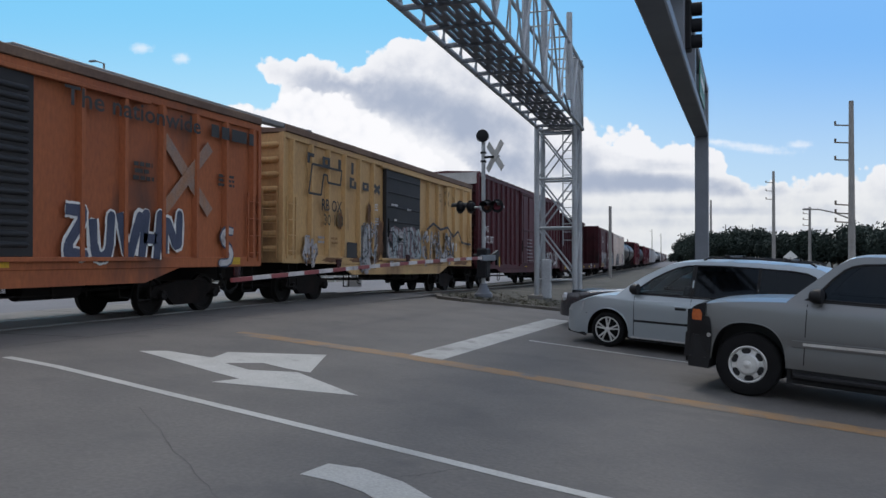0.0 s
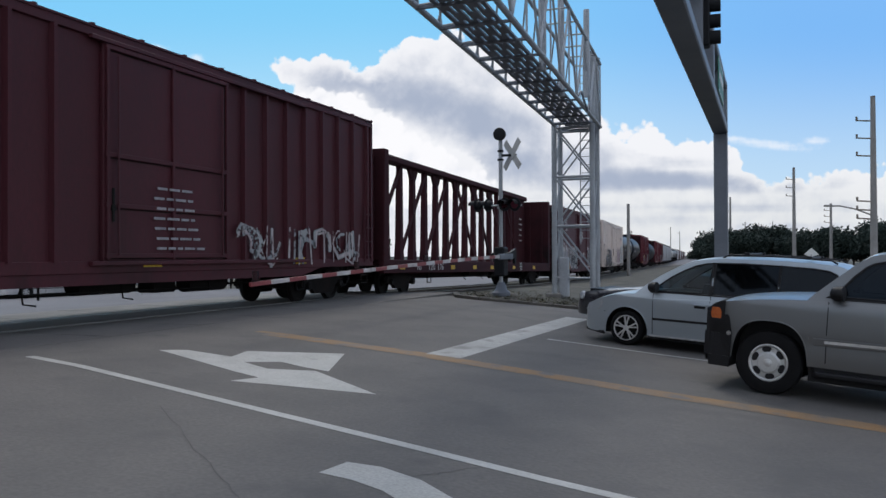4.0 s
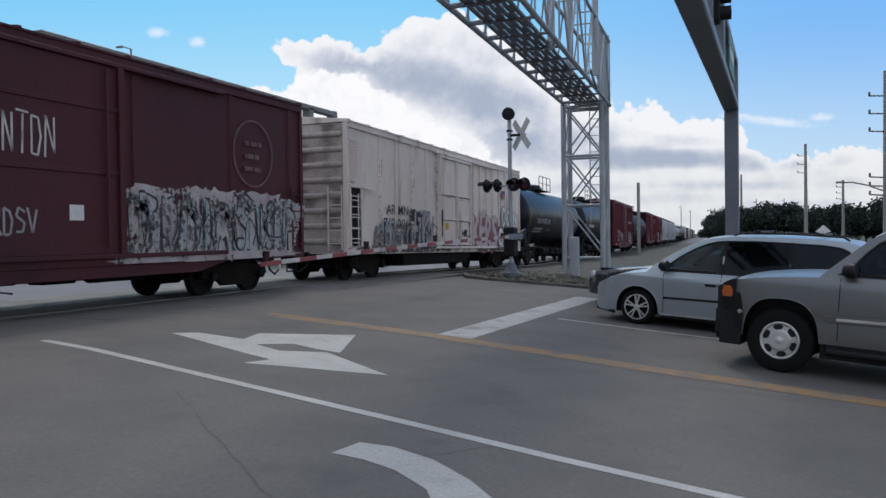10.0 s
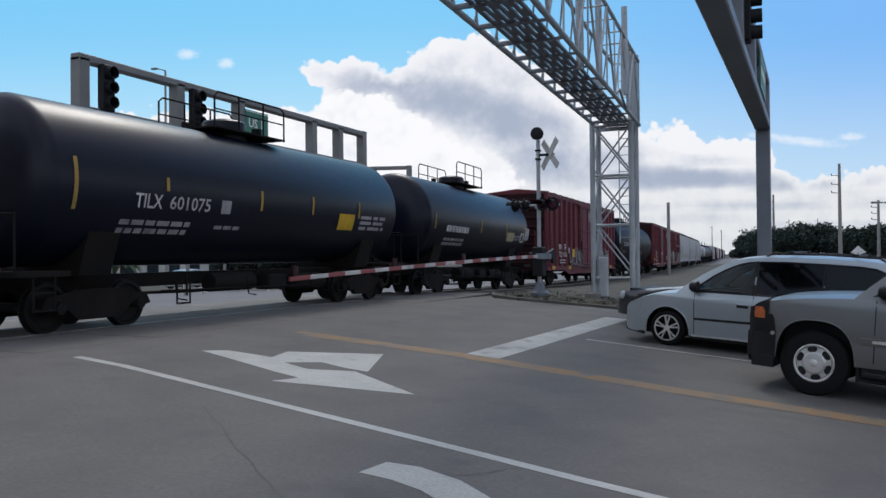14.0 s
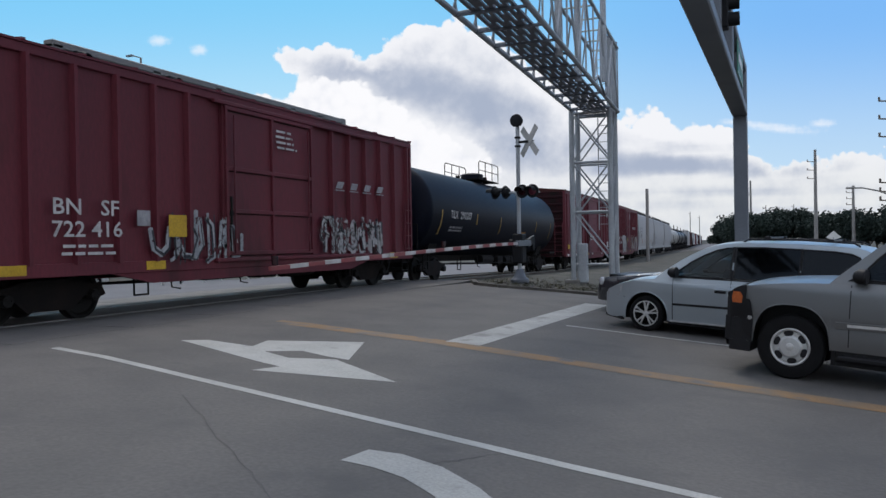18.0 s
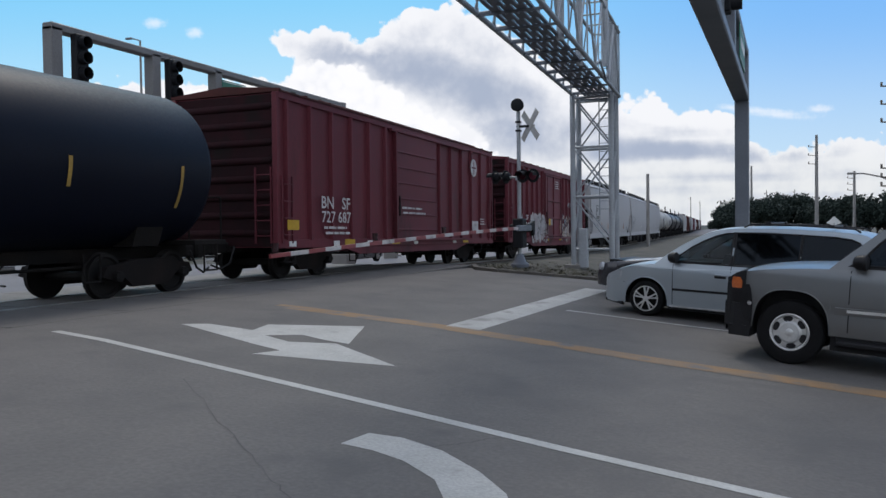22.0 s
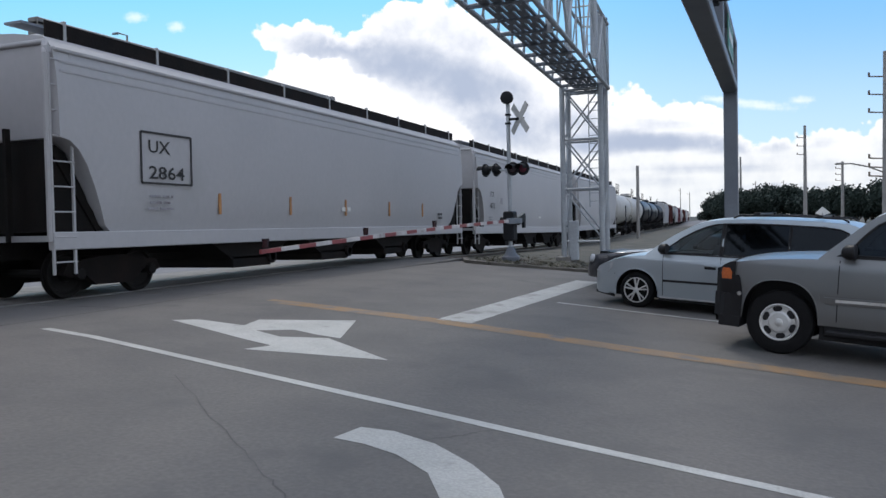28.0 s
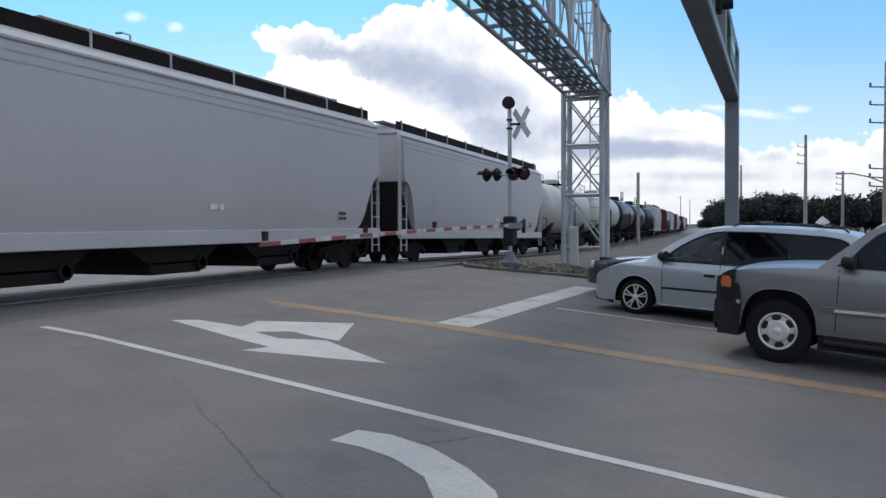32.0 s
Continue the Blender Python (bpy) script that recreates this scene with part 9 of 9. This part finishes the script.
# treeline along the street, and trees beyond the tracks
r_ = random.Random(11)
for i in range(46):
    az = -3.3 + 18.3 * i / 45
    d = 175 + r_.uniform(-12, 25) - max(0, az - 3) * 4.5 - (0 if az > -2 else -60)
    el = float(np.interp(az, (-3.3, -2.8, -2, 0, 3.6, 7, 9, 15), (0.5, 1.3, 1.6, 1.65, 1.4, 1.75, 2.0, 2.3))) * (0.84 + 0.2 * math.sin(i * 0.75) + r_.uniform(-0.1, 0.08))
    h = d * math.tan(radians(el)) + EYE_Z + 1.0
    tree(d * math.sin(radians(az)), d * math.cos(radians(az)), h, h * r_.uniform(0.62, 0.8), 100 + i, "dark green broadleaf tree in the roadside treeline", "leaf_dark", 0.32, 2.0, 0.12)
tree(-72.8, 68.6, 11.2, 7.4, 3, "round dark evergreen tree beyond the tracks", "leaf_dark", 0.4, 6.0, 0.2)
tree(-77, 65, 8.0, 4.0, 4, "dark evergreen tree beyond the tracks", "leaf_dark", 0.2, 3.0, 0.2)
for i, (az, d, h) in enumerate(((-40.7, 105, 7.6), (-39.5, 108, 7.2), (-38.4, 112, 5.6), (-35.2, 110, 5.6), (-33.2, 112, 6.4), (-31.2, 115, 5.4), (-29, 120, 5.4), (-53, 95, 7.0), (-26, 130, 5.6), (-38.2, 72, 3.6), (-37, 70, 3.4), (-35.8, 72, 3.7), (-34.4, 74, 3.5), (-33.1, 72, 3.8), (-31.9, 74, 3.6), (-30.8, 76, 3.8), (-29.5, 80, 3.8))):
    tree(d * math.sin(radians(az)), d * math.cos(radians(az)), h, h * 0.55, 50 + i, "dark roadside tree beyond the tracks", "leaf_dark", 0.3, 0.7, 0.25)


def lamp_post(az, el, d, label):
    x, y = d * math.sin(radians(az)), d * math.cos(radians(az))
    z = EYE_Z + d * math.tan(radians(el))
    p = thing("street_lamp", label, "street lamp", pose(x, y, 0))
    part("pole", G().cyl((0, 0, -0.7), (0, 0, z), 0.12, 0.07, n=10), M["concrete_pole"], p)
    part("lamp_arm", G().cyl((0, 0, z), (-0.5, -0.3, z + 0.15), 0.04, n=6), M["concrete_pole"], p)
    part("lamp_head", G().box(-0.95, -0.4, -0.45, -0.2, z + 0.08, z + 0.2, 0.03), M["grating"], p)


lamp_post(-41.4, 8.0, 48, "grey street lamp on a tall pole beyond the tracks")
lamp_post(-38.96, 4.96, 66, "slim grey street lamp beyond the tracks")
lamp_post(-42.75, 12.55, 60, "tall street lamp beyond the tracks")


def low_building(x0, x1, y0, y1, h, label):
    b = thing("building", label, "building")
    z = gz(x1)
    part("wall", G().box(x0, x1, y0, y1, z - 0.1, z + h), M["wall_white"], b)
    part("roof", G().box(x0 - 0.5, x1 + 0.5, y0 - 0.5, y1 + 0.5, z + h, z + h + 0.35, 0.04), M["wall_white"], b)
    n = int((y1 - y0) / 3)
    for i in range(n):
        y = y0 + 1 + i * 3
        w = part("window", G().box(x1 - 0.02, x1 + 0.03, y, y + 1.6, z + 0.9, z + 2.1, 0.02), M["tint"], b)
        part("frame", G().box(x1 + 0.02, x1 + 0.06, y - 0.08, y, z + 0.85, z + 2.15).box(x1 + 0.02, x1 + 0.06, y + 1.6, y + 1.68, z + 0.85, z + 2.15).box(x1 + 0.02, x1 + 0.06, y - 0.08, y + 1.68, z + 2.1, z + 2.18), M["wall_white"], w)
    part("door", G().box(x1 - 0.02, x1 + 0.04, y1 - 2.2, y1 - 1.2, z, z + 2.1, 0.02), M["wall_tan"], b)


low_building(-68, -58, 50, 76, 3.4, "long low white building with a flat roof")
low_building(-80, -66, 22, 46, 2.6, "low pale building beyond the yard")


def palm(x, y, h, seed):
    r_ = random.Random(seed)
    p = thing("palm_tree", "short palm tree beside the far road", "palm tree", pose(x, y, gz(x) - 0.05))
    part("trunk", G().cyl((0, 0, 0), (0.1, 0, h), 0.16, 0.12, n=8), M["bark"], p)
    for k in range(13):
        a, up = k * 2.4, r_.uniform(0.1, 0.9)
        g, rows = G(), []
        for i in range(6):
            u = i / 5
            q = Vector((math.cos(a) * u * 1.7, math.sin(a) * u * 1.7, h + up * u * 1.2 - 1.7 * u * u))
            w = 0.3 * math.sin(math.pi * (0.12 + 0.85 * u))
            rows.append([(q.x - math.sin(a) * w, q.y + math.cos(a) * w, q.z - w * 0.4), tuple(q), (q.x + math.sin(a) * w, q.y - math.cos(a) * w, q.z - w * 0.4)])
        part("frond", g.grid(rows), M["leaf"], p, fix=False)


for k, (az, d, h) in enumerate(((-46.9, 66, 2.6), (-45.6, 68, 2.4), (-33.4, 78, 3.4), (-32.4, 80, 3.2), (-34.6, 84, 3.0))):
    palm(d * math.sin(radians(az)), d * math.cos(radians(az)), h, 20 + k)


def box_truck():
    t = thing("box_truck", "white truck with a red cargo box in the far yard", "truck", pose(-47.4, 37.2, gz(-47), 0, 0, 80))
    part("cargo_box", G().box(-2.6, 1.2, -1.1, 1.1, 1.0, 4.3, 0.05), M["red_tank"], t)
    part("cab", G().prism([(1.3, 0.6), (2.9, 0.6), (2.9, 1.5), (2.4, 2.5), (1.3, 2.6)], 1, -1.0, 1.0), M["white_car"], t)
    part("windscreen", G().prism([(2.92, 1.55), (2.94, 1.55), (2.46, 2.42), (2.44, 2.42)], 1, -0.85, 0.85), M["tint"], t)
    part("chassis", G().box(-2.6, 2.8, -0.5, 0.5, 0.5, 1.0), M["under"], t)
    for x in (-1.6, 2.1):
        for y in (-0.95, 0.95):
            wheel(t, x, y, 0.45, 0.24, 6, 1 if y > 0 else -1, "solid")


box_truck()


def fence(x, y0, y1, material, label):
    f = thing("fence", label, "fence", pose(x, 0, gz(x)))
    n = int((y1 - y0) / 1.6)
    for i in range(n + 1):
        part("post", G().box(-0.06, 0.06, y0 + i * 1.6 - 0.06, y0 + i * 1.6 + 0.06, -0.1, 1.0, 0.01), material, f)
    for z in (0.35, 0.65, 0.95):
        part("rail", G().box(-0.03, 0.03, y0, y0 + n * 1.6, z - 0.06, z + 0.06, 0.01), material, f)


fence(-32, 44, 70, M["wall_white"], "white three-rail fence beyond the road")
fence(-32, 36, 38, M["wall_white"], "short white three-rail fence panel beyond the road")
fence(-32, 39.6, 42, M["wall_white"], "short white three-rail fence panel by the yard")
for k, (x, y, rz, p, lbl) in enumerate(((-36, 32.8, 78, "white_car", "white car parked beyond the tracks"), (-44, 36, 80, "white_car", "white car in the far yard"), (-46, 30, 82, "dark_car", "dark car in the far yard"), (-42, 48, 85, "van_silver", "silver car in the far yard"))):
    sp_ = dict(SEDAN)
    sp_["paint"] = M[p]
    vehicle("parked_car", lbl, pose(x, y, gz(x), 0, 0, rz), sp_)

mover = dict(SEDAN)
mover["paint"] = M["dark_car"]
moving_sedan = vehicle("sedan", "dark blue sedan driving past beyond the train", pose(-21, 0, gz(-21), 0, 0, 90), mover)[0]
passing_sedan = vehicle("sedan", "dark sedan driving away beyond the tank cars", pose(-23.2, 0, gz(-23.2), 0, 0, -90), dict(mover))[0]
TRUCK = dict(ends=(-2.75, 2.6), axles=(1.75, -1.65), tyre=0.37, rim=0.22, floor=0.38, paint=M["white_car"],
             belt=((-2.75, -0.65, -0.6, 1.0, 1.2, 2.2, 2.5, 2.6), (1.05, 1.05, 1.1, 1.1, 1.08, 1.02, 0.95, 0.8)),
             width=((-2.75, -2.6, 2.2, 2.5, 2.6), (0.9, 0.95, 0.95, 0.9, 0.8)),
             cabin=(-0.7, 1.15), roof=((-0.7, -0.6, 0.1, 0.4, 0.55, 1.15), (1.1, 1.68, 1.74, 1.7, 1.6, 1.1)), roof_from=1.55, tumble=0.85,
             pillars=[("front_pillar", (1.1, 1.1), (0.45, 1.68), 0.06), ("rear_pillar", (-0.62, 1.1), (-0.6, 1.68), 0.14)],
             spokes=6, rim_kind="solid", mirror=(0.8, 1.15), handles=(-0.35,), handle_z=0.95, handle_paint=M["trim_black"],
             seams=[(0.85, 0.45, 1.08), (-0.5, 0.45, 1.08)], strips=[(0.6, -0.9, 1.2, 0.05, M["trim_black"], "rub_strip")])
moving_truck = vehicle("pickup_truck", "white pickup truck driving past beyond the train", pose(-24.5, 0, gz(-24.5), 0, 0, -90), TRUCK)[0]

ws = thing("warning_sign", "back of a pale diamond road sign", "road sign", pose(6.0, 95, 0))
part("post", G().cyl((0, 0, -1), (0, 0, 1.2), 0.05, n=8), M["concrete_pole"], ws)
part("plate", G().prism([(-0.75, 1.2), (0, 1.9), (0.75, 1.2), (0, 0.9)], 1, -0.02, 0.02), M["sign_white"], ws)


# ---- everything that moves ----
def motions():
    for car in CARS:
        mid = car["mid"]
        del car["mid"]
        rows = []
        for k in range(33):
            s = mid - travelled(k)
            x, y, h = on_track(s)
            za, zb = grade(s - 5), grade(s + 5)
            rows.append((float(k), pose(x, y, (za + zb) / 2, math.degrees(math.atan((zb - za) / 10)), 0, h)))
        walk(car, rows)
        if -200 < mid < 252:
            for tr in car.children:
                for ws_ in tr.children:
                    if ws_.name.startswith("wheelset"):
                        y = ws_.location.y
                        walk(ws_, [(k * 0.08, pose(0, y, WHEEL_R, math.degrees(travelled(k * 0.08) / WHEEL_R), 0, 0)) for k in range(401)])
    for mover_, speed in ((moving_sedan, 12.0), (moving_truck, 15.1), (passing_sedan, 13.0)):
        for w in mover_.children:
            if w.name.startswith("wheel"):
                x, y, r = w.location
                walk(w, [(k * 0.03, pose(x, y, r, 0, math.degrees(speed * k * 0.03 / r) % 360, 0)) for k in range(0, 1067)])
    walk(sky_sheet, [(0.0, pose(0, 0, EYE_Z, 0, 0, 0)), (32.0, pose(0, 0, EYE_Z, 0, 0, 2.0))])
    sway = []
    for k in range(65):
        t = k * 0.5
        sway.append((t, pose(-7.3, 25.0, 1.2, 0.25 * math.sin(2.1 * t) + 0.12 * math.sin(3.7 * t), 0, 0)))
    walk(gate, sway)
    walk(moving_sedan, [(t, pose(-21, 23.7 + 12 * (t - 20.8), gz(-21), 0, 0, 90)) for t in (0.0, 8.0, 16.0, 24.0, 32.0)])
    walk(moving_truck, [(t, pose(-27.5, 36.5 - 15.1 * (t - 6.5), gz(-27.5), 0, 0, -90)) for t in (0.0, 8.0, 16.0, 24.0, 32.0)])
    walk(passing_sedan, [(t, pose(-23.2, 23.0 - 13.0 * (t - 16.5), gz(-23.2), 0, 0, -90)) for t in (0.0, 8.0, 16.0, 24.0, 32.0)])


motions()
